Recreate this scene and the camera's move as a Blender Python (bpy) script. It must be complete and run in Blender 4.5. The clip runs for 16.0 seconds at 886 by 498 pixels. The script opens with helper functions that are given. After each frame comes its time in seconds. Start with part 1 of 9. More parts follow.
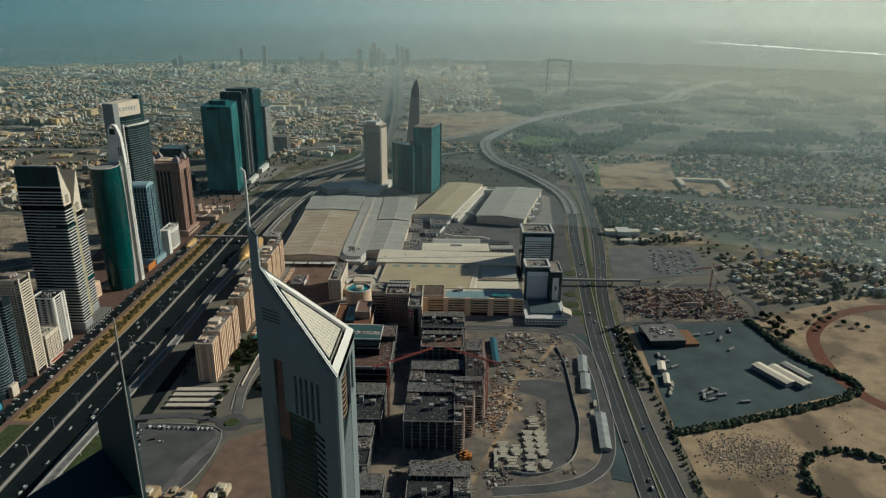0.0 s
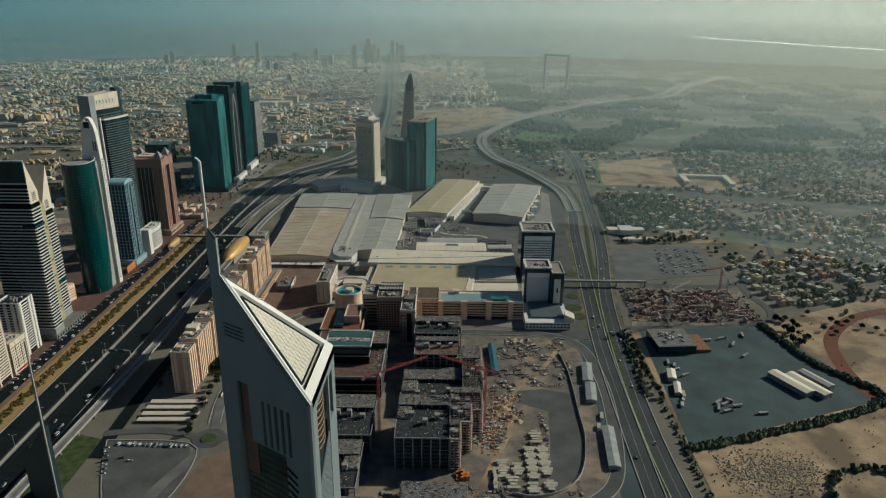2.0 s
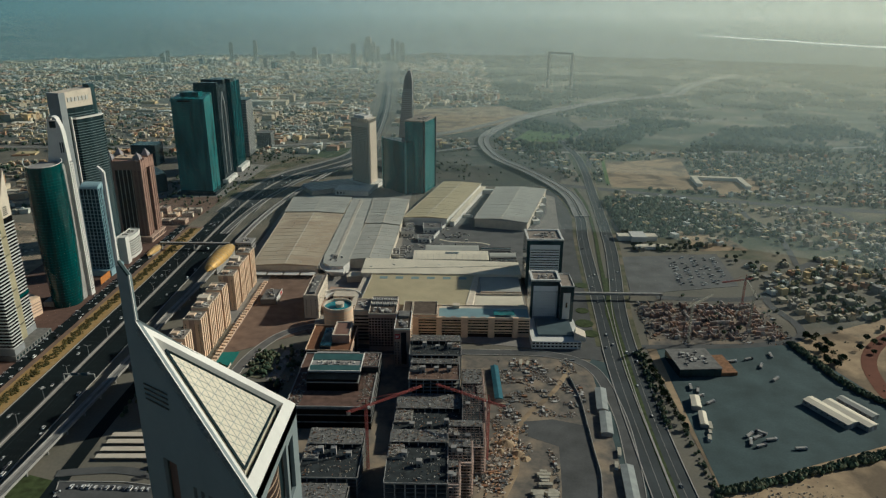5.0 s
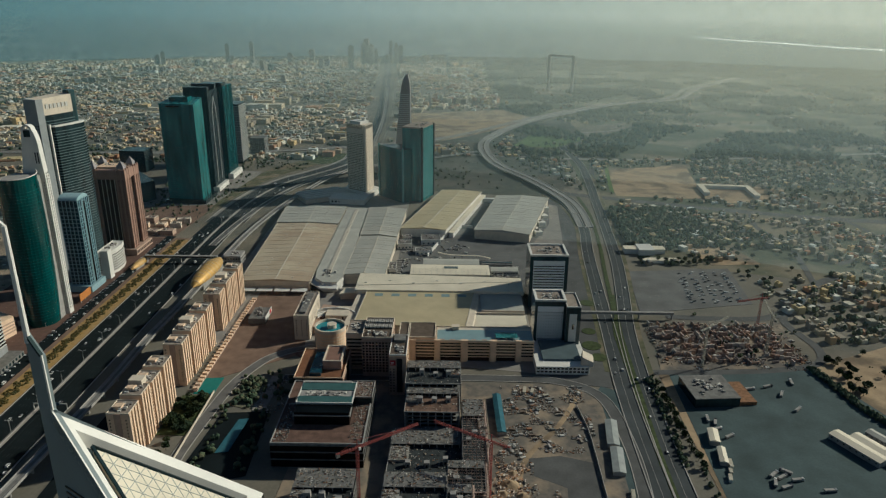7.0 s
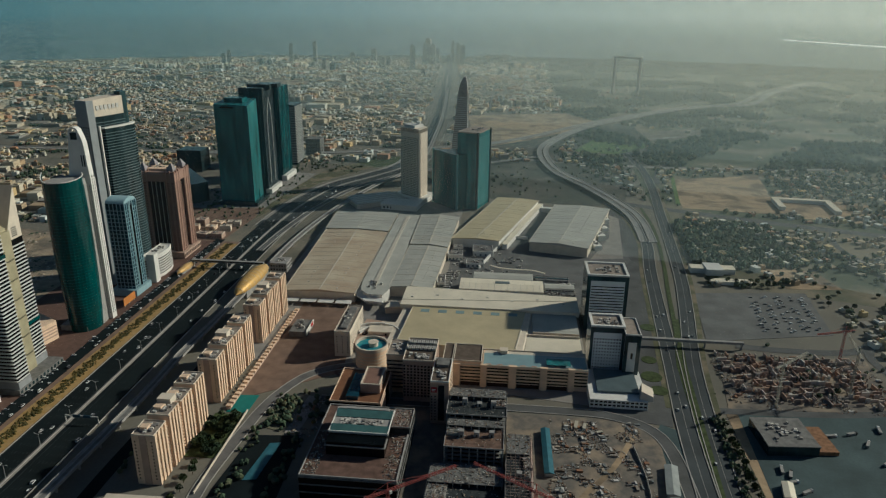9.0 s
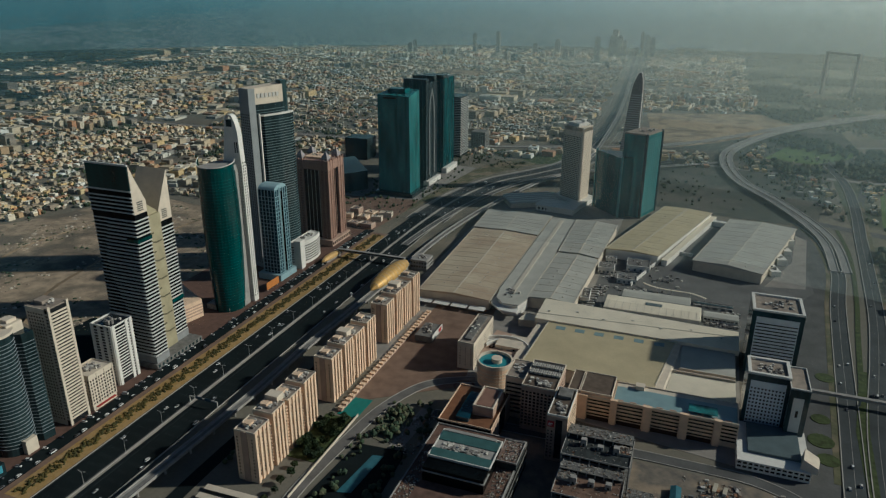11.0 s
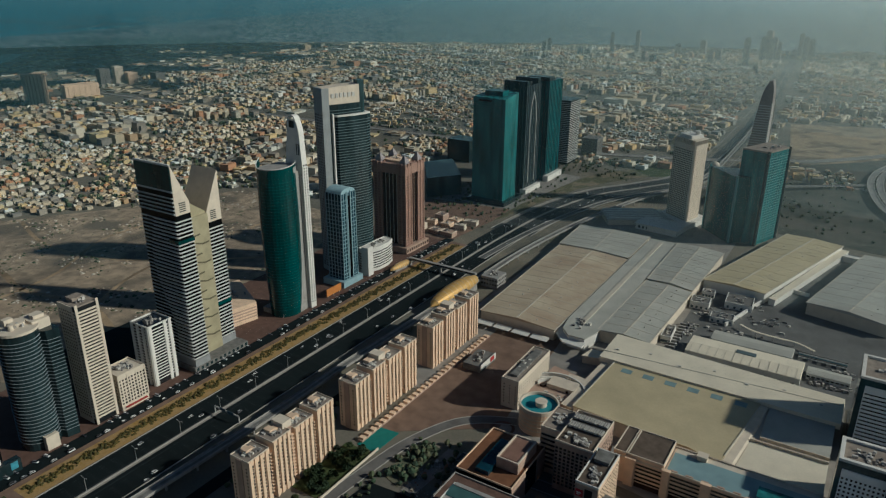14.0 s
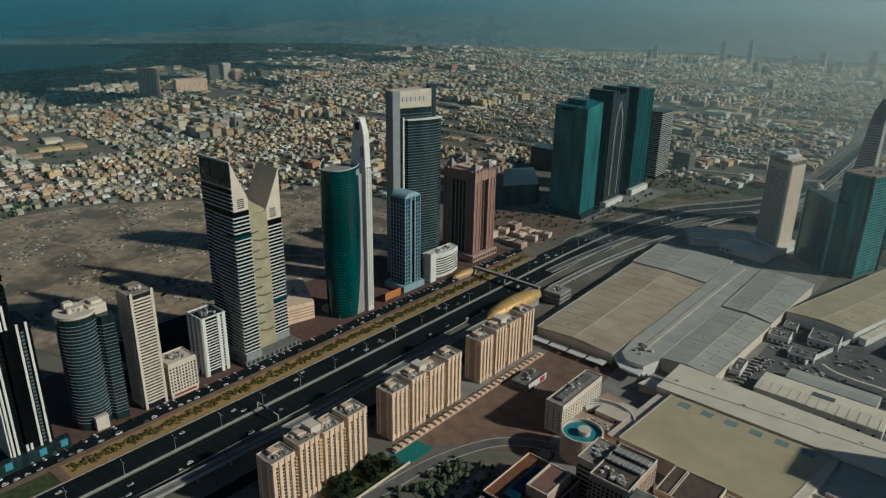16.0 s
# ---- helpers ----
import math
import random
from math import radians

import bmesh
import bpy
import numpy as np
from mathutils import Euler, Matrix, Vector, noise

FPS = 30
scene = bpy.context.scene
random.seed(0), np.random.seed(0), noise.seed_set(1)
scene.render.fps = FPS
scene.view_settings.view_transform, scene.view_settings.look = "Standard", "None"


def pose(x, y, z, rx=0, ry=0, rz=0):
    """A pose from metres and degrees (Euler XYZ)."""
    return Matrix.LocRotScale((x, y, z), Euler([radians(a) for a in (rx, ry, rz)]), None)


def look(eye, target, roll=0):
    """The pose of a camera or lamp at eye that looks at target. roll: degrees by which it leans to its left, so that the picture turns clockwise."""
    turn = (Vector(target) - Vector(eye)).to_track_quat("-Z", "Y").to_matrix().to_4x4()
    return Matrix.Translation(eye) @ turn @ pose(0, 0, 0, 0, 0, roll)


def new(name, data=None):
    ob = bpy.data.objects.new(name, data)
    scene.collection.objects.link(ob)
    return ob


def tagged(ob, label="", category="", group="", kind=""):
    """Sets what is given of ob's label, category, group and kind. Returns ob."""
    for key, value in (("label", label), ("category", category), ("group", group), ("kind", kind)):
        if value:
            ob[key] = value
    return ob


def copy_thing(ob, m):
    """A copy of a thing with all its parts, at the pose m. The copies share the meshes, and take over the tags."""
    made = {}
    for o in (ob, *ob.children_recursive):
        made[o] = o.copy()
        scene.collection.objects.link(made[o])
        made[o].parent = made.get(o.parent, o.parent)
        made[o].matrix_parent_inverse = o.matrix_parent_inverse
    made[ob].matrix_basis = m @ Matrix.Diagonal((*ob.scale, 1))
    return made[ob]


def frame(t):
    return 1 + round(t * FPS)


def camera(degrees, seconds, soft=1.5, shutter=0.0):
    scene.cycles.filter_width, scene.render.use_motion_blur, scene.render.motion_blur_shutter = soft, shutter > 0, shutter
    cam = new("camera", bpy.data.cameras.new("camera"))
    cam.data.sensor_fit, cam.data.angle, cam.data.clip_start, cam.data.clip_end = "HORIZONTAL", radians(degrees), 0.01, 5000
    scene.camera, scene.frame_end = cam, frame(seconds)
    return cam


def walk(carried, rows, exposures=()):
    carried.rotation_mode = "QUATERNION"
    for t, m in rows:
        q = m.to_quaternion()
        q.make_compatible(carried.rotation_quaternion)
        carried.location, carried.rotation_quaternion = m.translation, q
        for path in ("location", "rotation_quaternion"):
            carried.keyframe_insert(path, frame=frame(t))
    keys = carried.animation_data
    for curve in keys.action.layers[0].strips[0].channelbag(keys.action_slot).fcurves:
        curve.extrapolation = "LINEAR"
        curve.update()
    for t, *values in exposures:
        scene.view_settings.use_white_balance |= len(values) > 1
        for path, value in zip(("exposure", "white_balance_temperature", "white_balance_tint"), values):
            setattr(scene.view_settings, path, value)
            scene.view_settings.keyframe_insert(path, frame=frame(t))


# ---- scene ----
cam = camera(64.6, 16.0, 1.25)
PATH = [
    (0, (-1.012, -154.904, 380.190), (-2.212, -60.704, 346.690), 0.5),
    (0.5, (-1.710, -142.374, 376.318), (-2.610, -48.174, 342.768), 0.4),
    (1, (-1.266, -129.983, 372.633), (-1.966, -35.833, 338.983), 0.4),
    (1.5, (-0.765, -117.797, 368.869), (-1.365, -23.697, 335.118), 0.5),
    (2, (-0.149, -105.366, 365.155), (-0.799, -11.266, 331.405), 0.5),
    (2.5, (0.871, -93.213, 361.346), (0.121, 0.937, 327.596), 0.6),
    (3, (1.673, -80.718, 357.414), (0.823, 13.432, 323.714), 0.6),
    (3.5, (2.317, -68.373, 354.136), (1.417, 25.727, 320.336), 0.5),
    (4, (2.622, -56.480, 351.953), (1.671, 37.620, 318.103), 0.4),
    (6.5, (2.816, 5.485, 351.904), (2.116, 99.635, 318.304), 0.6),
    (7, (1.805, 17.682, 352.638), (1.155, 111.882, 319.038), 0.6),
    (7.5, (1.256, 29.705, 353.613), (0.706, 123.905, 320.013), 0.5),
    (8, (1.574, 41.471, 354.411), (-1.326, 135.622, 320.811), 0.6),
    (8.2, (2.496, 46.068, 354.472), (-1.354, 140.218, 320.922), 0.7),
    (10.5, (26.906, 113.039, 353.546), (1.556, 203.240, 318.545), 0.1),
    (11, (34.851, 129.769, 353.588), (2.151, 217.470, 318.437), 0.3),
    (11.5, (43.852, 147.024, 353.237), (4.251, 231.824, 318.037), 0.3),
    (12, (52.740, 164.467, 352.719), (10.290, 247.867, 317.419), 0.3),
    (12.5, (60.284, 181.857, 352.176), (16.184, 264.356, 316.726), 0.2),
    (13, (66.721, 197.622, 352.587), (21.421, 279.372, 316.987), 0.3),
    (13.5, (71.778, 210.783, 352.842), (24.428, 291.283, 317.092), 0.2),
    (14, (76.042, 223.152, 352.981), (26.492, 302.352, 317.381), 0.3),
    (14.5, (81.026, 234.317, 353.137), (28.676, 311.767, 317.637), 0.3),
    (15, (86.122, 244.377, 353.237), (31.272, 320.177, 317.987), 0.4),
    (15.5, (91.467, 252.950, 353.187), (33.767, 326.650, 318.037), 0.7),
    (16, (96.231, 261.076, 353.017), (35.681, 332.475, 317.767), 1.0),
]
walk(cam, [(t, look(e, a, r)) for t, e, a, r in PATH], [(0, -0.04, 5100, 0), (8, -0.09, 5100, 0), (10.5, -0.36, 4950, 1), (16, -0.36, 4900, 1)])

# ---- world ----
SUN_TO = Vector((0.80, 0.36, 0.48)).normalized()      # towards the sun, low in the east beyond the road
world = bpy.data.worlds.new("world")
scene.world = world
world.use_nodes = True
wn, wl = world.node_tree.nodes, world.node_tree.links
sky = wn.new("ShaderNodeTexSky")
sky.sky_type, sky.sun_disc = "NISHITA", False
sky.sun_elevation = math.asin(SUN_TO.z)
sky.sun_rotation = math.atan2(SUN_TO.x, SUN_TO.y)
sky.air_density, sky.dust_density, sky.ozone_density = 1.0, 0.4, 2.5
wn["Background"].inputs["Strength"].default_value = 0.026
wl.new(sky.outputs[0], wn["Background"].inputs["Color"])
sun = new("sun", bpy.data.lights.new("sun", "SUN"))
sun.data.energy, sun.data.angle, sun.data.color = 5.0, radians(1.6), (1.0, 0.80, 0.56)
sun.matrix_world = look(SUN_TO * 900, (0, 0, 0))

# ---- materials ----


def mat(name, col, rough=0.8, var=0.15, size=6.0, fine=0.6, bump=0.0, metal=0.0, piece=0.0, spec=0.25, col2=None):
    """A plain surface with stains at `size` metres, grain at `fine` metres and, with piece, a shade of its own for each object."""
    m = bpy.data.materials.new(name)
    m.use_nodes = True
    n, l = m.node_tree.nodes, m.node_tree.links
    b = n["Principled BSDF"]
    b.inputs["Roughness"].default_value, b.inputs["Metallic"].default_value = rough, metal
    b.inputs["Specular IOR Level"].default_value = spec
    geo = n.new("ShaderNodeNewGeometry")
    big, small = n.new("ShaderNodeTexNoise"), n.new("ShaderNodeTexNoise")
    for tex, s, d in ((big, size, 5.0), (small, fine, 3.0)):
        tex.inputs["Scale"].default_value, tex.inputs["Detail"].default_value = 1.0 / s, d
        l.new(geo.outputs["Position"], tex.inputs["Vector"])
    ramp = n.new("ShaderNodeMapRange")
    ramp.inputs["From Min"].default_value, ramp.inputs["From Max"].default_value = 0.3, 0.7
    l.new(big.outputs["Fac"], ramp.inputs["Value"])
    dark = col2 or tuple(c * (1 - 2 * var) for c in col)
    mix = n.new("ShaderNodeMix")
    mix.data_type = "RGBA"
    mix.inputs["A"].default_value, mix.inputs["B"].default_value = (*dark, 1), (*col, 1)
    l.new(ramp.outputs["Result"], mix.inputs["Factor"])
    val = n.new("ShaderNodeMath")
    val.operation = "MULTIPLY_ADD"
    val.inputs[1].default_value, val.inputs[2].default_value = 2 * var, 1 - var
    l.new(small.outputs["Fac"], val.inputs[0])
    out = val.outputs[0]
    if piece:
        info, add = n.new("ShaderNodeObjectInfo"), n.new("ShaderNodeMath")
        add.operation, add.inputs[1].default_value = "MULTIPLY_ADD", piece
        l.new(info.outputs["Random"], add.inputs[0])
        l.new(out, add.inputs[2])
        out = add.outputs[0]
    tint = n.new("ShaderNodeMix")
    tint.data_type, tint.blend_type = "RGBA", "MULTIPLY"
    tint.inputs["Factor"].default_value = 1.0
    l.new(mix.outputs["Result"], tint.inputs["A"])
    l.new(out, tint.inputs["B"])
    l.new(tint.outputs["Result"], b.inputs["Base Color"])
    if bump:
        bp = n.new("ShaderNodeBump")
        bp.inputs["Strength"].default_value, bp.inputs["Distance"].default_value = 0.6, bump
        l.new(small.outputs["Fac"], bp.inputs["Height"])
        l.new(bp.outputs["Normal"], b.inputs["Normal"])
    return m


def island_mat(name, cols, rough=0.85):
    """A shade of its own for each loose piece of a joined mesh, drawn from cols."""
    m = mat(name, cols[0], rough)
    n, l = m.node_tree.nodes, m.node_tree.links
    geo, ramp = n.new("ShaderNodeNewGeometry"), n.new("ShaderNodeValToRGB")
    ramp.color_ramp.interpolation = "CONSTANT"
    while len(ramp.color_ramp.elements) < len(cols):
        ramp.color_ramp.elements.new(0.5)
    for i, (e, c) in enumerate(zip(ramp.color_ramp.elements, cols)):
        e.position, e.color = i / len(cols), (*c, 1)
    l.new(geo.outputs["Random Per Island"], ramp.inputs["Fac"])
    tint = [x for x in n if x.bl_idname == "ShaderNodeMix" and x.blend_type == "MULTIPLY"][0]
    l.new(ramp.outputs["Color"], tint.inputs["A"])
    return m


def object_mat(name, cols, rough=0.85):
    """A shade of its own for each object, drawn from cols."""
    m = island_mat(name, cols, rough)
    n, l = m.node_tree.nodes, m.node_tree.links
    info = n.new("ShaderNodeObjectInfo")
    ramp = [x for x in n if x.bl_idname == "ShaderNodeValToRGB"][0]
    l.new(info.outputs["Random"], ramp.inputs["Fac"])
    return m


def glass(name, col, rough=0.14, size=22.0, spec=0.40):
    """Coated facade glass: nearly opaque, glossy and slightly buckled, with patchy reflections painted into each
    stretch's colour.
    """
    m = mat(name, col, rough, 0.34, size, 3.0, 0.0, 0.0, 0.0, spec)
    n, l = m.node_tree.nodes, m.node_tree.links
    geo, tex, bp = n.new("ShaderNodeNewGeometry"), n.new("ShaderNodeTexNoise"), n.new("ShaderNodeBump")
    tex.inputs["Scale"].default_value, tex.inputs["Detail"].default_value = 0.09, 2.0
    l.new(geo.outputs["Position"], tex.inputs["Vector"])
    bp.inputs["Strength"].default_value, bp.inputs["Distance"].default_value = 0.4, 1.6
    l.new(tex.outputs["Fac"], bp.inputs["Height"])
    l.new(bp.outputs["Normal"], n["Principled BSDF"].inputs["Normal"])
    # stretched noise paints upright reflection streaks into the base colour
    reflection_streak = n.new("ShaderNodeVectorMath")
    reflection_streak.operation, reflection_streak.inputs[1].default_value = "MULTIPLY", (1.6, 1.6, 0.22)
    l.new(geo.outputs["Position"], reflection_streak.inputs[0])
    big = [x for x in n if x.bl_idname == "ShaderNodeTexNoise" and abs(x.inputs["Scale"].default_value - 1.0 / size) < 1e-6][0]
    l.new(reflection_streak.outputs[0], big.inputs["Vector"])
    return m


def ground_mat(name, cols, sizes, rough=0.95, bump=0.15):
    """Open ground: three soils in patches of two sizes, with grain."""
    m = mat(name, cols[0], rough, 0.18, sizes[0], 2.5, bump, col2=cols[1])
    n, l = m.node_tree.nodes, m.node_tree.links
    geo, tex, ramp, mix = (n.new(k) for k in ("ShaderNodeNewGeometry", "ShaderNodeTexNoise", "ShaderNodeMapRange", "ShaderNodeMix"))
    tex.inputs["Scale"].default_value, tex.inputs["Detail"].default_value = 1.0 / sizes[1], 7.0
    l.new(geo.outputs["Position"], tex.inputs["Vector"])
    ramp.inputs["From Min"].default_value, ramp.inputs["From Max"].default_value = 0.48, 0.6
    l.new(tex.outputs["Fac"], ramp.inputs["Value"])
    mix.data_type = "RGBA"
    tint = [x for x in n if x.bl_idname == "ShaderNodeMix" and x.blend_type == "MULTIPLY"][0]
    first = tint.inputs["A"].links[0].from_socket
    l.new(first, mix.inputs["A"])
    mix.inputs["B"].default_value = (*cols[2], 1)
    l.new(ramp.outputs["Result"], mix.inputs["Factor"])
    l.new(mix.outputs["Result"], tint.inputs["A"])
    return m


GROUND = ground_mat("city_ground", ((0.21, 0.185, 0.14), (0.115, 0.112, 0.090), (0.16, 0.15, 0.122)), (60, 210))
SAND = ground_mat("sand", ((0.44, 0.33, 0.20), (0.30, 0.22, 0.135), (0.17, 0.13, 0.085)), (16, 60))
LOT_SAND = ground_mat("trampled_lot", ((0.43, 0.34, 0.235), (0.20, 0.165, 0.12), (0.145, 0.125, 0.096)), (14, 70))
LOT_TEAL = mat("dark_compacted_lot", (0.075, 0.108, 0.110), 0.9, 0.2, 30, 2.0, 0.03)
CAR_PARK = mat("pale_worn_asphalt", (0.165, 0.165, 0.158), 0.9, 0.18, 25, 2.0, 0.02)
TEAL_SPANDREL = mat("teal_spandrel", (0.14, 0.31, 0.31), 0.35, 0.1, 8)
# near-black colour standing in for shade in openings and under slabs
PIT_SHADE = mat("painted_shade", (0.050, 0.058, 0.058), 0.95, 0.25, 6, 1.0, spec=0.05)
SLATE_DARK = mat("dark_slate_panel", (0.115, 0.15, 0.16), 0.4, 0.1, 9, 1.5)
# dark copy of the aluminium panel, with shade put into its colour
SHADED_ALU = mat("shade_darkened_metal", (0.036, 0.060, 0.062), 0.6, 0.08, 11, 2.0, spec=0.1)
DUSTY = ground_mat("dusty_site", ((0.20, 0.172, 0.138), (0.105, 0.10, 0.09), (0.28, 0.225, 0.16)), (8, 35))
VERGE_DARK = ground_mat("dark_interchange_soil", ((0.080, 0.082, 0.066), (0.050, 0.058, 0.046), (0.105, 0.098, 0.080)), (20, 90))
GREENLAND = ground_mat("planted_land", ((0.105, 0.115, 0.070), (0.060, 0.075, 0.048), (0.20, 0.175, 0.12)), (30, 150))
ASPHALT = mat("asphalt", (0.010, 0.016, 0.018), 0.85, 0.2, 40, 3.0, 0.02, spec=0.12)
ASPHALT_OLD = mat("worn_asphalt", (0.115, 0.116, 0.113), 0.9, 0.2, 22, 2.0, 0.03)
ROAD_WORN = mat("mid_grey_asphalt", (0.052, 0.060, 0.062), 0.85, 0.2, 30, 3.0, 0.02)
PALE_ROAD = mat("pale_concrete_road", (0.27, 0.265, 0.25), 0.85, 0.12, 25, 2.0)
LANE = mat("sunbleached_lane", (0.175, 0.168, 0.158), 0.8, 0.2, 18, 2.0)
BROWN_PAVING = mat("russet_pavers", (0.14, 0.085, 0.065), 0.85, 0.15, 6)
PAVING = mat("pavers", (0.225, 0.152, 0.11), 0.85, 0.18, 12, 0.8, 0.02)
PAVING_GREY = mat("concrete_paving", (0.30, 0.28, 0.25), 0.85, 0.15, 14, 1.0, 0.02)
KERB = mat("kerb_concrete", (0.42, 0.40, 0.36), 0.8, 0.1, 6)
PAINT = mat("road_paint", (0.075, 0.078, 0.078), 0.7, 0.15, 5)
LAWN = mat("lawn", (0.075, 0.10, 0.035), 0.95, 0.3, 6, 0.8, 0.05)
VERGE_SCRUB = ground_mat("scrubby_verge", ((0.135, 0.13, 0.075), (0.075, 0.082, 0.045), (0.20, 0.165, 0.11)), (9, 34))
LAWN_WET = mat("watered_lawn", (0.15, 0.23, 0.06), 0.95, 0.3, 6, 0.8, 0.05)
LAWN_DRY = mat("dry_lawn", (0.35, 0.245, 0.115), 0.95, 0.3, 5, 0.8, 0.05, col2=(0.30, 0.19, 0.05))
TRACK = mat("red_earth_track", (0.17, 0.068, 0.040), 0.95, 0.12, 14, 1.5)
WATER = mat("sea_water", (0.02, 0.075, 0.085), 0.25, 0.2, 300, 20, 0.4)
POOL = mat("pool_water", (0.06, 0.27, 0.31), 0.1, 0.12, 5)
TERRACE_BLUE = mat("pale_blue_terrace", (0.25, 0.36, 0.38), 0.35, 0.1, 12)
ROOF_PANEL = mat("translucent_roof_panel", (0.23, 0.33, 0.34), 0.4, 0.14, 8)
SLATE_WALL = mat("slate_panel", (0.27, 0.31, 0.33), 0.45, 0.08, 8)
COURT = mat("tennis_court", (0.03, 0.19, 0.165), 0.8, 0.1, 5)
CONCRETE = mat("concrete", (0.36, 0.345, 0.32), 0.85, 0.15, 5, 0.6, 0.02)
RAW = mat("raw_concrete", (0.21, 0.205, 0.19), 0.9, 0.22, 5, 0.8, 0.03)
CREAM = mat("cream_render", (0.78, 0.58, 0.40), 0.85, 0.10, 7, 0.8, 0.01)
CREAM_LT = mat("pale_render", (0.66, 0.58, 0.46), 0.85, 0.08, 7, 0.8, 0.01)
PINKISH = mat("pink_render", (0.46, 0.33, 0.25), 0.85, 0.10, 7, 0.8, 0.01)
WHITE = mat("white_cladding", (0.72, 0.70, 0.64), 0.6, 0.06, 9, 1.0)
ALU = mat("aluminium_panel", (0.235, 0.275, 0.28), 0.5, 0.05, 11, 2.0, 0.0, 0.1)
STEEL = mat("painted_steel", (0.55, 0.54, 0.50), 0.5, 0.1, 3)
ROOF_BEIGE = mat("beige_metal_roof", (0.57, 0.485, 0.30), 0.55, 0.10, 26, 1.6)
ROOF_TAN = mat("tan_metal_roof", (0.54, 0.47, 0.34), 0.6, 0.12, 34, 2.0, col2=(0.40, 0.31, 0.215))
ROOF_GREY = mat("grey_metal_roof", (0.48, 0.47, 0.41), 0.55, 0.10, 22, 1.8)
ROOF_PALE = mat("pale_membrane_roof", (0.82, 0.74, 0.57), 0.6, 0.08, 20, 1.5)
ROOF_FLAT = mat("gravel_roof", (0.33, 0.28, 0.23), 0.95, 0.18, 5, 0.7, 0.03)
SEAM = mat("roof_seam", (0.58, 0.53, 0.43), 0.5, 0.08, 8)
BROWN = mat("brown_stone", (0.24, 0.142, 0.105), 0.7, 0.12, 8, 1.0)
BROWN_DK = mat("dark_brown_glass", (0.045, 0.028, 0.022), 0.25, 0.2, 12, 2.0)
TEAL_GLASS = glass("teal_glass", (0.018, 0.135, 0.14))
GREEN_GLASS = glass("green_glass", (0.006, 0.064, 0.064))
DARK_GLASS = glass("dark_glass", (0.027, 0.048, 0.054))
BLUE_GLASS = glass("blue_glass", (0.012, 0.05, 0.075))
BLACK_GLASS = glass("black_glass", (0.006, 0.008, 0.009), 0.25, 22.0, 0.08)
GREY_GLASS = glass("grey_blue_glass", (0.055, 0.100, 0.108))
SEA_GLASS = glass("sea_green_glass", (0.05, 0.235, 0.24), 0.2, 14, 0.35)
WINDOW = mat("window_glass", (0.022, 0.026, 0.030), 0.15, 0.25, 4, 1.0, 0.0, 0.0, 0.0, 0.8)
GOLD = mat("gold_shell", (0.60, 0.38, 0.12), 0.5, 0.10, 6, 1.0, 0.0, 0.3)
SKYLIGHT = mat("fritted_roof_glass", (0.66, 0.60, 0.47), 0.35, 0.06, 6, 1.2)
ORANGE = mat("orange_hoarding", (0.55, 0.22, 0.05), 0.7, 0.1, 5)
RED_STEEL = mat("red_crane_steel", (0.34, 0.095, 0.08), 0.5, 0.12, 2)
PALE_STEEL = mat("pale_crane_steel", (0.50, 0.47, 0.38), 0.5, 0.12, 2)
NETTING = mat("scaffold_netting", (0.26, 0.14, 0.09), 0.95, 0.25, 3, 0.6)
SCAFFOLD = mat("scaffold_tube", (0.60, 0.45, 0.37), 0.7, 0.2, 3, 0.6)
RUST = mat("formwork_timber", (0.30, 0.16, 0.08), 0.9, 0.25, 3, 0.5)
BLUE_SHEET = mat("blue_sheet_roof", (0.05, 0.15, 0.19), 0.5, 0.15, 5)
TRUNK = mat("palm_bark", (0.10, 0.075, 0.05), 0.95, 0.2, 1)
LEAF = object_mat("tree_leaves", ((0.035, 0.055, 0.022), (0.05, 0.065, 0.025), (0.028, 0.045, 0.022)), 0.9)
LEAF_STUFF = island_mat("far_leaves", ((0.058, 0.088, 0.050), (0.078, 0.096, 0.052), (0.046, 0.070, 0.044), (0.098, 0.102, 0.058)), 0.95)
HOUSE_STUFF = island_mat("far_house_render", ((0.50, 0.43, 0.33), (0.64, 0.59, 0.50), (0.42, 0.31, 0.20), (0.46, 0.39, 0.29), (0.25, 0.22, 0.19), (0.60, 0.46, 0.25), (0.76, 0.73, 0.67), (0.44, 0.25, 0.15), (0.30, 0.27, 0.235), (0.58, 0.51, 0.40)))
HOUSE_ONE = object_mat("house_render", ((0.52, 0.45, 0.36), (0.62, 0.58, 0.50), (0.40, 0.30, 0.21), (0.46, 0.37, 0.27), (0.56, 0.44, 0.29), (0.68, 0.65, 0.60), (0.36, 0.23, 0.15)))
n, l = HOUSE_STUFF.node_tree.nodes, HOUSE_STUFF.node_tree.links
geo, tex, warm, mul = (n.new(k) for k in ("ShaderNodeNewGeometry", "ShaderNodeTexNoise", "ShaderNodeValToRGB", "ShaderNodeMix"))
tex.inputs["Scale"].default_value, tex.inputs["Detail"].default_value = 1 / 170, 2.0
l.new(geo.outputs["Position"], tex.inputs["Vector"])
warm.color_ramp.elements[0].position, warm.color_ramp.elements[0].color = 0.42, (1.0, 0.95, 0.82, 1)
warm.color_ramp.elements[1].position, warm.color_ramp.elements[1].color = 0.62, (0.86, 0.94, 0.97, 1)
l.new(tex.outputs["Fac"], warm.inputs["Fac"])
tint = [x for x in n if x.bl_idname == "ShaderNodeMix" and x.blend_type == "MULTIPLY"][0]
mul.data_type, mul.blend_type = "RGBA", "MULTIPLY"
mul.inputs["Factor"].default_value = 1.0
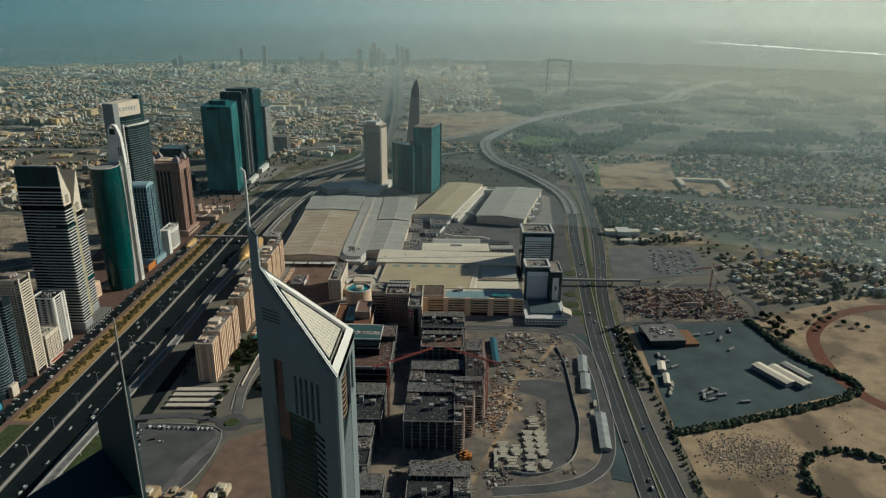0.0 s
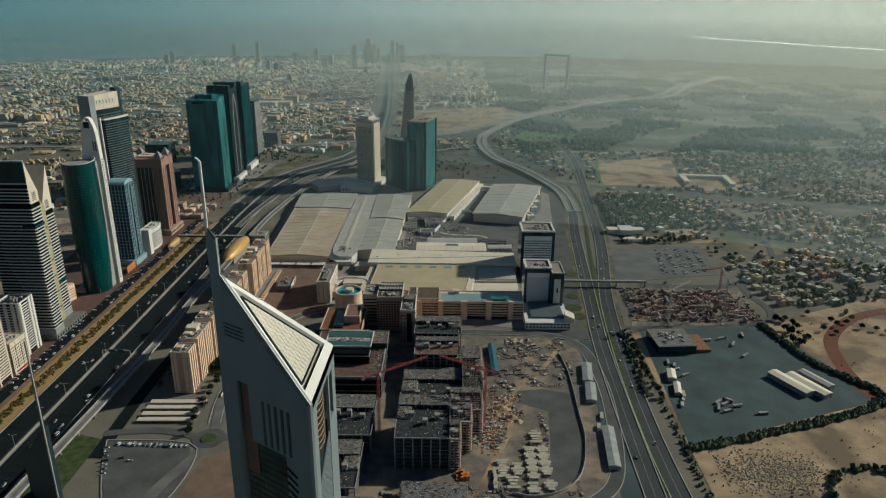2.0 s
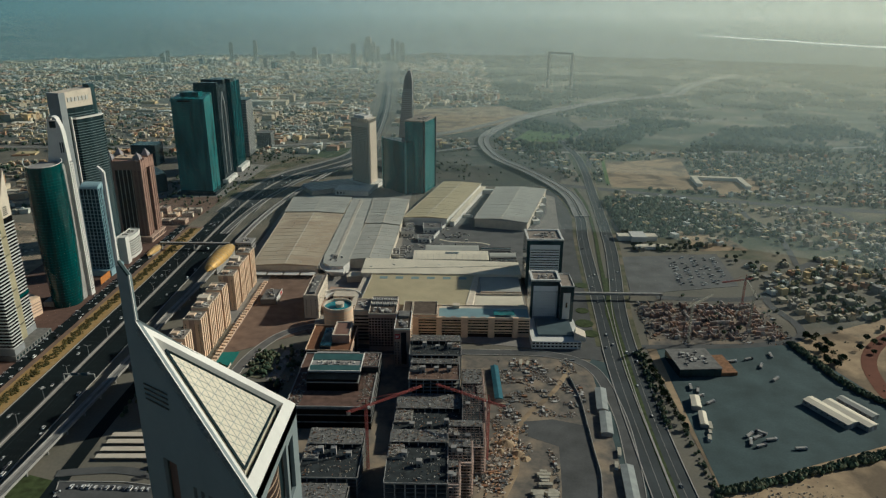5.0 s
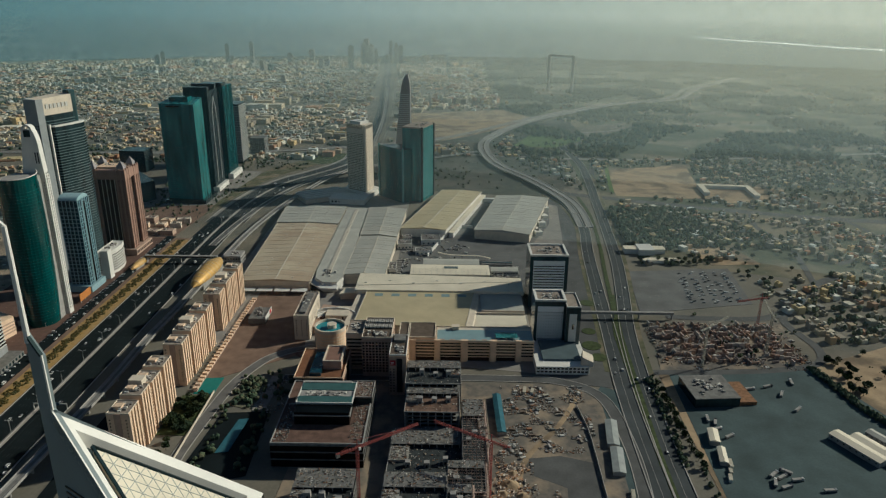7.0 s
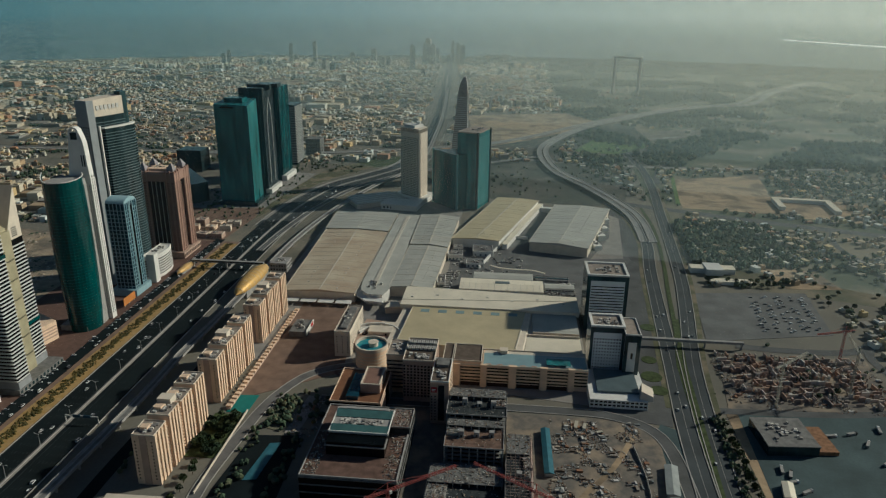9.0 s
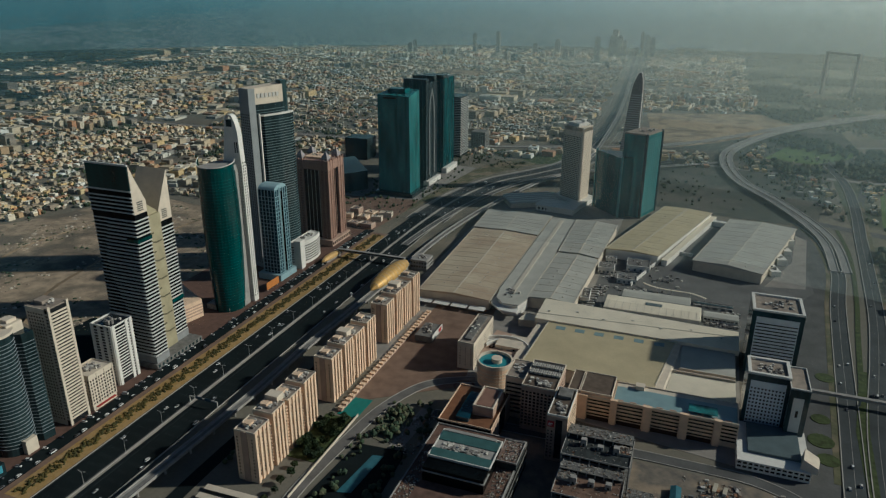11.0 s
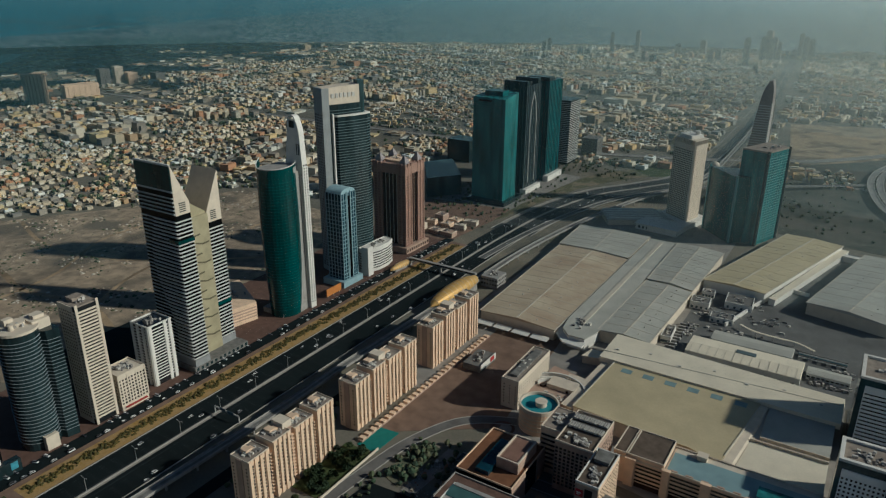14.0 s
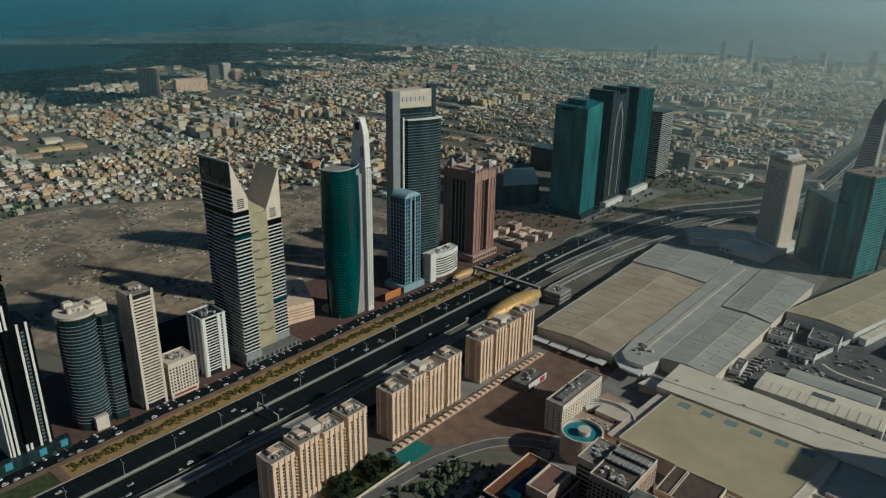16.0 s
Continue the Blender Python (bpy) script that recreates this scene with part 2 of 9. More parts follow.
l.new(tint.inputs["A"].links[0].from_socket, mul.inputs["A"])
l.new(warm.outputs["Color"], mul.inputs["B"])
l.new(mul.outputs["Result"], tint.inputs["A"])
JUNK_STUFF = island_mat("site_materials", ((0.52, 0.50, 0.46), (0.26, 0.23, 0.19), (0.38, 0.36, 0.32), (0.14, 0.11, 0.085), (0.24, 0.13, 0.075), (0.09, 0.09, 0.088), (0.32, 0.27, 0.20), (0.16, 0.17, 0.165)))
KIT_STUFF = island_mat("roof_plant", ((0.48, 0.46, 0.42), (0.30, 0.28, 0.25), (0.60, 0.57, 0.50), (0.18, 0.17, 0.16)))
CAR_PAINT = object_mat("car_paint", ((0.70, 0.70, 0.68), (0.72, 0.71, 0.68), (0.30, 0.31, 0.32), (0.03, 0.03, 0.035), (0.55, 0.54, 0.52), (0.12, 0.12, 0.13), (0.68, 0.68, 0.66)), 0.3)
TYRE = mat("tyre_rubber", (0.02, 0.02, 0.02), 0.9)

# ---- mesh tools ----


class Form:
    """Collects the faces of one mesh."""

    def __init__(self):
        self.v, self.f = [], []

    def face(self, *pts):
        i = len(self.v)
        self.v += [tuple(p) for p in pts]
        self.f.append(tuple(range(i, i + len(pts))))
        return self

    def hull(self, low, high, bottom=True):
        """A solid between two rings of equally many points, both anticlockwise from above."""
        i, n = len(self.v), len(low)
        self.v += [tuple(p) for p in low] + [tuple(p) for p in high]
        for k in range(n):
            j = (k + 1) % n
            self.f.append((i + k, i + j, i + n + j, i + n + k))
        self.f.append(tuple(i + n + k for k in range(n)))
        if bottom:
            self.f.append(tuple(i + n - 1 - k for k in range(n)))
        return self

    def prism(self, poly, z0, z1):
        return self.hull([(x, y, z0) for x, y in poly], [(x, y, z1) for x, y in poly])

    def box(self, x0, y0, z0, x1, y1, z1):
        return self.prism(((x0, y0), (x1, y0), (x1, y1), (x0, y1)), z0, z1)

    def turned(self, cx, cy, w, d, z0, z1, deg=0.0):
        return self.prism(rect(cx, cy, w, d, deg), z0, z1)

    def tube(self, cx, cy, r, z0, z1, n=12, r2=None):
        r2 = r if r2 is None else r2
        ring = [(math.cos(2 * math.pi * k / n), math.sin(2 * math.pi * k / n)) for k in range(n)]
        return self.hull([(cx + r * a, cy + r * b, z0) for a, b in ring], [(cx + r2 * a, cy + r2 * b, z1) for a, b in ring])

    def beam(self, p, q, w, h=None):
        """A straight bar of w by h from p to q."""
        p, q, h = Vector(p), Vector(q), h or w
        d = (q - p).normalized()
        side = d.cross(Vector((0, 0, 1)) if abs(d.z) < 0.95 else Vector((1, 0, 0))).normalized()
        up = side.cross(d)
        c = [(-w / 2, -h / 2), (w / 2, -h / 2), (w / 2, h / 2), (-w / 2, h / 2)]
        return self.hull([p + side * a + up * b for a, b in c], [q + side * a + up * b for a, b in c])

    def data(self, name, material, smooth=False):
        me = bpy.data.meshes.new(name)
        me.from_pydata(self.v, [], self.f)
        me.materials.append(material)
        if smooth:
            me.polygons.foreach_set("use_smooth", [True] * len(me.polygons))
        me.update()
        return me


def loft(rings):
    """One closed skin over rings of equally many points, from the lowest up."""
    f, m = Form(), len(rings[0])
    for r in rings:
        f.v += [tuple(p) for p in r]
    for i in range(len(rings) - 1):
        for k in range(m):
            j = (k + 1) % m
            f.f.append((i * m + k, i * m + j, (i + 1) * m + j, (i + 1) * m + k))
    f.f.append(tuple((len(rings) - 1) * m + k for k in range(m)))
    f.f.append(tuple(m - 1 - k for k in range(m)))
    return f


def rect(cx, cy, w, d, deg=0.0):
    c, s = math.cos(radians(deg)), math.sin(radians(deg))
    return [(cx + a * c - b * s, cy + a * s + b * c) for a, b in ((-w / 2, -d / 2), (w / 2, -d / 2), (w / 2, d / 2), (-w / 2, d / 2))]


def ring_of(cx, cy, r, n=24, a0=0.0, a1=360.0, close=True):
    k = n if close else n - 1
    return [(cx + r * math.cos(radians(a0 + (a1 - a0) * i / k)), cy + r * math.sin(radians(a0 + (a1 - a0) * i / k))) for i in range(n)]


def grown(poly, d):
    """The convex anticlockwise outline set outwards by d."""
    n, out = len(poly), []
    for i in range(n):
        (ax, ay), (bx, by), (cx, cy) = poly[i - 1], poly[i], poly[(i + 1) % n]
        u, v = Vector((bx - ax, by - ay)).normalized(), Vector((cx - bx, cy - by)).normalized()
        n1, n2 = Vector((u.y, -u.x)), Vector((v.y, -v.x))
        s = n1 + n2
        s = s * (d / max(0.3, s.dot(n1)))
        out.append((bx + s.x, by + s.y))
    return out


def thing(name, x, y, label, category, group="", turn=0.0, z=0.0, kind=""):
    """The Empty at a thing's base."""
    ob = new(name)
    ob.matrix_basis = pose(x, y, z, 0, 0, turn)
    ob.empty_display_size = 2.0
    return tagged(ob, label, category, group, kind)


def part(name, form, material, parent, label="", at=(0, 0, 0), smooth=False, kind=""):
    """One mesh under a thing; form is a Form or finished mesh data."""
    me = form if isinstance(form, bpy.types.Mesh) else form.data(name, material, smooth)
    ob = new(name, me)
    ob.parent = parent
    ob.location = at
    return tagged(ob, label, kind=kind)


def ground_piece(name, form, material, label, category="ground", smooth=False):
    return tagged(new(name, form.data(name, material, smooth)), label, category, kind="structure")


def bands(parent, poly, zs, h, out, material, name="floor_band", label=""):
    """A slab edge round the outline at each height; all share one mesh."""
    me = Form().prism(grown(poly, out), 0, h).data(name, material)
    for z in zs:
        part(name, me, material, parent, label, (0, 0, z))


def window_rows(parent, p, q, count, zs, w, h, material=None, out=0.08, name="window_band"):
    """Rows of windows on the wall from p to q (its outside on the right); one shared mesh a row."""
    material = material or WINDOW
    p, q = Vector(p), Vector(q)
    u = (q - p).normalized()
    nrm, step = Vector((u.y, -u.x)), (q - p).length / count
    f = Form()
    for k in range(count):
        a = p + u * (step * (k + 0.5) - w / 2)
        b = a + u * w
        i, o = nrm * -0.3, nrm * out
        f.prism([tuple(a + o), tuple(b + o), tuple(b + i), tuple(a + i)], 0, h)
    me = f.data(name, material)
    for z in zs:
        part(name, me, material, parent, "", (0, 0, z), kind="stuff")


def piers(parent, p, q, count, z0, z1, w, out, material, name="pier", ends=True):
    """Upright ribs on the wall from p to q; one shared mesh."""
    p, q = Vector(p), Vector(q)
    u = (q - p).normalized()
    nrm = Vector((u.y, -u.x))
    a, b = -u * w / 2 + nrm * out, u * w / 2 + nrm * out
    me = Form().prism([tuple(a), tuple(b), tuple(u * w / 2 - nrm * 0.3), tuple(-u * w / 2 - nrm * 0.3)], z0, z1).data(name, material)
    for k in range(count):
        c = p + (q - p) * ((k / (count - 1)) if ends else (k + 0.5) / count)
        part(name, me, material, parent, "", (c.x, c.y, 0))


def roof_kit(parent, poly, z, n, seed, hmax=3.5, name="roof_plant"):
    """Parapet-high boxes, tanks and coolers strewn on a flat roof."""
    rnd, f = random.Random(seed), Form()
    xs, ys = [p[0] for p in poly], [p[1] for p in poly]
    cx, cy = sum(xs) / len(xs), sum(ys) / len(ys)
    for _ in range(n):
        k = rnd.choice(range(len(poly)))
        a, b = poly[k], poly[(k + 1) % len(poly)]
        t, s = rnd.random(), rnd.uniform(0.05, 0.78)
        x, y = a[0] + (b[0] - a[0]) * t, a[1] + (b[1] - a[1]) * t
        x, y = cx + (x - cx) * s, cy + (y - cy) * s
        if rnd.random() < 0.25:
            f.tube(x, y, rnd.uniform(0.8, 1.5), z, z + rnd.uniform(1.2, 2.4), 8)
        else:
            f.turned(x, y, rnd.uniform(1.2, 4.5), rnd.uniform(1.2, 3.2), z, z + rnd.uniform(0.8, hmax), rnd.choice((0, 0, 90, 8)))
    part(name, f, KIT_STUFF, parent, "", kind="stuff")


def parapet(parent, poly, z, h, w, material, name="parapet"):
    """A low wall round a roof."""
    f, inner = Form(), grown(poly, -w)
    for k in range(len(poly)):
        j = (k + 1) % len(poly)
        f.prism([poly[k], poly[j], inner[j], inner[k]], z, z + h)
    part(name, f, material, parent)


def ribbon(line, width, z, material, name, label, category="road", thick=0.0, shift=0.0, build=True, form=None):
    """A strip of that width along a line of (x, y) or (x, y, z)."""
    f = form or Form()
    pts = [Vector((p[0], p[1], (p[2] if len(p) > 2 else 0) + z)) for p in line]
    left, right = [], []
    for i, p in enumerate(pts):
        d = (pts[min(i + 1, len(pts) - 1)] - pts[max(i - 1, 0)])
        d.z = 0
        d.normalize()
        nrm = Vector((-d.y, d.x, 0))
        left.append(p + nrm * (width / 2 + shift))
        right.append(p + nrm * (shift - width / 2))
    dz = Vector((0, 0, thick))
    for i in range(len(pts) - 1):
        f.face(right[i], right[i + 1], left[i + 1], left[i])
        if thick:
            f.face(right[i] - dz, right[i + 1] - dz, right[i + 1], right[i])
            f.face(left[i], left[i + 1], left[i + 1] - dz, left[i] - dz)
            f.face(left[i] - dz, left[i + 1] - dz, right[i + 1] - dz, right[i] - dz)
    if thick:
        f.face(left[0] - dz, right[0] - dz, right[0], left[0])
        f.face(right[-1] - dz, left[-1] - dz, left[-1], right[-1])
    return ground_piece(name, f, material, label, category) if build else f


def curve(line, steps=6):
    """A smooth line through the given points."""
    pts = [Vector(p if len(p) > 2 else (*p, 0)) for p in line]
    out = []
    for i in range(len(pts) - 1):
        a, b, c, d = pts[max(i - 1, 0)], pts[i], pts[i + 1], pts[min(i + 2, len(pts) - 1)]
        for k in range(steps):
            t = k / steps
            out.append(tuple(0.5 * (2 * b + (c - a) * t + (2 * a - 5 * b + 4 * c - d) * t * t + (3 * b - a - 3 * c + d) * t ** 3)))
    out.append(tuple(pts[-1]))
    return out


def along(line, every, start=0.0, shift=0.0):
    """Points at even steps along a line, with the heading in degrees."""
    out, need = [], start
    for a, b in zip(line, line[1:]):
        a, b = Vector(a[:2]), Vector(b[:2])
        d = b - a
        while need <= d.length:
            u = d.normalized()
            p = a + u * need + Vector((-u.y, u.x)) * shift
            out.append((p.x, p.y, math.degrees(math.atan2(u.y, u.x))))
            need += every
        need -= d.length
    return out


def inside(x, y, poly):
    hit = False
    for k in range(len(poly)):
        (ax, ay), (bx, by) = poly[k - 1], poly[k]
        if (ay > y) != (by > y) and x < (bx - ax) * (y - ay) / (by - ay) + ax:
            hit = not hit
    return hit


# ---- ground, roads and distance ----
ground_piece("ground", Form().face((-9000, -6000, -0.4), (9000, -6000, -0.4), (9000, 9000, -0.4), (-9000, 9000, -0.4)), GROUND, "dusty brown-grey city ground reaching to the horizon")


def plot(name, poly, z, material, label, category="ground", kerb=0.0):
    f = Form().hull([(x, y, -0.5) for x, y in poly], [(x, y, z) for x, y in poly], False)
    return ground_piece(name, f, material, label, category)


plot("water", [(-8900, -2500), (-3620, -900), (-3500, 900), (-3500, 1450), (-3560, 1990), (-4200, 2520), (-4700, 2350), (-4900, 3000), (-6300, 5200), (-8900, 8800)], -0.2, WATER, "calm teal sea along the far coast", "sea")
plot("sand_lot_west", [(-1270, 520), (-1240, 800), (-1100, 1010), (-1000, 1230), (-690, 1190), (-640, 1000), (-640, 560), (-900, 500)], -0.1, LOT_SAND, "bare sandy building land with wheel tracks")
plot("sand_lot_north", [(-90, 2160), (60, 2090), (330, 2540), (210, 2760), (-150, 2650)], -0.1, SAND, "pale bare sand beside the interchange")
plot("sand_lot_far", [(-1290, 3480), (-1040, 3440), (-1000, 3620), (-1240, 3660)], -0.1, SAND, "pale bare sand field among houses")
plot("sand_lot_east", [(396, 1760), (620, 1830), (560, 1490), (371, 1512)], -0.1, SAND, "pale walled sand plot")
plot("sand_lot_villas", [(405, 1205), (500, 1165), (515, 1095), (432, 1088)], -0.1, SAND, "sandy plot between villas")
plot("court_sand", [(545, 1478), (722, 1438), (770, 1590), (600, 1650)], -0.1, SAND, "sandy ground round the courtyard building")
plot("desert", [(236, 120), (1500, 60), (1500, 760), (900, 840), (640, 850), (452, 762), (246, 738)], -0.12, SAND, "open orange-brown desert sand")
plot("planted_land_east", [(320, 1100), (1000, 900), (2600, 820), (2600, 3000), (1500, 3100), (700, 2500), (330, 2050), (310, 1500)], -0.3, GREENLAND, "green and brown garden land among villas")
plot("park_north", [(220, 2250), (700, 2560), (1500, 3100), (2800, 3050), (3200, 4700), (250, 4800), (60, 3000), (230, 2760)], -0.3, GREENLAND, "dark hazy parkland")
plot("storage_lot", [(243, 470), (487, 562), (431, 748), (258, 737)], 0.02, LOT_TEAL, "wide teal-grey storage lot with a few trucks", "lot")
plot("parking_lot", [(288, 1056), (452, 1074), (436, 935), (267, 898)], 0.02, CAR_PARK, "open asphalt car park", "car park")
plot("oval_lot", [(-337, 469), (-319, 419), (-290, 363), (-262, 358), (-246, 376), (-239, 430), (-254, 466)], 0.05, ASPHALT_OLD, "rounded grey car park with a kerb", "car park")
plot("plaza", [(-268, 700), (-226, 730), (-170, 770), (-190, 968), (-268, 962)], 0.03, PAVING, "reddish-brown paved forecourt", "plaza")
plot("service_yard", [(-78, 1000), (112, 985), (215, 1180), (205, 1450), (75, 1490), (-10, 1490), (-80, 1330)], 0.03, CAR_PARK, "grey service yard between the exhibition halls", "yard")
plot("halls_ground", [(-322, 790), (110, 730), (112, 985), (-78, 1000), (-80, 1500), (-330, 1500)], 0.0, PAVING_GREY, "pale concrete ground under the halls", "yard")
plot("avenue_verge", [(120, 712), (186, 700), (205, 850), (230, 1120), (252, 1330), (246, 1470), (212, 1500), (208, 1180), (114, 985)], -0.03, ASPHALT_OLD, "grey paved ground beside the avenue")
plot("hall_forecourt", [(150, 1180), (205, 1190), (228, 1420), (212, 1440), (196, 1300)], 0.05, PAVING_GREY, "pale concrete strip beside the hall", "yard")
plot("building_site", [(-160, 250), (150, 250), (165, 560), (168, 690), (120, 706), (-130, 706)], 0.0, DUSTY, "dusty brown construction ground", "building site")
plot("building_site_east", [(268, 846), (447, 875), (424, 752), (251, 740)], 0.0, DUSTY, "dusty brown construction ground", "building site")
plot("site_roadside", [(146, 392), (186, 380), (196, 690), (174, 704), (148, 650), (147, 520)], -0.02, LOT_TEAL, "dark teal-grey ground beside the avenue", "yard")
plot("graded_pad", [(80, 547), (80, 571), (110, 576), (140, 566), (141, 506), (131, 442), (119, 416), (102, 401), (94, 406), (104, 470), (110, 530)], 0.06, ASPHALT_OLD, "smooth grey graded ground", "lot")
plot("viaduct_lawn", [(-378, 120), (-346, 120), (-342, 470), (-376, 480)], 0.0, LAWN, "dark green strip beside the viaduct", "lawn")
plot("interchange_ground", [(-200, 1560), (120, 1510), (250, 1500), (330, 1900), (430, 2280), (420, 2600), (260, 2440), (60, 2200), (-60, 2080), (-200, 1990)], -0.05, VERGE_DARK, "dark brown ground inside the interchange")
plot("works_garden", [(-226, 655), (-219, 717), (-199, 711), (-204, 648)], 0.06, GREENLAND, "dark planted bed beside the lane", "garden", 0.0)
plot("works_path", [(-199, 646), (-194, 716), (-180, 716), (-186, 648)], 0.08, PAVING_GREY, "pale paved strip beside the works", "pavement")
plot("works_yard", [(-236, 560), (-228, 640), (-180, 644), (-176, 540), (-236, 520)], 0.04, ASPHALT, "dark asphalt yard beside the works", "yard")
plot("basin", [(-214, 572), (-207, 628), (-197, 630), (-202, 575)], 0.5, BLUE_SHEET, "long narrow blue basin", "basin")
plot("tower_court", [(-240, 350), (-165, 350), (-190, 470), (-232, 440)], 0.05, PAVING, "reddish earth court beside the tower", "court")
plot("west_forecourt", [(-640, 380), (-486, 380), (-486, 1190), (-640, 1190)], 0.0, BROWN_PAVING, "brown paved ground round the towers", "yard")
plot("north_forecourt", [(-640, 1190), (-486, 1190), (-476, 1330), (-480, 1400), (-640, 1380)], 0.0, PAVING, "reddish paved ground beside the brown tower", "yard")
plot("tower_apron", [(-640, 1380), (-480, 1400), (-462, 1560), (-455, 1700), (-620, 1720)], 0.0, PAVING_GREY, "pale concrete apron round the glass towers", "yard")
plot("curve_lawn", [(-476, 1330), (-466, 1360), (-452, 1480), (-424, 1610), (-385, 1700), (-330, 1790), (-380, 1830), (-440, 1740), (-462, 1600), (-478, 1440)], 0.06, VERGE_SCRUB, "scrubby green and brown verge on the bend of the highway", "lawn")
plot("west_lot_south", [(-670, 585), (-545, 560), (-545, 690), (-670, 760)], 0.05, ASPHALT, "dark asphalt lot behind the towers", "lot")
plot("west_lot_north", [(-640, 760), (-550, 740), (-550, 790), (-630, 800)], 0.05, ASPHALT_OLD, "grey asphalt lot behind the towers", "lot")
plot("tennis_court", [(-270, 676), (-248, 675), (-247, 711), (-269, 709)], 0.08, COURT, "green tennis court", "court")
plot("garden", [(-280, 600), (-250, 600), (-250, 673), (-280, 673)], 0.06, LAWN, "dark green garden behind the flats", "garden")
plot("oval_pen", ring_of(398, 384, 48, 28), 0.04, SAND, "pale oval paddock", "paddock")
plot("interchange_lawn", [(-340, 1780), (-255, 1830), (-245, 1930), (-420, 1900)], 0.0, LAWN, "green lawn in the interchange", "lawn")
plot("loop_lawn", [(190, 2060), (300, 2030), (420, 2160), (400, 2260), (260, 2240)], 0.02, LAWN_WET, "yellow-green lawn inside the loop road", "lawn")

HIGHWAY = curve([(-419, -900), (-419, 0), (-419, 300), (-419, 700), (-420, 1000), (-421, 1250), (-409, 1440), (-372, 1590), (-312, 1690), (-255, 1800), (-236, 1950), (-242, 2500), (-295, 3330), (-400, 4750)])
ribbon([p for p in HIGHWAY if p[1] < 1340], 63, 0.05, ASPHALT, "highway", "wide dark asphalt highway of many lanes")
ribbon([p for p in HIGHWAY if 1250 < p[1] < 1960], 76, 0.045, ROAD_WORN, "highway_bend", "worn grey asphalt on the bend of the highway")
ribbon([p for p in HIGHWAY if p[1] > 1880], 42, 0.04, ROAD_WORN, "far_highway", "grey highway running straight into the haze")
f = ribbon(HIGHWAY, 5.0, 0.3, ASPHALT_OLD, "", "", "", 0.3, 1.0, False)
ground_piece("highway_reserve", f, PAVING_GREY, "grey paved strip between the carriageways", "median")
f = ribbon(HIGHWAY, 0.7, 1.1, KERB, "", "", "", 0.9, 1.0, False)
ground_piece("highway_median", f, KERB, "pale concrete barrier along the highway", "barrier")
NEAR_ROAD, FAR_ROAD = [p for p in HIGHWAY if p[1] < 1300], [p for p in HIGHWAY if p[1] > 1260]
f = ribbon(NEAR_ROAD, 0.8, 0.9, KERB, "", "", "", 0.85, -31, False)
for s in (-38.5, 38.5):
    ribbon(FAR_ROAD, 0.8, 0.9, KERB, "", "", "", 0.85, s, False, f)
ground_piece("highway_kerb", f, KERB, "pale concrete edge barriers of the highway", "barrier")
f = Form()
for lane in (-26.5, -22.8, -19.1, -15.4, -11.7, 8, 11.7, 15.4, 19.1, 22.8):
    for x, y, a in along(HIGHWAY, 12, 0, lane):
        if 250 < y < 1750:
            f.face(*[(px, py, 0.11) for px, py in rect(x, y, 4.0, 0.2, a)])
for lane in (-29.6, -6.5, 5.2, 29.2):
    for x, y, a in along(HIGHWAY, 30, 0, lane):
        if 200 < y < 2600:
            f.face(*[(px, py, 0.11) for px, py in rect(x, y, 30.2, 0.28, a)])
ground_piece("lane_marking", f, PAINT, "worn white lane markings", "road marking")
BEND = [p for p in HIGHWAY if 1290 < p[1] < 1900]
for s in (-34.5, 1.0, 34.5):
    ground_piece("road_shoulder", ribbon(BEND, 6.5, 0.34, PAVING_GREY, "", "", "", 0.3, s, False), PAVING_GREY, "pale concrete shoulder on the bend of the highway", "road")
# the flyover that lifts off the highway's east side
RAMP = curve([(-402, 1150), (-396, 1260), (-378, 1400), (-338, 1540, 3), (-280, 1640, 6), (-215, 1720, 7), (-120, 1790, 7), (0, 1880, 6), (90, 1960, 3)])
ribbon(RAMP, 11, 0.9, ASPHALT_OLD, "flyover", "pale curved flyover ramp", "road", 0.8)
WEST_EAST = curve([(-2600, 1860), (-1500, 1880), (-760, 1900), (-545, 1925), (-313, 2000), (-150, 2075), (-20, 2160), (110, 2310), (275, 2540), (480, 2775), (690, 2985), (960, 3160), (1170, 3540), (1600, 4080)])
ribbon(WEST_EAST, 24, 0.5, PAVING_GREY, "cross_highway", "grey cross highway with a pale edge", "road", 0.8)
EAST_1 = curve([(180, -300), (184, 200), (187, 363), (191, 517), (198, 686), (212, 842), (238, 1122), (258, 1290), (250, 1440), (222, 1520)])
SPINE = curve([(262, 1280), (258, 1440), (196, 1625), (124, 1792), (100, 2003), (138, 2181), (266, 2444), (486, 2710), (692, 2920), (984, 3088), (1200, 3490), (1620, 4020)])
EAST_2 = curve([(216, -300), (212, 200), (211, 363), (210, 480), (217, 640), (234, 821), (262, 985), (283, 1124), (303, 1320), (318, 1480), (335, 1650), (345, 1850), (330, 2050)])
AVENUE = mat("dark_avenue_asphalt", (0.062, 0.071, 0.074), 0.85, 0.18, 30, 3.0, 0.02)
ribbon(EAST_1, 19, 0.10, AVENUE, "avenue_west_lane", "grey dual avenue with pale edges", "road")
ribbon(EAST_2, 19, 0.08, AVENUE, "avenue_east_lane", "grey asphalt avenue", "road")
AVENUE_MID = [(200, 200), (200, 440), (206, 600), (220, 790), (248, 1030), (268, 1180), (285, 1360), (284, 1500)]
ribbon(curve(AVENUE_MID), 6, 0.2, LAWN, "avenue_median", "dark green planted strip between the avenue lanes", "lawn", 0.2)
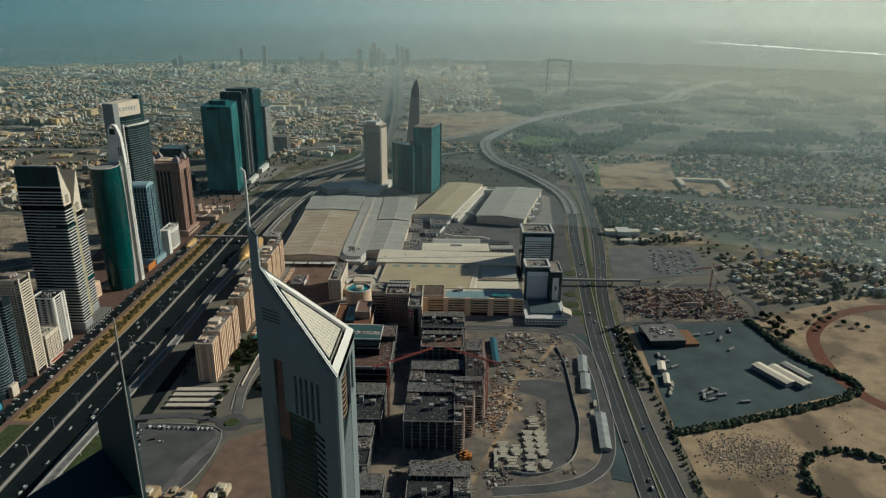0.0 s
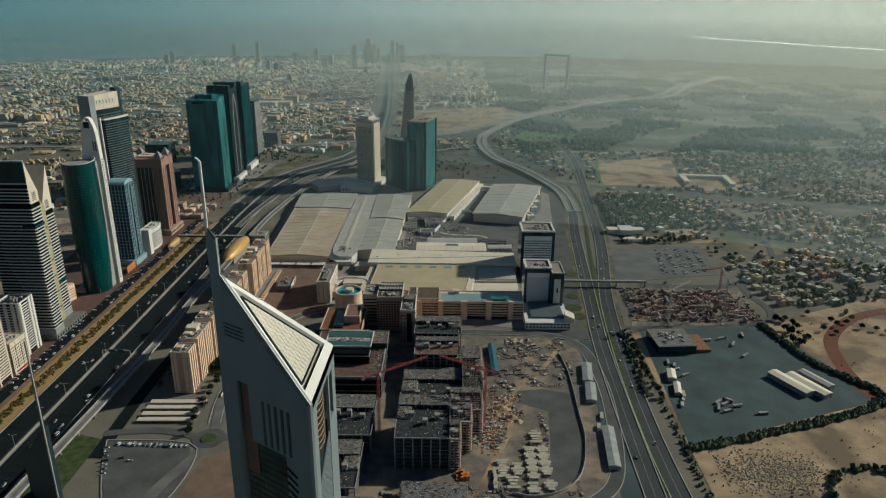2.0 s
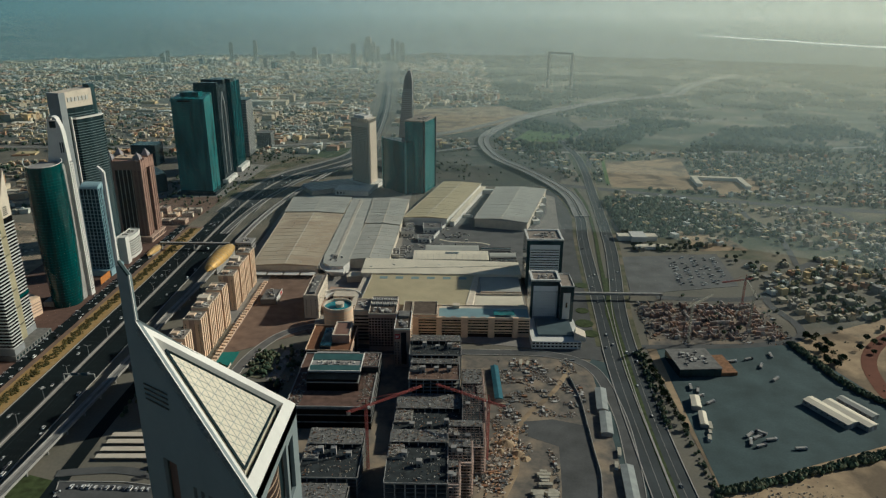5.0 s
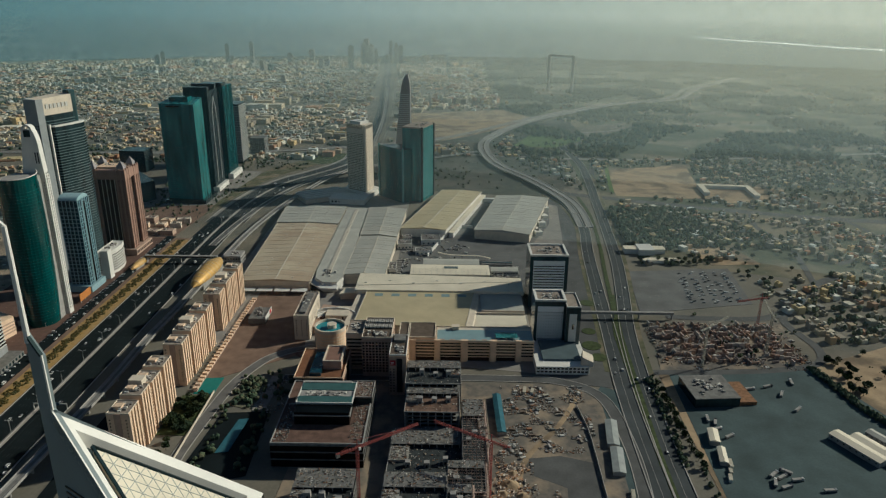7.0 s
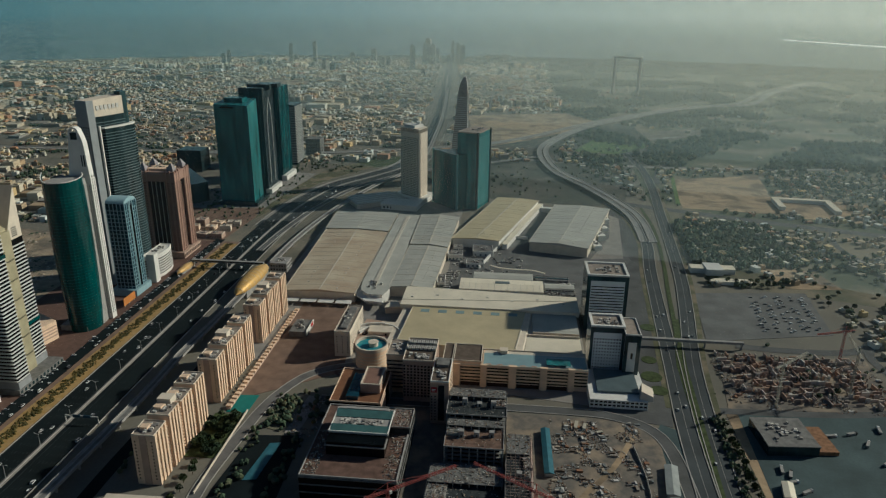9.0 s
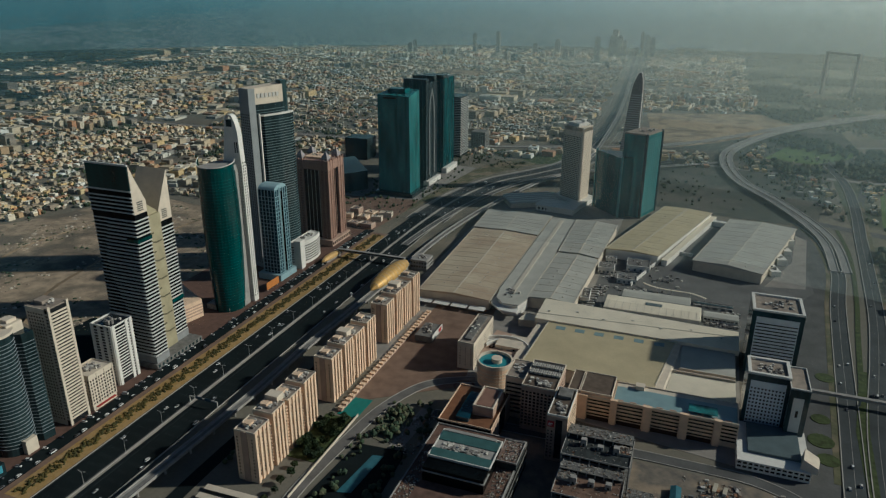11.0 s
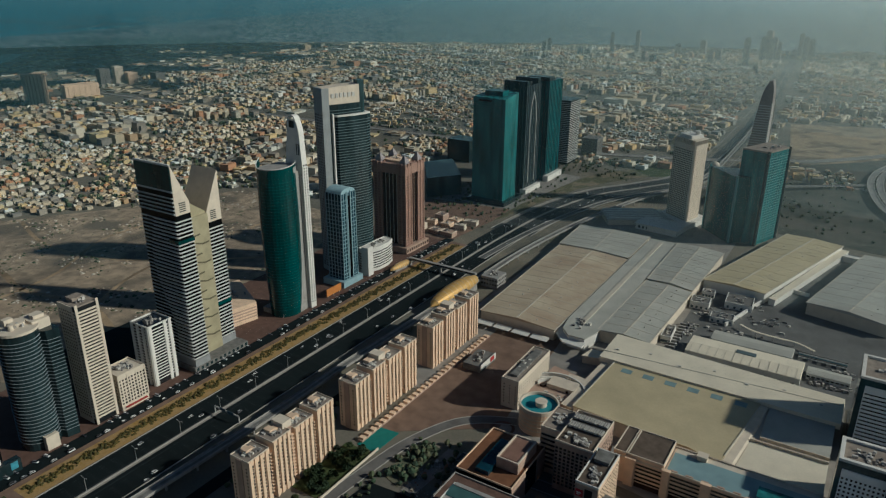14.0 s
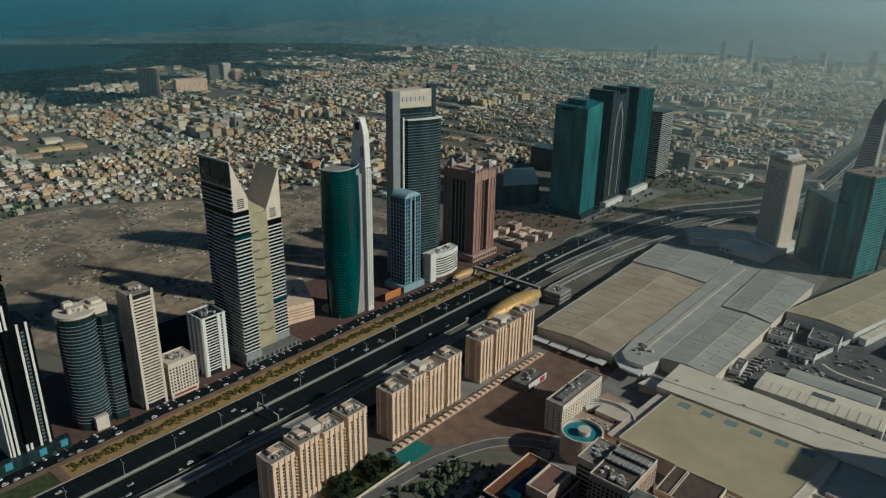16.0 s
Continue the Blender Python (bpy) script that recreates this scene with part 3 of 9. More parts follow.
for line, s in ((EAST_1, 13.5), (EAST_2, -13.5)):
    ground_piece("avenue_border", ribbon([p for p in line if 720 < p[1] < 1720], 6, 0.15, VERGE_SCRUB, "", "", "", 0.2, s, False), VERGE_SCRUB, "scrubby planted border of the avenue", "lawn")
# the raised S-shaped link: two pale carriageways side by side
LINK = [(x, y, 5.5 * min(1.0, max(0.0, (y - 1330) / 250))) for x, y, _ in SPINE]
for shift in (-8.5, 8.5):
    ribbon(LINK, 11.5, 0.9, PALE_ROAD, "link_road", "pale raised carriageway curving through the interchange", "road", 1.4, shift)
f = Form()
for shift in (-14.6, -2.4, 2.4, 14.6):
    ribbon(LINK, 1.4, 1.9, KERB, "", "", "", 1.1, shift, False, f)
ground_piece("link_barrier", f, KERB, "pale concrete barriers of the raised road", "barrier")
pier5 = Form().box(-1.2, -8, -0.3, 1.2, 8, 5.0).data("bridge_pier", CONCRETE)
for x, y, a in along(SPINE, 46, 20):
    if 1570 < y < 2600:
        c = tagged(new("bridge_pier", pier5), "plain concrete bridge pier", "pier", kind="structure")
        c.matrix_basis = pose(x, y, 0, 0, 0, a)
for n, line, w in (("a", EAST_1, 19), ("b", EAST_2, 19), ("c", WEST_EAST, 24), ("d", RAMP, 11)):
    f = Form()
    for s in (-1, 1):
        ribbon(line, 0.9 if n in "ab" else 1.6, 0.75 if n in "ab" else 1.4, KERB, "", "", "", 0.7, s * w / 2, False, f)
    ribbon(line, 0.3, 0.2 if n in "ab" else 0.95, PAINT, "", "", "", 0, 0, False, f)
    ground_piece("road_edge", f, KERB, "pale concrete road edge", "barrier")
f = Form().hull([(x, y, 0.0) for x, y in ((200, 560), (206, 560), (228, 830), (246, 960), (238, 960), (216, 830))], [(x, y, 0.25) for x, y in ((200, 560), (206, 560), (228, 830), (246, 960), (238, 960), (216, 830))])
ground_piece("avenue_median", f, LAWN, "planted green strip between the avenue's lanes", "verge")
for line, w, m, nm, lab in (([(-60, 1962), (150, 1916), (430, 1886), (800, 1920), (1250, 2010), (1900, 2090)], 20, PAVING_GREY, "park_road", "pale grey road along the parkland"),
                            ([(322, 1535), (352, 1700), (388, 1876)], 13, ASPHALT_OLD, "avenue_slip_lane", "grey slip lane beside the avenue"),
                            ([(368, 1540), (392, 1700), (418, 1860)], 9, LAWN_WET, "avenue_verge_strip", "bright green strip beside the avenue"),
                            ([(430, 2280), (760, 2420), (1150, 2480), (1700, 2440), (2400, 2500)], 12, PAVING_GREY, "park_road", "pale grey road along the parkland"),
                            ([(640, 1100), (760, 1150), (900, 1130), (1100, 1060), (1500, 1010)], 12, ASPHALT_OLD, "villa_street", "grey street bending through villas"),
                            ([(560, 1010), (600, 1180), (590, 1300), (620, 1400)], 10, ASPHALT_OLD, "villa_street", "grey street bending through villas"),
                            ([(760, 1150), (790, 1270), (780, 1370)], 10, ASPHALT_OLD, "villa_street", "grey street bending through villas")):
    ribbon(curve(line), w, 0.05 if m is not LAWN_WET else 0.03, m, nm, lab)
CROSS = curve([(250, 1530), (321, 1502), (593, 1404), (865, 1337), (1500, 1240), (2600, 1130)])
ribbon(CROSS, 26, 0.06, ASPHALT_OLD, "east_road", "grey road through the villa district")
ribbon(curve([(300, 890), (360, 884), (440, 890), (500, 940), (560, 1010), (640, 1060)]), 14, 0.06, ASPHALT_OLD, "villa_street", "grey street bending through villas")
ribbon(curve([(225, 736), (300, 738), (380, 744), (440, 760), (462, 800), (455, 880), (500, 940)]), 11, 0.07, ASPHALT_OLD, "site_street", "grey street round the building site")
ribbon(curve([(-262, 250), (-262, 380), (-235, 470), (-247, 560), (-240, 645), (-232, 700), (-214, 748), (-192, 772), (-160, 788)]), 12, 0.12, LANE, "lane_by_flats", "grey lane curving behind the flats")
ribbon(curve([(-180, 712), (-60, 716), (60, 717), (128, 712), (170, 680), (180, 600), (176, 520), (162, 430), (138, 392), (100, 374), (40, 366)]), 13, 0.12, ASPHALT_OLD, "site_road", "grey perimeter road of the building site")
ribbon(curve([(150, 700), (136, 664), (114, 622), (81, 576), (69, 541), (67, 499), (59, 474), (46, 442), (34, 409), (20, 380)]), 5.5, 0.05, SAND, "haul_road", "pale sandy haul track")
ribbon(curve([(-345, 480), (-290, 486), (-235, 474), (-205, 480)]), 10, 0.13, ASPHALT_OLD, "lot_road", "grey road beside the oval car park")
ribbon(curve([(-335, 440), (-338, 560), (-333, 760), (-330, 960)]), 14, 0.04, ASPHALT, "viaduct_street", "dark street between viaduct and flats")
ribbon(curve([(720, 806), (661, 806), (625, 800), (558, 768), (500, 703), (478, 616), (484, 556), (505, 515), (560, 440), (640, 380)]), 17, 0.03, TRACK, "sand_track", "red earth training track curving through sand")
ribbon(ring_of(-167, 771, 10.5, 29, 0, 360, False), 3.0, 0.2, BROWN_PAVING, "plaza_ring", "red-brown paved ring on the forecourt", "pavement")
ground_piece("roundabout", Form().tube(-237, 474, 8, 0, 0.5, 20), LAWN, "small round planted traffic island", "roundabout")
ribbon(ring_of(-237, 474, 13, 25, 0, 360, False), 7, 0.16, ASPHALT_OLD, "roundabout_lane", "grey ring of a small roundabout")
# pale kerbs along lanes and the oval car park
for line, w in ((curve([(-240, 500), (-247, 560), (-240, 645), (-232, 700), (-214, 748), (-192, 772), (-160, 788)]), 12), (curve([(-180, 712), (-60, 716), (60, 717), (128, 712), (170, 680), (180, 600), (176, 520), (162, 430), (138, 392), (100, 374), (40, 366)]), 13), (curve([(-337, 469), (-319, 419), (-290, 363), (-262, 358), (-246, 376), (-239, 430), (-254, 466), (-337, 469)], 3), 0.0)):
    f = Form()
    for s in ((-1, 1) if w else (0,)):
        ribbon(line, 0.8, 0.45, KERB, "", "", "", 0.5, s * w / 2, False, f)
    ground_piece("lane_kerb", f, KERB, "pale concrete kerb", "kerb")
# wheel tracks, spoil and scrub on the sandy land west of the towers
for line, w in (([(-1240, 700), (-1120, 690), (-1000, 720), (-880, 700), (-760, 720), (-660, 690)], 9), ([(-1180, 860), (-1040, 820), (-900, 830), (-780, 900), (-680, 980)], 7), ([(-900, 520), (-880, 640), (-900, 760), (-980, 900), (-960, 1100)], 6), ([(-720, 580), (-740, 700), (-800, 820), (-820, 1000), (-800, 1180)], 6)):
    ribbon(curve(line), w, -0.06, SAND, "lot_track", "worn wheel track across the sandy lot")
rnd = random.Random(17)
f, g = Form(), Form()
WEST_LOT = [(-1260, 530), (-1235, 800), (-1100, 1005), (-1000, 1220), (-690, 1180), (-650, 1000), (-650, 570), (-900, 510)]
for _ in range(6500):
    x, y = rnd.uniform(-1260, -640), rnd.uniform(520, 1220)
    if inside(x, y, WEST_LOT) and noise.noise((x / 60, y / 60, 2.0)) > 0.02:
        r = rnd.uniform(0.6, 3.8)
        (f if rnd.random() < 0.6 else g).tube(x, y, r, -0.3, r * rnd.uniform(0.15, 0.5), 6, r * 0.3)
tagged(new("spoil_heaps", f.data("spoil_heaps", island_mat("spoil", ((0.40, 0.33, 0.24), (0.28, 0.23, 0.17), (0.48, 0.43, 0.35))))), "low heaps of sand and rubble on the open lot", "rubble", kind="stuff")
tagged(new("scrub", g.data("scrub", LEAF_STUFF)), "low dark scrub on the open lot", "scrub", kind="stuff")
# the west verge: garden strip, paving, service road with kerbs
ground_piece("verge_path", Form().box(-481.4, 380, -0.3, -450.2, 1190, 0.25), PAVING, "pinkish paved verge along the highway", "pavement")
ground_piece("verge_garden", Form().box(-475, 470, -0.3, -451.4, 1180, 0.32), LAWN_DRY, "yellow and brown planted strip in sand", "garden")
ground_piece("verge_lawn", Form().hull([(-474, 340, -0.3), (-452, 340, -0.3), (-452, 462, -0.3), (-474, 462, -0.3)], [(-474, 340, 0.3), (-452, 340, 0.3), (-452, 462, 0.3), (-474, 462, 0.3)]), LAWN, "green lawn beside the slip road", "lawn")
ribbon([(-489.5, 300), (-489.5, 1200)], 17, 0.06, ASPHALT, "service_road", "grey service road lined with parked cars")
ground_piece("verge_kerb", Form().box(-450.2, 380, -0.3, -449.2, 1190, 0.5), KERB, "pale kerb of the verge", "kerb")
# shrubs on the verge in scalloped clumps
rnd = random.Random(3)
f = Form()
for y in range(475, 1180, 5):
    for _ in range(15):
        x, r = -464.5 + rnd.uniform(-1, 1) * (1.6 + 6.0 * abs(math.sin(y * math.pi / 20)) ** 1.5), rnd.uniform(0.9, 1.8)
        if rnd.random() < 0.06:
            continue
        f.tube(x, y + rnd.uniform(0, 5), r, 0.25, 0.3 + r * rnd.uniform(0.7, 1.2), 6, r * 0.45)
tagged(new("verge_shrubs", f.data("verge_shrubs", island_mat("verge_leaf", ((0.070, 0.062, 0.018), (0.050, 0.048, 0.016), (0.105, 0.080, 0.020))))), "low dark green and ochre shrubs along the verge", "shrubs", kind="stuff")

# the viaduct of the railway
RAIL = curve([(-384, -100), (-378, 250), (-367, 520), (-362, 668), (-363, 780), (-358, 916), (-356, 1083), (-352, 1200), (-338, 1330), (-318, 1440), (-285, 1580), (-240, 1700), (-215, 1850), (-215, 2080), (-235, 2600), (-290, 3400)])
viaduct = thing("rail_viaduct", -363, 700, "pale concrete railway viaduct on single columns", "viaduct")
rail0 = [(x + 363, y - 700, 0) for x, y, _ in RAIL]
part("deck", ribbon(rail0, 9.5, 9.0, CONCRETE, "", "", "", 1.6, 0, False), CONCRETE, viaduct)
part("track_bed", ribbon(rail0, 3.4, 9.1, RAW, "", "", "", 0, 0, False), RAW, viaduct, "dark ballastless track bed")
for s in (-1, 1):
    part("side_wall", ribbon(rail0, 0.5, 10.3, CONCRETE, "", "", "", 1.3, s * 4.6, False), CONCRETE, viaduct)
column = Form().tube(0, 0, 1.1, -0.3, 6.2, 12).hull([(a, b, 6.2) for a, b in rect(0, 0, 2, 2)], [(a, b, 7.5) for a, b in rect(0, 0, 2.4, 7.5)]).data("column", CONCRETE)
for x, y, a in along(RAIL, 32):
    if 100 < y < 2100:
        c = part("column", column, CONCRETE, viaduct, "", (x + 363, y - 700, 0))
        c.rotation_euler = (0, 0, radians(a - 90))

# the far distance, beyond the last houses: a glowing backdrop with its haze painted in
back = bpy.data.materials.new("far_haze")
back.use_nodes = True
n, l = back.node_tree.nodes, back.node_tree.links
n.remove(n["Principled BSDF"])
em, geo, sep = n.new("ShaderNodeEmission"), n.new("ShaderNodeNewGeometry"), n.new("ShaderNodeSeparateXYZ")
l.new(geo.outputs["Position"], sep.inputs[0])


def node_math(op, a, b=0.0):
    k = n.new("ShaderNodeMath")
    k.operation = op
    for i, v in enumerate((a, b)):
        if isinstance(v, (int, float)):
            k.inputs[i].default_value = v
        else:
            l.new(v, k.inputs[i])
    return k.outputs[0]


def node_ramp(value, stops):
    k = n.new("ShaderNodeValToRGB")
    while len(k.color_ramp.elements) < len(stops):
        k.color_ramp.elements.new(0.5)
    for e, (p, c) in zip(k.color_ramp.elements, stops):
        e.position, e.color = p, (*c, 1)
    l.new(value, k.inputs["Fac"])
    return k.outputs["Color"]


EYE = (-70.0, 114.0, 367.0)
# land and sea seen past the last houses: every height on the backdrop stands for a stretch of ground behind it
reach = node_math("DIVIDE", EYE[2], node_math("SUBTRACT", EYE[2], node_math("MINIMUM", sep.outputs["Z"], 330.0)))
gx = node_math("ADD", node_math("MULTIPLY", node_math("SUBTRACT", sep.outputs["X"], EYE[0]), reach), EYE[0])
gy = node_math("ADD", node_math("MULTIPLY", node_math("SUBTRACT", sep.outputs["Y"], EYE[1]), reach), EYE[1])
spot = n.new("ShaderNodeCombineXYZ")
l.new(gx, spot.inputs[0])
l.new(gy, spot.inputs[1])


def land_noise(size, detail=3.0):
    k = n.new("ShaderNodeTexNoise")
    k.inputs["Scale"].default_value, k.inputs["Detail"].default_value = 1 / size, detail
    l.new(spot.outputs[0], k.inputs["Vector"])
    return k.outputs["Fac"]


def node_mix(fac, a, b):
    k = n.new("ShaderNodeMix")
    k.data_type = "RGBA"
    for sock, v in ((k.inputs["Factor"], fac), (k.inputs["A"], a), (k.inputs["B"], b)):
        if isinstance(v, tuple):
            sock.default_value = (*v, 1)
        else:
            l.new(v, sock)
    return k.outputs["Result"]


def step_at(value, lo, hi):
    k = n.new("ShaderNodeMapRange")
    k.inputs["From Min"].default_value, k.inputs["From Max"].default_value = lo, hi
    l.new(value, k.inputs["Value"])
    return k.outputs["Result"]


speck = n.new("ShaderNodeTexNoise")
speck.inputs["Scale"].default_value, speck.inputs["Detail"].default_value = 1.0, 5.0
squash = n.new("ShaderNodeVectorMath")
squash.operation, squash.inputs[1].default_value = "MULTIPLY", (1 / 34, 1 / 34, 1 / 6)
l.new(geo.outputs["Position"], squash.inputs[0])
l.new(squash.outputs[0], speck.inputs["Vector"])
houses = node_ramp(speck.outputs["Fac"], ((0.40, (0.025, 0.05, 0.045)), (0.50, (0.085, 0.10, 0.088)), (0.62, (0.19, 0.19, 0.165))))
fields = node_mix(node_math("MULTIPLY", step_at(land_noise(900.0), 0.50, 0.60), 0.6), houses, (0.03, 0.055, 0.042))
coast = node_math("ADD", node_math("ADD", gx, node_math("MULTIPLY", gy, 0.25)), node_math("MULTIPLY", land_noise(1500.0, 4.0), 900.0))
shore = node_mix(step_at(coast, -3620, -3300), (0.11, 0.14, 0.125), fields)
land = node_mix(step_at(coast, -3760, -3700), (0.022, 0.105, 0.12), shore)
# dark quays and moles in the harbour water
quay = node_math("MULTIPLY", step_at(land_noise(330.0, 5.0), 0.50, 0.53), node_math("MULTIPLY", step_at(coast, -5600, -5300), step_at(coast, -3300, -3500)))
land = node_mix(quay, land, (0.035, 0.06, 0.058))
# a thin creek far to the east, painted over the haze as a bright glow
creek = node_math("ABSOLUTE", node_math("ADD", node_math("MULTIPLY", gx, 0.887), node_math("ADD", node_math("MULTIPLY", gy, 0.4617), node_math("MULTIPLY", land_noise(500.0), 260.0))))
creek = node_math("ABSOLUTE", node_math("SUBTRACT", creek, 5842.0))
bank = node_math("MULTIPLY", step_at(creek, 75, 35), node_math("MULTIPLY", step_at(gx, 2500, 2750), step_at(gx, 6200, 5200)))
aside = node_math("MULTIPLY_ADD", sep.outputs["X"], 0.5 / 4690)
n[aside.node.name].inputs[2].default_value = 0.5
# haze painted into the glow: its tone by bearing, its share by height
haze_glow = node_ramp(aside, ((0.0, (0.025, 0.125, 0.145)), (0.12, (0.05, 0.14, 0.15)), (0.22, (0.10, 0.19, 0.185)), (0.40, (0.25, 0.34, 0.31)), (0.56, (0.58, 0.60, 0.46)), (0.74, (1.15, 1.05, 0.72))))
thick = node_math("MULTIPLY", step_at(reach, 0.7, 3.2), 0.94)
l.new(node_mix(bank, node_mix(thick, land, haze_glow), (2.2, 2.1, 1.7)), em.inputs["Color"])
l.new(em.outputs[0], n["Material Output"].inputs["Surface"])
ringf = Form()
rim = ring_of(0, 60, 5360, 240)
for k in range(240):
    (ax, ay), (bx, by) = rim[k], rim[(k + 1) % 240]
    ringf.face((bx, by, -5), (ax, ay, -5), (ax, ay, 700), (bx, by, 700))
tagged(new("backdrop", ringf.data("backdrop", back, True)), "far land and sea with painted haze fading into bright sky", "backdrop", kind="structure")

# haze between the city's depths: thin scattering sheets, glow painted brighter towards the sun
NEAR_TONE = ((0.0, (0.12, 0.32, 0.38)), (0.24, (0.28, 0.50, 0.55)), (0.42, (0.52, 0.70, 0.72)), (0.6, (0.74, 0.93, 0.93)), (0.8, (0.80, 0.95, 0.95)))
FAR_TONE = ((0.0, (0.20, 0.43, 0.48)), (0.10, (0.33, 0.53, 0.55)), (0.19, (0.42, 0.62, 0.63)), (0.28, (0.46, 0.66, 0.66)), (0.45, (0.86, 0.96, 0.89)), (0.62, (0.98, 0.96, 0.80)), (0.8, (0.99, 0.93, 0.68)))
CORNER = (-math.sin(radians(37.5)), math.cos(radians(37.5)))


def haze_sheet(line, share, tone, gain):
    """One veil of haze along a line on the plan, its sunlit tint painted in."""
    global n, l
    air = bpy.data.materials.new("painted_haze")
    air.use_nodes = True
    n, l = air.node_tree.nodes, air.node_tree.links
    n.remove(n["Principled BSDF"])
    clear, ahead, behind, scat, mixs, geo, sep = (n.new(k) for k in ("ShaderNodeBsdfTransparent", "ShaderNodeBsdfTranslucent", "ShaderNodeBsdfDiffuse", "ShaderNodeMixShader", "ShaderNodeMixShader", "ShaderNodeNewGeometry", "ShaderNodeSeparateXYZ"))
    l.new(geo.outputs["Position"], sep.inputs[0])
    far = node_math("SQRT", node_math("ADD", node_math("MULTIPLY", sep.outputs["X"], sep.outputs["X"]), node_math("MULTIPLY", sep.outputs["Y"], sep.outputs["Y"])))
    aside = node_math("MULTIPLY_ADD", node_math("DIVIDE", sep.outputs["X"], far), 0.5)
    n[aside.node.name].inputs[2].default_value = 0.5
    # haze glow put into the sheet's colour, by bearing
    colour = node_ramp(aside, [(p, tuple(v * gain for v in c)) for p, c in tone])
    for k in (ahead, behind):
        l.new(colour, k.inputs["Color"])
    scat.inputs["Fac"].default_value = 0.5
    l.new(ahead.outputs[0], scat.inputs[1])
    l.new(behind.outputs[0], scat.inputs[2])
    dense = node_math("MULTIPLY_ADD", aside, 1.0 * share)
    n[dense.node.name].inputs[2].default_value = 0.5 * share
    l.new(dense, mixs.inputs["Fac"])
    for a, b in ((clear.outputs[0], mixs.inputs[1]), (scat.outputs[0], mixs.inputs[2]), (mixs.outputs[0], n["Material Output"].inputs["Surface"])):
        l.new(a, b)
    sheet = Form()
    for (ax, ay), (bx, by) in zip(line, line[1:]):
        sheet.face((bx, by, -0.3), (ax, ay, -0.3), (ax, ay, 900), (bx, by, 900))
    tagged(new("haze", sheet.data("haze", air)), "thin veil with sunlit haze painted into its colour", "haze", "haze", "structure")


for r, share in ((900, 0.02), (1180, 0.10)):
    haze_sheet(ring_of(0, 40, r, 120, 20, 200, False), share, NEAR_TONE, 0.9)
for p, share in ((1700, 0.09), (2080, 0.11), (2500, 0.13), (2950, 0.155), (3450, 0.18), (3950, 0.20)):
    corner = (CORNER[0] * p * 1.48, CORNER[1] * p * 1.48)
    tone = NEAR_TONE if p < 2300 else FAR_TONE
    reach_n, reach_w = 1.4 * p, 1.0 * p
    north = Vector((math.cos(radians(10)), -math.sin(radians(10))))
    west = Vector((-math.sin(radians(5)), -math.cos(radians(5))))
    haze_sheet([corner, (corner[0] + north.x * reach_n * 1.6, corner[1] + north.y * reach_n * 1.6)], share, tone, 1.0)
    haze_sheet([(corner[0] + west.x * reach_w * 1.6, corner[1] + west.y * reach_w * 1.6), corner], share, tone, 0.66)

# ---- the near twin towers ----


def floors(z0, z1, step):
    return [z0 + step * k for k in range(int((z1 - z0) / step + 1e-6))]


def lerp(a, b, t):
    return tuple(x + (y - x) * t for x, y in zip(a, b))


near = thing("triangular_tower", -80, 192, "silver triangular hotel tower with a sloping roof and a spire", "tower")
TA, TF, TR = (-30.0, -1.0), (17.0, -32.0), (17.0, 35.0)
ZA, ZF, ZR = 292.0, 239.0, 235.0
tri = [TA, TF, TR]


def on_af(u, z, out=0.0):
    d = Vector((TF[0] - TA[0], TF[1] - TA[1])).normalized()
    p = Vector(TA) + d * u + Vector((d.y, -d.x)) * out
    return (p.x, p.y, z)


def on_fr(u, z, out=0.0):
    return (17.0 + out, -32.0 + u, z)


def slab_af(f, u0, u1, z0, z1, o0, o1):
    return f.hull([on_af(u0, z0, o1), on_af(u1, z0, o1), on_af(u1, z0, o0), on_af(u0, z0, o0)], [on_af(u0, z1, o1), on_af(u1, z1, o1), on_af(u1, z1, o0), on_af(u0, z1, o0)])


def slab_fr(f, u0, u1, z0, z1, o0, o1):
    return f.hull([on_fr(u0, z0, o1), on_fr(u1, z0, o1), on_fr(u1, z0, o0), on_fr(u0, z0, o0)], [on_fr(u0, z1, o1), on_fr(u1, z1, o1), on_fr(u1, z1, o0), on_fr(u0, z1, o0)])


core = grown(tri, -3.0)
part("core", Form().prism(core, 0, 226), GREEN_GLASS, near, "dark green glass body")
bands(near, core, floors(4, 200, 3.9), 0.5, 0.25, DARK_GLASS, "floor_band")


# roof heights along the two seen walls
def top_af(u):
    return ZA + (ZF - ZA) * u / 56.3


def top_fr(u):
    return ZF + (ZR - ZF) * u / 67.0


cuts = [0, 5, 13.5, 22] + [22 + 2.2 * k for k in range(1, 10)] + [44, 56.3]
for a, b in zip(cuts, cuts[1:]):
    slot = 21.9 < a < 43.0 and round((a - 22) / 2.2) % 2 == 0
    recess = 4.9 < a < 13
    low = 203.0 if a < 36 else 0.0
    runs = [(low, None)]
    if slot:
        runs = [(low, 204.0), (229.5, None)]
    if recess:
        runs = [(235.5, None)]
    for z0, z1 in runs:
        ta, tb = (top_af(a), top_af(b)) if z1 is None else (z1, z1)
        part("wall_panel", Form().hull([on_af(a, z0, 0), on_af(b, z0, 0), on_af(b, z0, -1.6), on_af(a, z0, -1.6)], [on_af(a, ta, 0), on_af(b, tb, 0), on_af(b, tb, -1.6), on_af(a, ta, -1.6)]), ALU, near, "smooth grey aluminium wall")
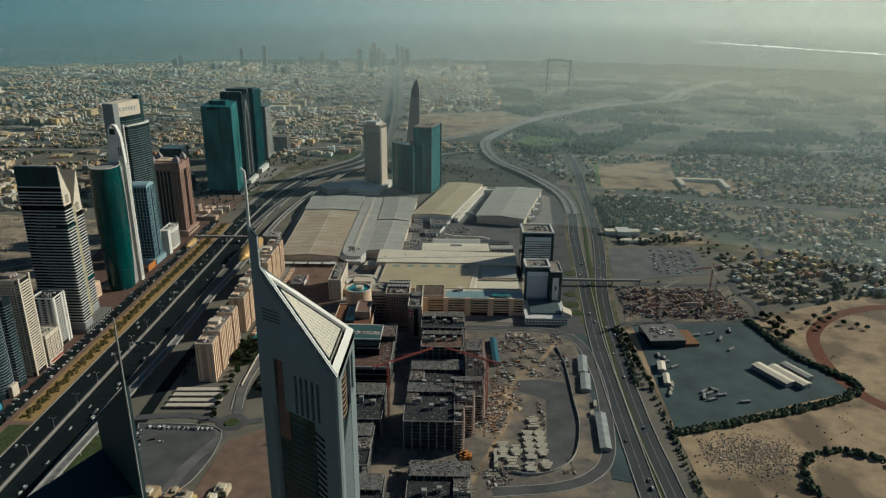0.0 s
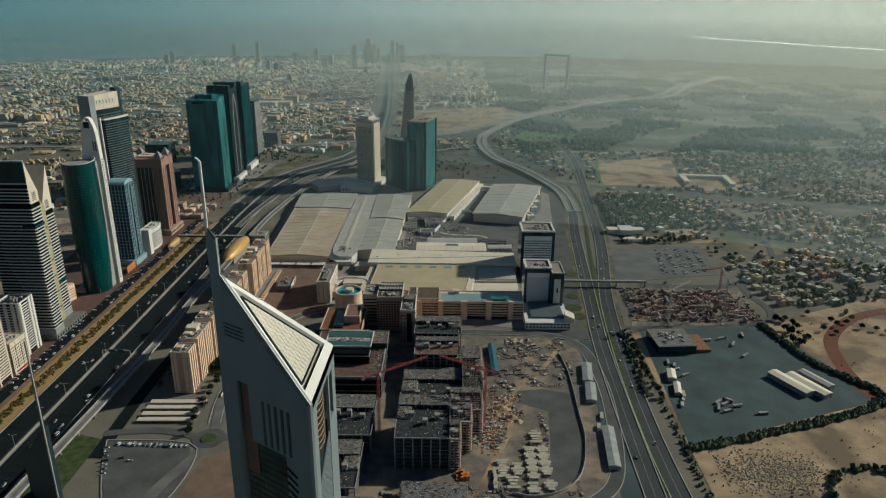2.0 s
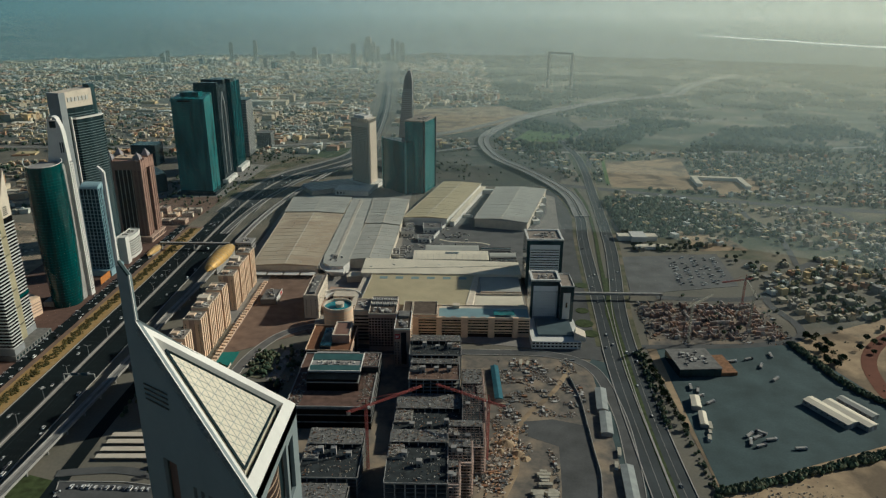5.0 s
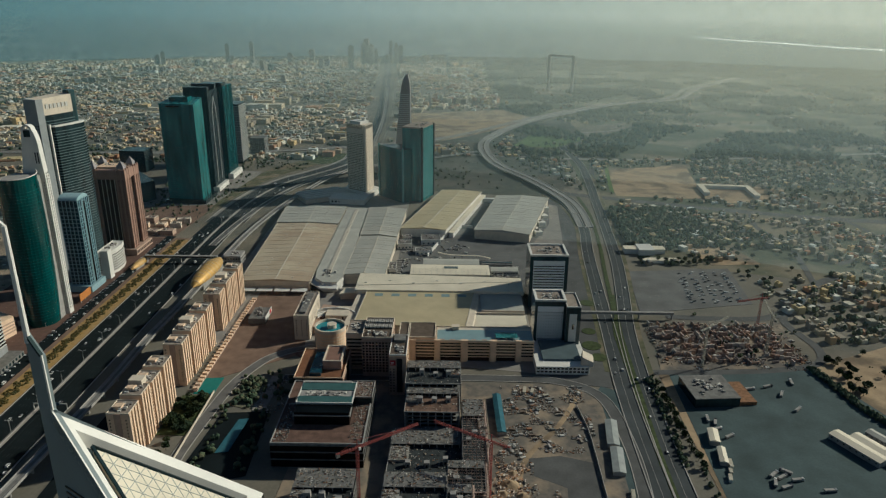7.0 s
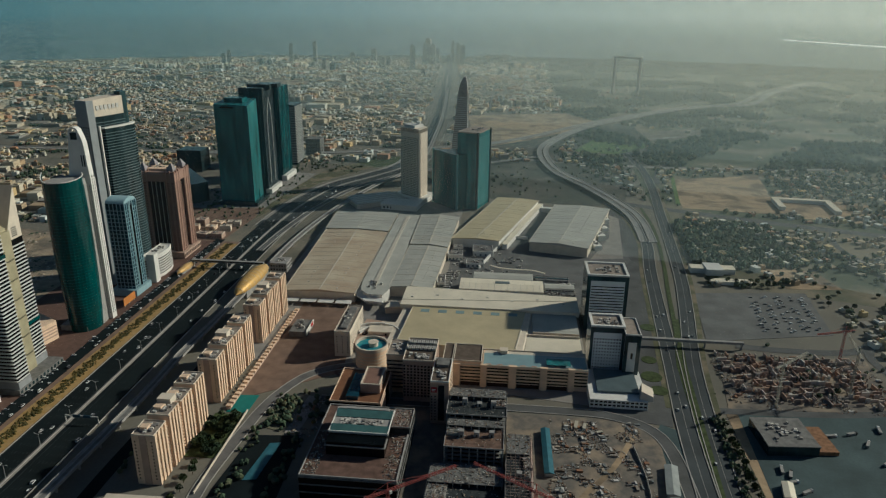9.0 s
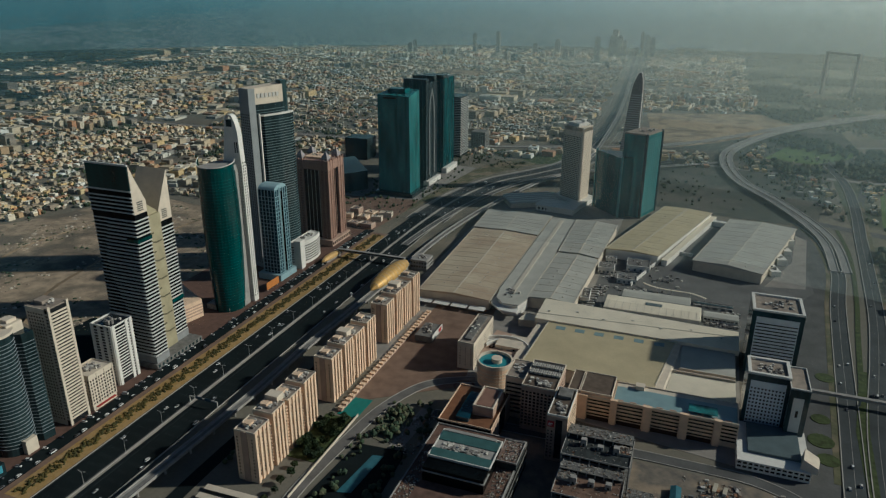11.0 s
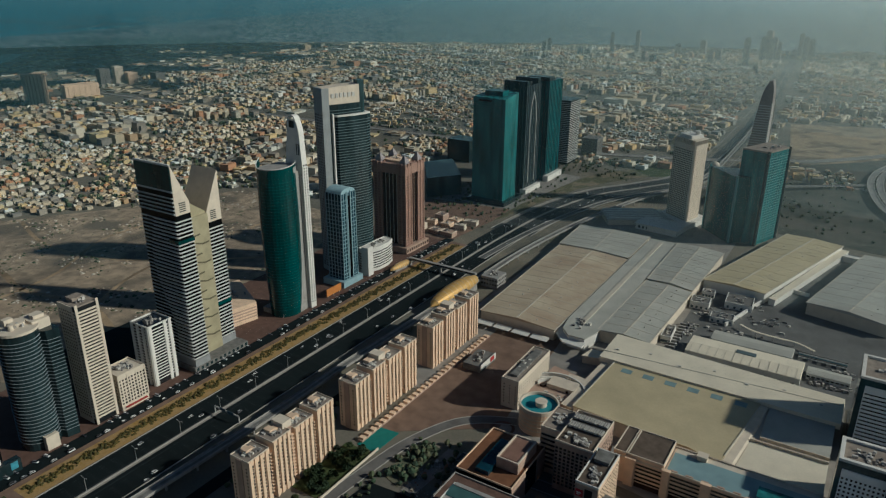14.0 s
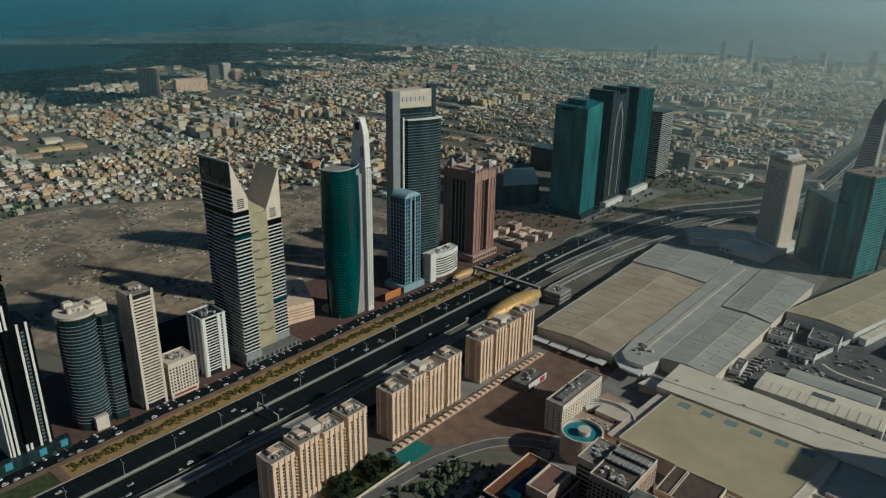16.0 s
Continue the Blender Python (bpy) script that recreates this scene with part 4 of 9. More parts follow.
for a, b, z0, z1 in ((0, 14, 0, None), (14, 46, 229, None), (46, 49, 0, None), (49, 58, 226, None), (49, 58, 0, 199), (58, 67, 0, None)):
    ta, tb = (top_fr(a), top_fr(b)) if z1 is None else (z1, z1)
    part("wall_panel", Form().hull([on_fr(a, z0, 0), on_fr(b, z0, 0), on_fr(b, z0, -1.6), on_fr(a, z0, -1.6)], [on_fr(a, ta, 0), on_fr(b, tb, 0), on_fr(b, tb, -1.6), on_fr(a, ta, -1.6)]), ALU, near, "sunlit aluminium wall")
back_wall = Form().hull([(*TR, 0), (*TA, 0), (TA[0] + 1.5, TA[1] + 0.3, 0), (TR[0] - 1.5, TR[1] - 2, 0)], [(*TR, ZR), (*TA, ZA), (TA[0] + 1.5, TA[1] + 0.3, ZA), (TR[0] - 1.5, TR[1] - 2, ZR)])
part("north_wall", back_wall, ALU, near)
# black sheet put in as the shade deep in the slots
part("slot_back", slab_af(Form(), 21, 45, 200, 232, -7.0, -6.2), BLACK_GLASS, near, "black panel painted for the shade in the slots")
part("recess_panel", slab_af(Form(), 5, 13.5, 180, 235.5, -3.2, -2.4), BROWN, near, "dark red-brown recessed stair wall")
for z in floors(70, 198, 4.4):
    part("slanting_vent", Form().beam(on_af(37.5, z + 3.4, 0.02), on_af(44.5, z, 0.02), 0.5, 1.3), BLACK_GLASS, near)
louvre = slab_af(Form(), 0, 14, 0, 0.55, 0.0, 0.35).data("louvre", DARK_GLASS)
for z in (259.5, 261.6, 263.7, 265.8):
    part("louvre", louvre, DARK_GLASS, near, "", (0, 0, z))
# the curved glass drum on the sunny side, with its rails, and slanting louvres under it
DRUM_RAIL = mat("bronze_rail", (0.42, 0.31, 0.21), 0.5, 0.1)
drum = [(17 - 9 + 8.6 * math.cos(radians(a)), -32 + 30 + 15.5 * math.sin(radians(a))) for a in range(-75, 76, 10)]
df = Form()
for (ax, ay), (bx, by) in zip(drum, drum[1:]):
    df.face((ax, ay, 197), (bx, by, 197), (bx, by, 229), (ax, ay, 229))
part("glass_drum", df, BROWN_DK, near, "curved bronze glass drum", smooth=True)
for z in floors(199, 229, 3.7):
    rail = Form()
    for (ax, ay), (bx, by) in zip(drum, drum[1:]):
        rail.beam((ax, ay, 0), (bx, by, 0), 0.4, 0.5)
    part("drum_rail", rail, DRUM_RAIL, near, "", (0, 0, z), kind="stuff")
slant = Form()
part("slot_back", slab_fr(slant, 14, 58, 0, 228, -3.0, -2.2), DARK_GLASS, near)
slat = Form().beam(on_fr(15, -3.0, -0.5), on_fr(45.5, 10.0, -0.5), 0.7, 1.5).data("slanting_slat", ALU)
for z in floors(40, 190, 3.6):
    part("slanting_slat", slat, ALU, near, "", (0, 0, z))


# the sloping roof: a frame of broad white edges round a sunken fritted glass roof
def roof_z(x, y):
    a, b, c = Vector((*TA, ZA)), Vector((*TF, ZF)), Vector((*TR, ZR))
    nrm = (b - a).cross(c - a)
    return a.z - (nrm.x * (x - a.x) + nrm.y * (y - a.y)) / nrm.z


outer, inner = tri, grown(tri, -3.4)
frame_form = Form()
for k in range(3):
    j = (k + 1) % 3
    ring4 = [outer[k], outer[j], inner[j], inner[k]]
    frame_form.hull([(x, y, roof_z(x, y) - 5.0) for x, y in ring4], [(x, y, roof_z(x, y) + 0.35) for x, y in ring4])
part("roof_frame", frame_form, WHITE, near, "broad cream-white roof edge")
glazing = grown(tri, -5.6)
part("gutter", Form().hull([(x, y, roof_z(x, y) - 6.5) for x, y in inner], [(x, y, roof_z(x, y) - 4.6) for x, y in inner]), DARK_GLASS, near, "dark sunken gutter")
part("roof_glass", Form().hull([(x, y, roof_z(x, y) - 4.6) for x, y in glazing], [(x, y, roof_z(x, y) - 1.0) for x, y in glazing]), SKYLIGHT, near, "white fritted sloping roof glass")
lat = Form()
ga, gf, gr = glazing
for k in range(1, 12):
    t = k / 12
    for (p, q, r) in ((ga, gf, gr), (gf, gr, ga), (gr, ga, gf)):
        a, b = lerp(p, q, t), lerp(p, r, t)
        lat.beam((*a, roof_z(*a) - 0.95), (*b, roof_z(*b) - 0.95), 0.22, 0.16)
part("lattice", lat, mat("lattice_bars", (0.40, 0.42, 0.38), 0.5, 0.05), near, "thin grey triangular glazing bars")
for k, (p, q) in enumerate(((ga, gf), (gf, gr), (gr, ga))):
    part("glazing_rail", Form().beam((*p, roof_z(*p) - 0.8), (*q, roof_z(*q) - 0.8), 0.8, 0.9), DARK_GLASS, near)
# spire: twin blades to a shoulder, then a tapering mast
ax, ay = TA
dx, dy = -0.835, 0.55
blade = [(ax, ay), (ax + 6.6 * dx, ay + 6.6 * dy), (ax + 6.6 * dx + 0.9, ay + 6.6 * dy + 1.4), (ax + 0.9, ay + 1.4)]
part("spire_blade", Form().hull([(x, y, 0) for x, y in blade], [(*blade[0], 309), (*blade[1], 314), (*blade[2], 314), (*blade[3], 309)]), ALU, near, "broad grey blade rising past the roof")
part("spire_edge", Form().beam((ax + 0.5, ay + 0.2, 288), (ax + 0.3, ay + 0.3, 309.4), 0.5, 0.5), WHITE, near)
part("spire_shoulder", Form().beam((ax + 0.3, ay + 0.3, 309.2), (ax + 5.2 * dx, ay + 5.2 * dy, 314.4), 0.9, 0.9), SHADED_ALU, near)
part("mast", Form().tube(ax + 5.0 * dx, ay + 5.0 * dy, 0.85, 312, 346, 8, 0.7), WHITE, near, "thin white mast")
part("mast_tip", Form().beam((ax + 5.0 * dx, ay + 5.0 * dy, 346), (ax + 5.0 * dx - 2.0, ay + 5.0 * dy + 0.6, 347.5), 0.7), WHITE, near)

second = thing("triangular_tower", -148, 98, "dark silver triangular office tower with a sloping edge and spire", "tower")
d2 = Vector((-0.69, 0.725))
n2 = Vector((-d2.y, d2.x)) * -1
wall2 = Form()
thick = Vector((0.6, 0.8)) * 2.0
base = [(0, 0), tuple(d2 * 58), tuple(d2 * 58 + thick), tuple(thick)]
wall2.hull([(x, y, 0) for x, y in base], [(*base[0], 268), (*base[1], 268 - 58 * 0.79), (*base[2], 268 - 58 * 0.79), (*base[3], 268)])
part("mask_wall", wall2, SHADED_ALU, second, "smooth aluminium wall with shade put into its dark colour")
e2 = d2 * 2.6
part("spire_blade", Form().hull([(0, 0, 262), (thick.x * 0.5, thick.y * 0.5, 262), (e2.x + thick.x * 0.5, e2.y + thick.y * 0.5, 262), (e2.x * 1.6, e2.y * 1.6, 262)], [(0, 0, 302), (0.3, 0.4, 302), (d2.x * 0.5 + 0.3, d2.y * 0.5 + 0.4, 302), (d2.x * 0.5, d2.y * 0.5, 302)]), SHADED_ALU, second)
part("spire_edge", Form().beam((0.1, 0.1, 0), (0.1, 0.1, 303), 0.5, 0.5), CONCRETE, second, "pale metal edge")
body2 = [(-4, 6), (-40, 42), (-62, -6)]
# body takes the same shade-darkened colour as the wall
part("core", Form().prism([body2[0], body2[1], body2[2]], 0, 205), SHADED_ALU, second, "dark green glass body")

# ---- towers west of the highway ----


def tower(name, label, poly, h, core_mat, band_mat, step=3.6, bh=1.1, out=0.7, z0=6.0, cat="tower", at=(0, 0), group="", top=0.0):
    """A high-rise with a glass core and a slab edge at every floor."""
    ob = thing(name, at[0], at[1], label, cat, group)
    p = [(x - at[0], y - at[1]) for x, y in poly]
    part("body", Form().prism(p, 0, h), core_mat, ob)
    if band_mat:
        bands(ob, p, floors(z0, h - top, step), bh, out, band_mat)
    return ob, p


# striped black tower with white uprights
t1, p1 = tower("black_striped_tower", "black glass tower with tall white uprights and a stepped crown", [(-531, 443), (-501, 443), (-501, 465), (-531, 465)], 168, BLACK_GLASS, DARK_GLASS, 3.8, 0.5, 0.15, at=(-516, 460))
for z, w in ((130, 5), (152, 4)):
    part("setback", Form().box(15, -w, 20, 15.2 + (z < 140) * 3.0, w, z), BLACK_GLASS, t1)
part("low_wing", Form().box(-15, 5, 0, 15, 18, 132), BLACK_GLASS, t1)
window_rows(t1, (15, 9.2), (15, 12.6), 1, floors(14, 128, 3.6), 2.4, 2.2, SLATE_DARK)
for y, hi in ((-16, 166), (-12.4, 166), (-5, 152), (-1.6, 152), (6.4, 132), (13.6, 132)):
    part("white_upright", Form().box(15, y, 8, 16.6, y + 1.9, hi), WHITE, t1)
piers(t1, (-15, -17.2), (15, -17.2), 6, 8, 165, 1.2, 0.9, WHITE, "white_upright")
part("crown", Form().box(-15, -17, 168, 4, 8, 176), BLACK_GLASS, t1)
part("podium", Form().box(13, -30, 0, 20, 30, 12), DARK_GLASS, t1, "dark glazed shop podium")
for y in (-22, 6, 24):
    part("lit_screen", Form().box(20, y - 3, 4, 20.3, y + 3, 11), mat("screen_blue", (0.10, 0.34, 0.44), 0.4, 0.2, 3), t1, "pale blue advertising screen")

# round tower with ringed balconies, and its bent slab
t2 = thing("round_tower", -522, 522, "blue-grey round tower ringed by balcony bands", "tower")
ringp = ring_of(0, 0, 17, 28)
part("body", Form().prism(ringp, 0, 118), DARK_GLASS, t2, smooth=False)
bands(t2, ringp, floors(8, 114, 3.5), 0.34, 0.6, SLATE_WALL)
part("crown_ring", Form().tube(0, 0, 17.9, 116.5, 119, 28), CREAM_LT, t2)
part("crown_drum", Form().tube(-4, 3, 7, 118, 122, 20).box(-12, -6, 118, -6, 2, 125).tube(4, -6, 2.2, 119, 124, 10), CREAM_LT, t2)
wing = [(-14, 8), (4, 10), (16, 16), (18, 27), (-14, 30)]
part("wing", Form().prism(wing, 0, 112), DARK_GLASS, t2)
bands(t2, wing, floors(8, 108, 3.5), 0.34, 0.4, SLATE_WALL)
part("penthouse", Form().box(-12, 10, 112, 8, 26, 121).box(-4, 14, 121, 4, 24, 124), CREAM_LT, t2, "cream rooftop block")
part("portal", Form().box(14, -6, 0, 21, 6, 14), CREAM_LT, t2, "cream entrance portal")
roof_kit(t2, ring_of(0, 0, 15, 12), 119, 14, 5)

# tall beige slab with balcony stripes
sl = rect(-515, 576, 27, 22)
t3, p3 = tower("beige_slab_tower", "tall beige slab tower with striped balconies", sl, 124, WINDOW, CREAM_LT, 3.4, 1.15, 0.5, at=(-515, 576), top=1)
part("corner_pier", Form().box(13.2, -11.6, 0, 14.4, -9, 127).box(13.2, 9, 0, 14.4, 11.6, 127), CREAM_LT, t3)
part("side_wall", Form().box(-13.6, -11.9, 0, 9, -11.0, 125), CREAM_LT, t3)
bands(t3, [(0, -10.9), (13.6, -10.9), (13.6, 10.9), (0, 10.9)], floors(6, 123, 3.4), 1.75, 0.62, CREAM_LT, "balcony_band")
window_rows(t3, (-12, -11.9), (8, -11.9), 6, floors(6, 122, 3.4), 1.4, 1.6)
part("roof", Form().box(-13, -11, 124, 13, 11, 125.2).box(-9, -6, 125.2, 2, 6, 129), ROOF_FLAT, t3)
roof_kit(t3, rect(0, 0, 22, 18), 125.2, 14, 6)

# low white block
t4, p4 = tower("white_apartment_block", "low white apartment block with a cluttered roof", rect(-513, 607, 26, 30), 39, CREAM_LT, None, at=(-513, 607))
window_rows(t4, (13, -15), (13, 15), 9, floors(7, 37, 3.6), 1.7, 2.0)
window_rows(t4, (-13, -15), (13, -15), 7, floors(7, 37, 3.6), 1.7, 2.0)
piers(t4, (13, -15), (13, 15), 4, 5, 39, 1.4, 0.5, CREAM_LT)
parapet(t4, p4, 39, 1.3, 0.6, CREAM_LT)
roof_kit(t4, rect(0, 0, 20, 24), 39, 34, 7, 3.0)
part("shop_awning", Form().box(13, -12, 3.6, 16, 12, 4.2), mat("red_awning", (0.35, 0.06, 0.05), 0.8), t4, "red shop awning")

# white mid-rise tower
t5, p5 = tower("white_tower", "white mid-rise tower with balconied corners", rect(-526, 654, 28, 28), 68, WINDOW, WHITE, 3.4, 1.1, 0.5, at=(-526, 654))
for a, b in ((13.6, -14), (13.6, 4), (13.6, 10)):
    part("pier", Form().box(a, b, 0, a + 1.4, b + 3.6, 70), WHITE, t5)
for a in (-14, -5, 4, 10.5):
    part("pier", Form().box(a, -15, 0, a + 3.6, -13.6, 70), WHITE, t5)
parapet(t5, grown(p5, 0.4), 68, 1.8, 0.6, WHITE)
roof_kit(t5, rect(0, 0, 20, 20), 68, 22, 8, 4.5)

# twin striped slabs with wedge tops and a golden strip between
t6 = thing("twin_slab_tower", -528, 700, "dark twin-slab tower with white floor stripes and wedge tops", "tower")
STRIPE = mat("white_stripe_panel", (0.56, 0.56, 0.53), 0.5, 0.05, 12, 1.5)
for name, y0, y1, x1, z0, z1 in (("south_slab", -17, 1, 28, 233, 192), ("north_slab", 33, 53, 12, 168, 212)):
    x0, low = -28, min(z0, z1) - 12
    poly = [(x0, y0), (x1, y0), (x1, y1), (x0, y1)]
    slab = part(name, Form().prism(poly, 0, low), BLACK_GLASS, t6, "dark glass slab with white floor lines")
    for z in floors(15, low - 1, 4.15):
        if y0 < 0:
            # the stripes step forward along a line that wavers up the south face
            u = -4 + 9 * math.sin(z / 26.0) - 0.05 * z
            ring = [(x0 - 0.3, y1), (x0 - 0.3, y0 - 0.35), (u, y0 - 0.35), (u + 3.5, y0 - 1.7), (x1 + 0.5, y0 - 1.7), (x1 + 1.0, y0 + 1.0), (x1 + 1.0, y1 + 0.2)]
        else:
            ring = [(x0, y0 - 0.4), (x1 + 1.0, y0 - 0.4), (x1 + 1.0, y1 + 0.3), (x0, y1 + 0.3)]
        part("floor_band", Form().prism(ring, z, z + 1.3), STRIPE, slab)
    part("plinth", Form().prism(grown(poly, 0.9), 3, 14), mat("grey_plinth", (0.30, 0.31, 0.31), 0.5, 0.1), t6)
    part("wedge_top", Form().hull([(x0, y0, low), (x1, y0, low), (x1, y1, low), (x0, y1, low)], [(x0, y0, z0), (x1, y0, z0), (x1, y1, z1), (x0, y1, z1)]), CREAM_LT, t6, "pale wedge-shaped crown")
    if y0 < 0:
        part("upper_glazing", Form().box(x0, y0 - 0.9, low, x1 - 0.3, y0 - 0.1, 205), BLACK_GLASS, t6, "dark glass floors under the crown")
        upper = Form().box(x0 - 0.3, y0 - 1.7, 0, x1 - 0.2, y0 - 0.2, 1.3).data("floor_band", STRIPE)
        for z in floors(low + 1.5, 206, 4.15):
            part("floor_band", upper, STRIPE, t6, "", (0, 0, z))
        part("crown_screen", Form().box(x0 + 0.6, y0 - 0.9, 205.5, x1 - 0.8, y0 - 0.1, z0 - 1.0), GREEN_GLASS, t6, "dark green glass crown screen")
        part("crown_frame", Form().box(x0, y0 - 1.2, z0 - 1.2, x1, y0 + 0.8, z0 + 0.5).box(x0, y0 - 1.3, 204.6, x1, y0 - 0.1, 206.2), STRIPE, t6, "pale frame of the crown screen")
    vent = Form().box(x1 - 0.1, 0, 0, x1 + 0.3, 8, 1.0).data("vent", DARK_GLASS)
    for z in range(5):
        part("vent", vent, DARK_GLASS, t6, "", (0, y0 + 5, low + 3 + 2.2 * z))
    mid = low * 0.83 if y0 < 0 else low * 0.36
    part("green_band", Form().prism([(x1 - 14, y0 - 1.9), (x1 + 1.3, y0 - 1.9), (x1 + 1.3, y1 + 0.4), (x1 - 14, y1 + 0.4)], mid, mid + 4), GREEN_GLASS, t6)
OCHRE = mat("ochre_panel", (0.40, 0.36, 0.23), 0.5, 0.12, 8)
OCHRE_DARK = mat("dark_ochre_joint", (0.13, 0.115, 0.07), 0.6, 0.1)
part("gold_strip", Form().box(-24, 1, 0, 14, 33, 168), OCHRE, t6, "ochre recessed strip between the slabs")
part("gold_valley", Form().hull([(-26, 1, 168), (13, 1, 168), (10, 33, 168), (-26, 33, 168)], [(-26, 1, 194), (16, 1, 192), (10, 33, 170), (-26, 33, 172)]), OCHRE, t6, "ochre sloping valley roof")
for k, z in enumerate(floors(26, 165, 11)):
    a, b = (3, 20) if k % 2 else (13, 31)
    part("strip_joint", Form().beam((14.2, a, z + 3), (14.2, (a + b) / 2, z), 0.6, 1.6).beam((14.2, (a + b) / 2, z), (14.2, b, z + 0.6), 0.6, 1.6), OCHRE_DARK, t6)
part("podium", Form().box(-30, -20, 0, 30, 56, 6), RAW, t6, "low dark podium")
window_rows(t6, (30, -20), (30, 56), 12, (1.5,), 3.2, 3.5, DARK_GLASS)

# green curved tower with a white fin
t8 = thing("green_fin_tower", -524, 856, "green glass curved tower with a tall white fin", "tower")
angles = list(range(-165, 56, 10))


def swell(v):
    """Width of the glass body at the share v of its height: drawn in at the foot, fullest above the middle."""
    return 0.84 + 0.16 * math.sin(min(1.0, v / 0.62) * math.pi / 2) - 0.04 * max(0.0, (v - 0.7) / 0.3)


def edge_height(a):
    """The curling top edge: a horn on the west, a dip, and a rise towards the fin."""
    t = (a + 165) / 220
    return 195 + 8 * (1 - min(1.0, t / 0.3)) ** 1.6 + 3 * max(0.0, (t - 0.6) / 0.4)


skin = Form()
rows = 26
for k in range(rows):
    for a, b in zip(angles, angles[1:]):
        quad = []
        for ang, v in ((a, k / rows), (b, k / rows), (b, (k + 1) / rows), (a, (k + 1) / rows)):
            quad.append((-1 + 22 * swell(v) * math.cos(radians(ang)), -6 + 26 * swell(v) * math.sin(radians(ang)), v * edge_height(ang)))
        skin.face(*quad)
part("body", skin, GREEN_GLASS, t8, "curved green glass body", smooth=True)
part("core", Form().prism([(-16, -20), (8, -24), (17, -6), (16, 14), (-16, 18)], 0, 186), CONCRETE, t8)
for z in floors(10, 184, 3.9):
    ring = [(-1 + (22 * swell(z / 195) + 0.12) * math.cos(radians(a)), -6 + (26 * swell(z / 195) + 0.12) * math.sin(radians(a))) for a in angles]
    part("floor_band", Form().prism(ring, z, z + 0.4), TEAL_GLASS, t8)
rim8 = Form()
for a, b in zip(angles, angles[1:]):
    p, q = ((-1 + 21.3 * math.cos(radians(k)), -6 + 25.1 * math.sin(radians(k)), edge_height(k)) for k in (a, b))
    rim8.beam(p, q, 0.9, 0.9)
part("top_rim", rim8, WHITE, t8)


def blade(z):
    """West and east edge of the white fin at height z."""
    k = max(0.0, (z - 186) / 61)
    return -8 + 9 * k ** 0.8, 20.5 - 3.0 * k - 3.5 * max(0.0, (k - 0.7) / 0.3) ** 2.0


part("fin_wall", Form().prism([(3, 17), (20.5, 17), (21, 26), (3, 26)], 0, 190), WHITE, t8, "white concrete fin")
tip = loft([[(blade(z)[0], 16.5, z), (blade(z)[1], 17, z), (blade(z)[1], 25.6, z), (blade(z)[0] + 1, 25, z)] for z in (186 + 61 * k / 20 for k in range(21))])
part("fin_tip", tip, WHITE, t8, "curved white fin top")
arc = [(7.5 + 6.6 * math.cos(math.pi * k / 12), 246.6 + 6.5 * math.sin(math.pi * k / 12)) for k in range(13)]
inner = [(7.5 + (x - 7.5) * 0.74, 246.6 + (z - 246.6) * 0.74) for x, z in arc]
hood = Form()
for ya, yb in ((16.7, 25.4),):
    m = len(arc)
    hood.v += [(x, ya, z) for x, z in arc] + [(x, ya, z) for x, z in inner] + [(x, yb, z) for x, z in arc] + [(x, yb, z) for x, z in inner]
    for k in range(m - 1):
        hood.f += [(k, m + k, m + k + 1, k + 1), (2 * m + k, 2 * m + k + 1, 3 * m + k + 1, 3 * m + k), (k, k + 1, 2 * m + k + 1, 2 * m + k), (m + k, 3 * m + k, 3 * m + k + 1, m + k + 1)]
part("fin_hood", hood, WHITE, t8, "rounded hood over an opening")
part("sail_opening", Form().box(3.4, 16.3, 238, 11.6, 16.6, 246.6), DARK_GLASS, t8, "dark opening under the hood")
for x in (12.5, 15.5):
    part("fin_slot", Form().box(x, 16.6, 205, x + 1.4, 17.4, 219), DARK_GLASS, t8)
window_rows(t8, (21.0, 17.6), (21.0, 25.4), 2, floors(8, 196, 3.9), 1.5, 1.9)
window_rows(t8, (8, 17), (20, 17), 3, floors(8, 186, 3.9), 1.4, 1.7)
part("rooftop", Form().prism([(-20, -14), (-10, -28), (6, -29), (18, -16), (19, 8), (8, 16), (-16, 16)], 186, 193), CONCRETE, t8)
part("podium", Form().box(-26, -24, 0, 10, 30, 7), CONCRETE, t8)

# low sandy block behind
t7, p7 = tower("sandy_office_block", "low sandy office block with striped floors", [(-625, 800), (-548, 776), (-540, 812), (-612, 850)], 24, CREAM, None, at=(-580, 812))
bands(t7, p7, floors(5, 22, 4.0), 1.6, 0.4, PINKISH)
roof_kit(t7, rect(0, 0, 40, 24), 24, 14, 9)

# pale blue gridded tower
t10 = thing("blue_grid_tower", -526, 967, "blue glass tower with a pale lattice grid and arched top", "tower")
g = rect(0, 0, 27, 30)
part("body", Form().prism(g, 0, 134), BLUE_GLASS, t10)
LATTICE_BLUE = mat("pale_blue_frame", (0.30, 0.43, 0.47), 0.6, 0.08, 6)
bands(t10, g, floors(6, 130, 5.6), 0.8, 0.35, LATTICE_BLUE)
for (p, q, k) in (((13.5, -15), (13.5, 15), 7), ((-13.5, -15), (13.5, -15), 6)):
    piers(t10, p, q, k, 0, 134, 0.9, 0.6, LATTICE_BLUE)
piers(t10, (13.9, -3.5), (13.9, 3.5), 2, 0, 136, 1.3, 1.0, LATTICE_BLUE, "arch_pier")
part("arch_panel", Form().box(13.6, -3, 4, 14.4, 3, 130), BLACK_GLASS, t10)
cap10 = []
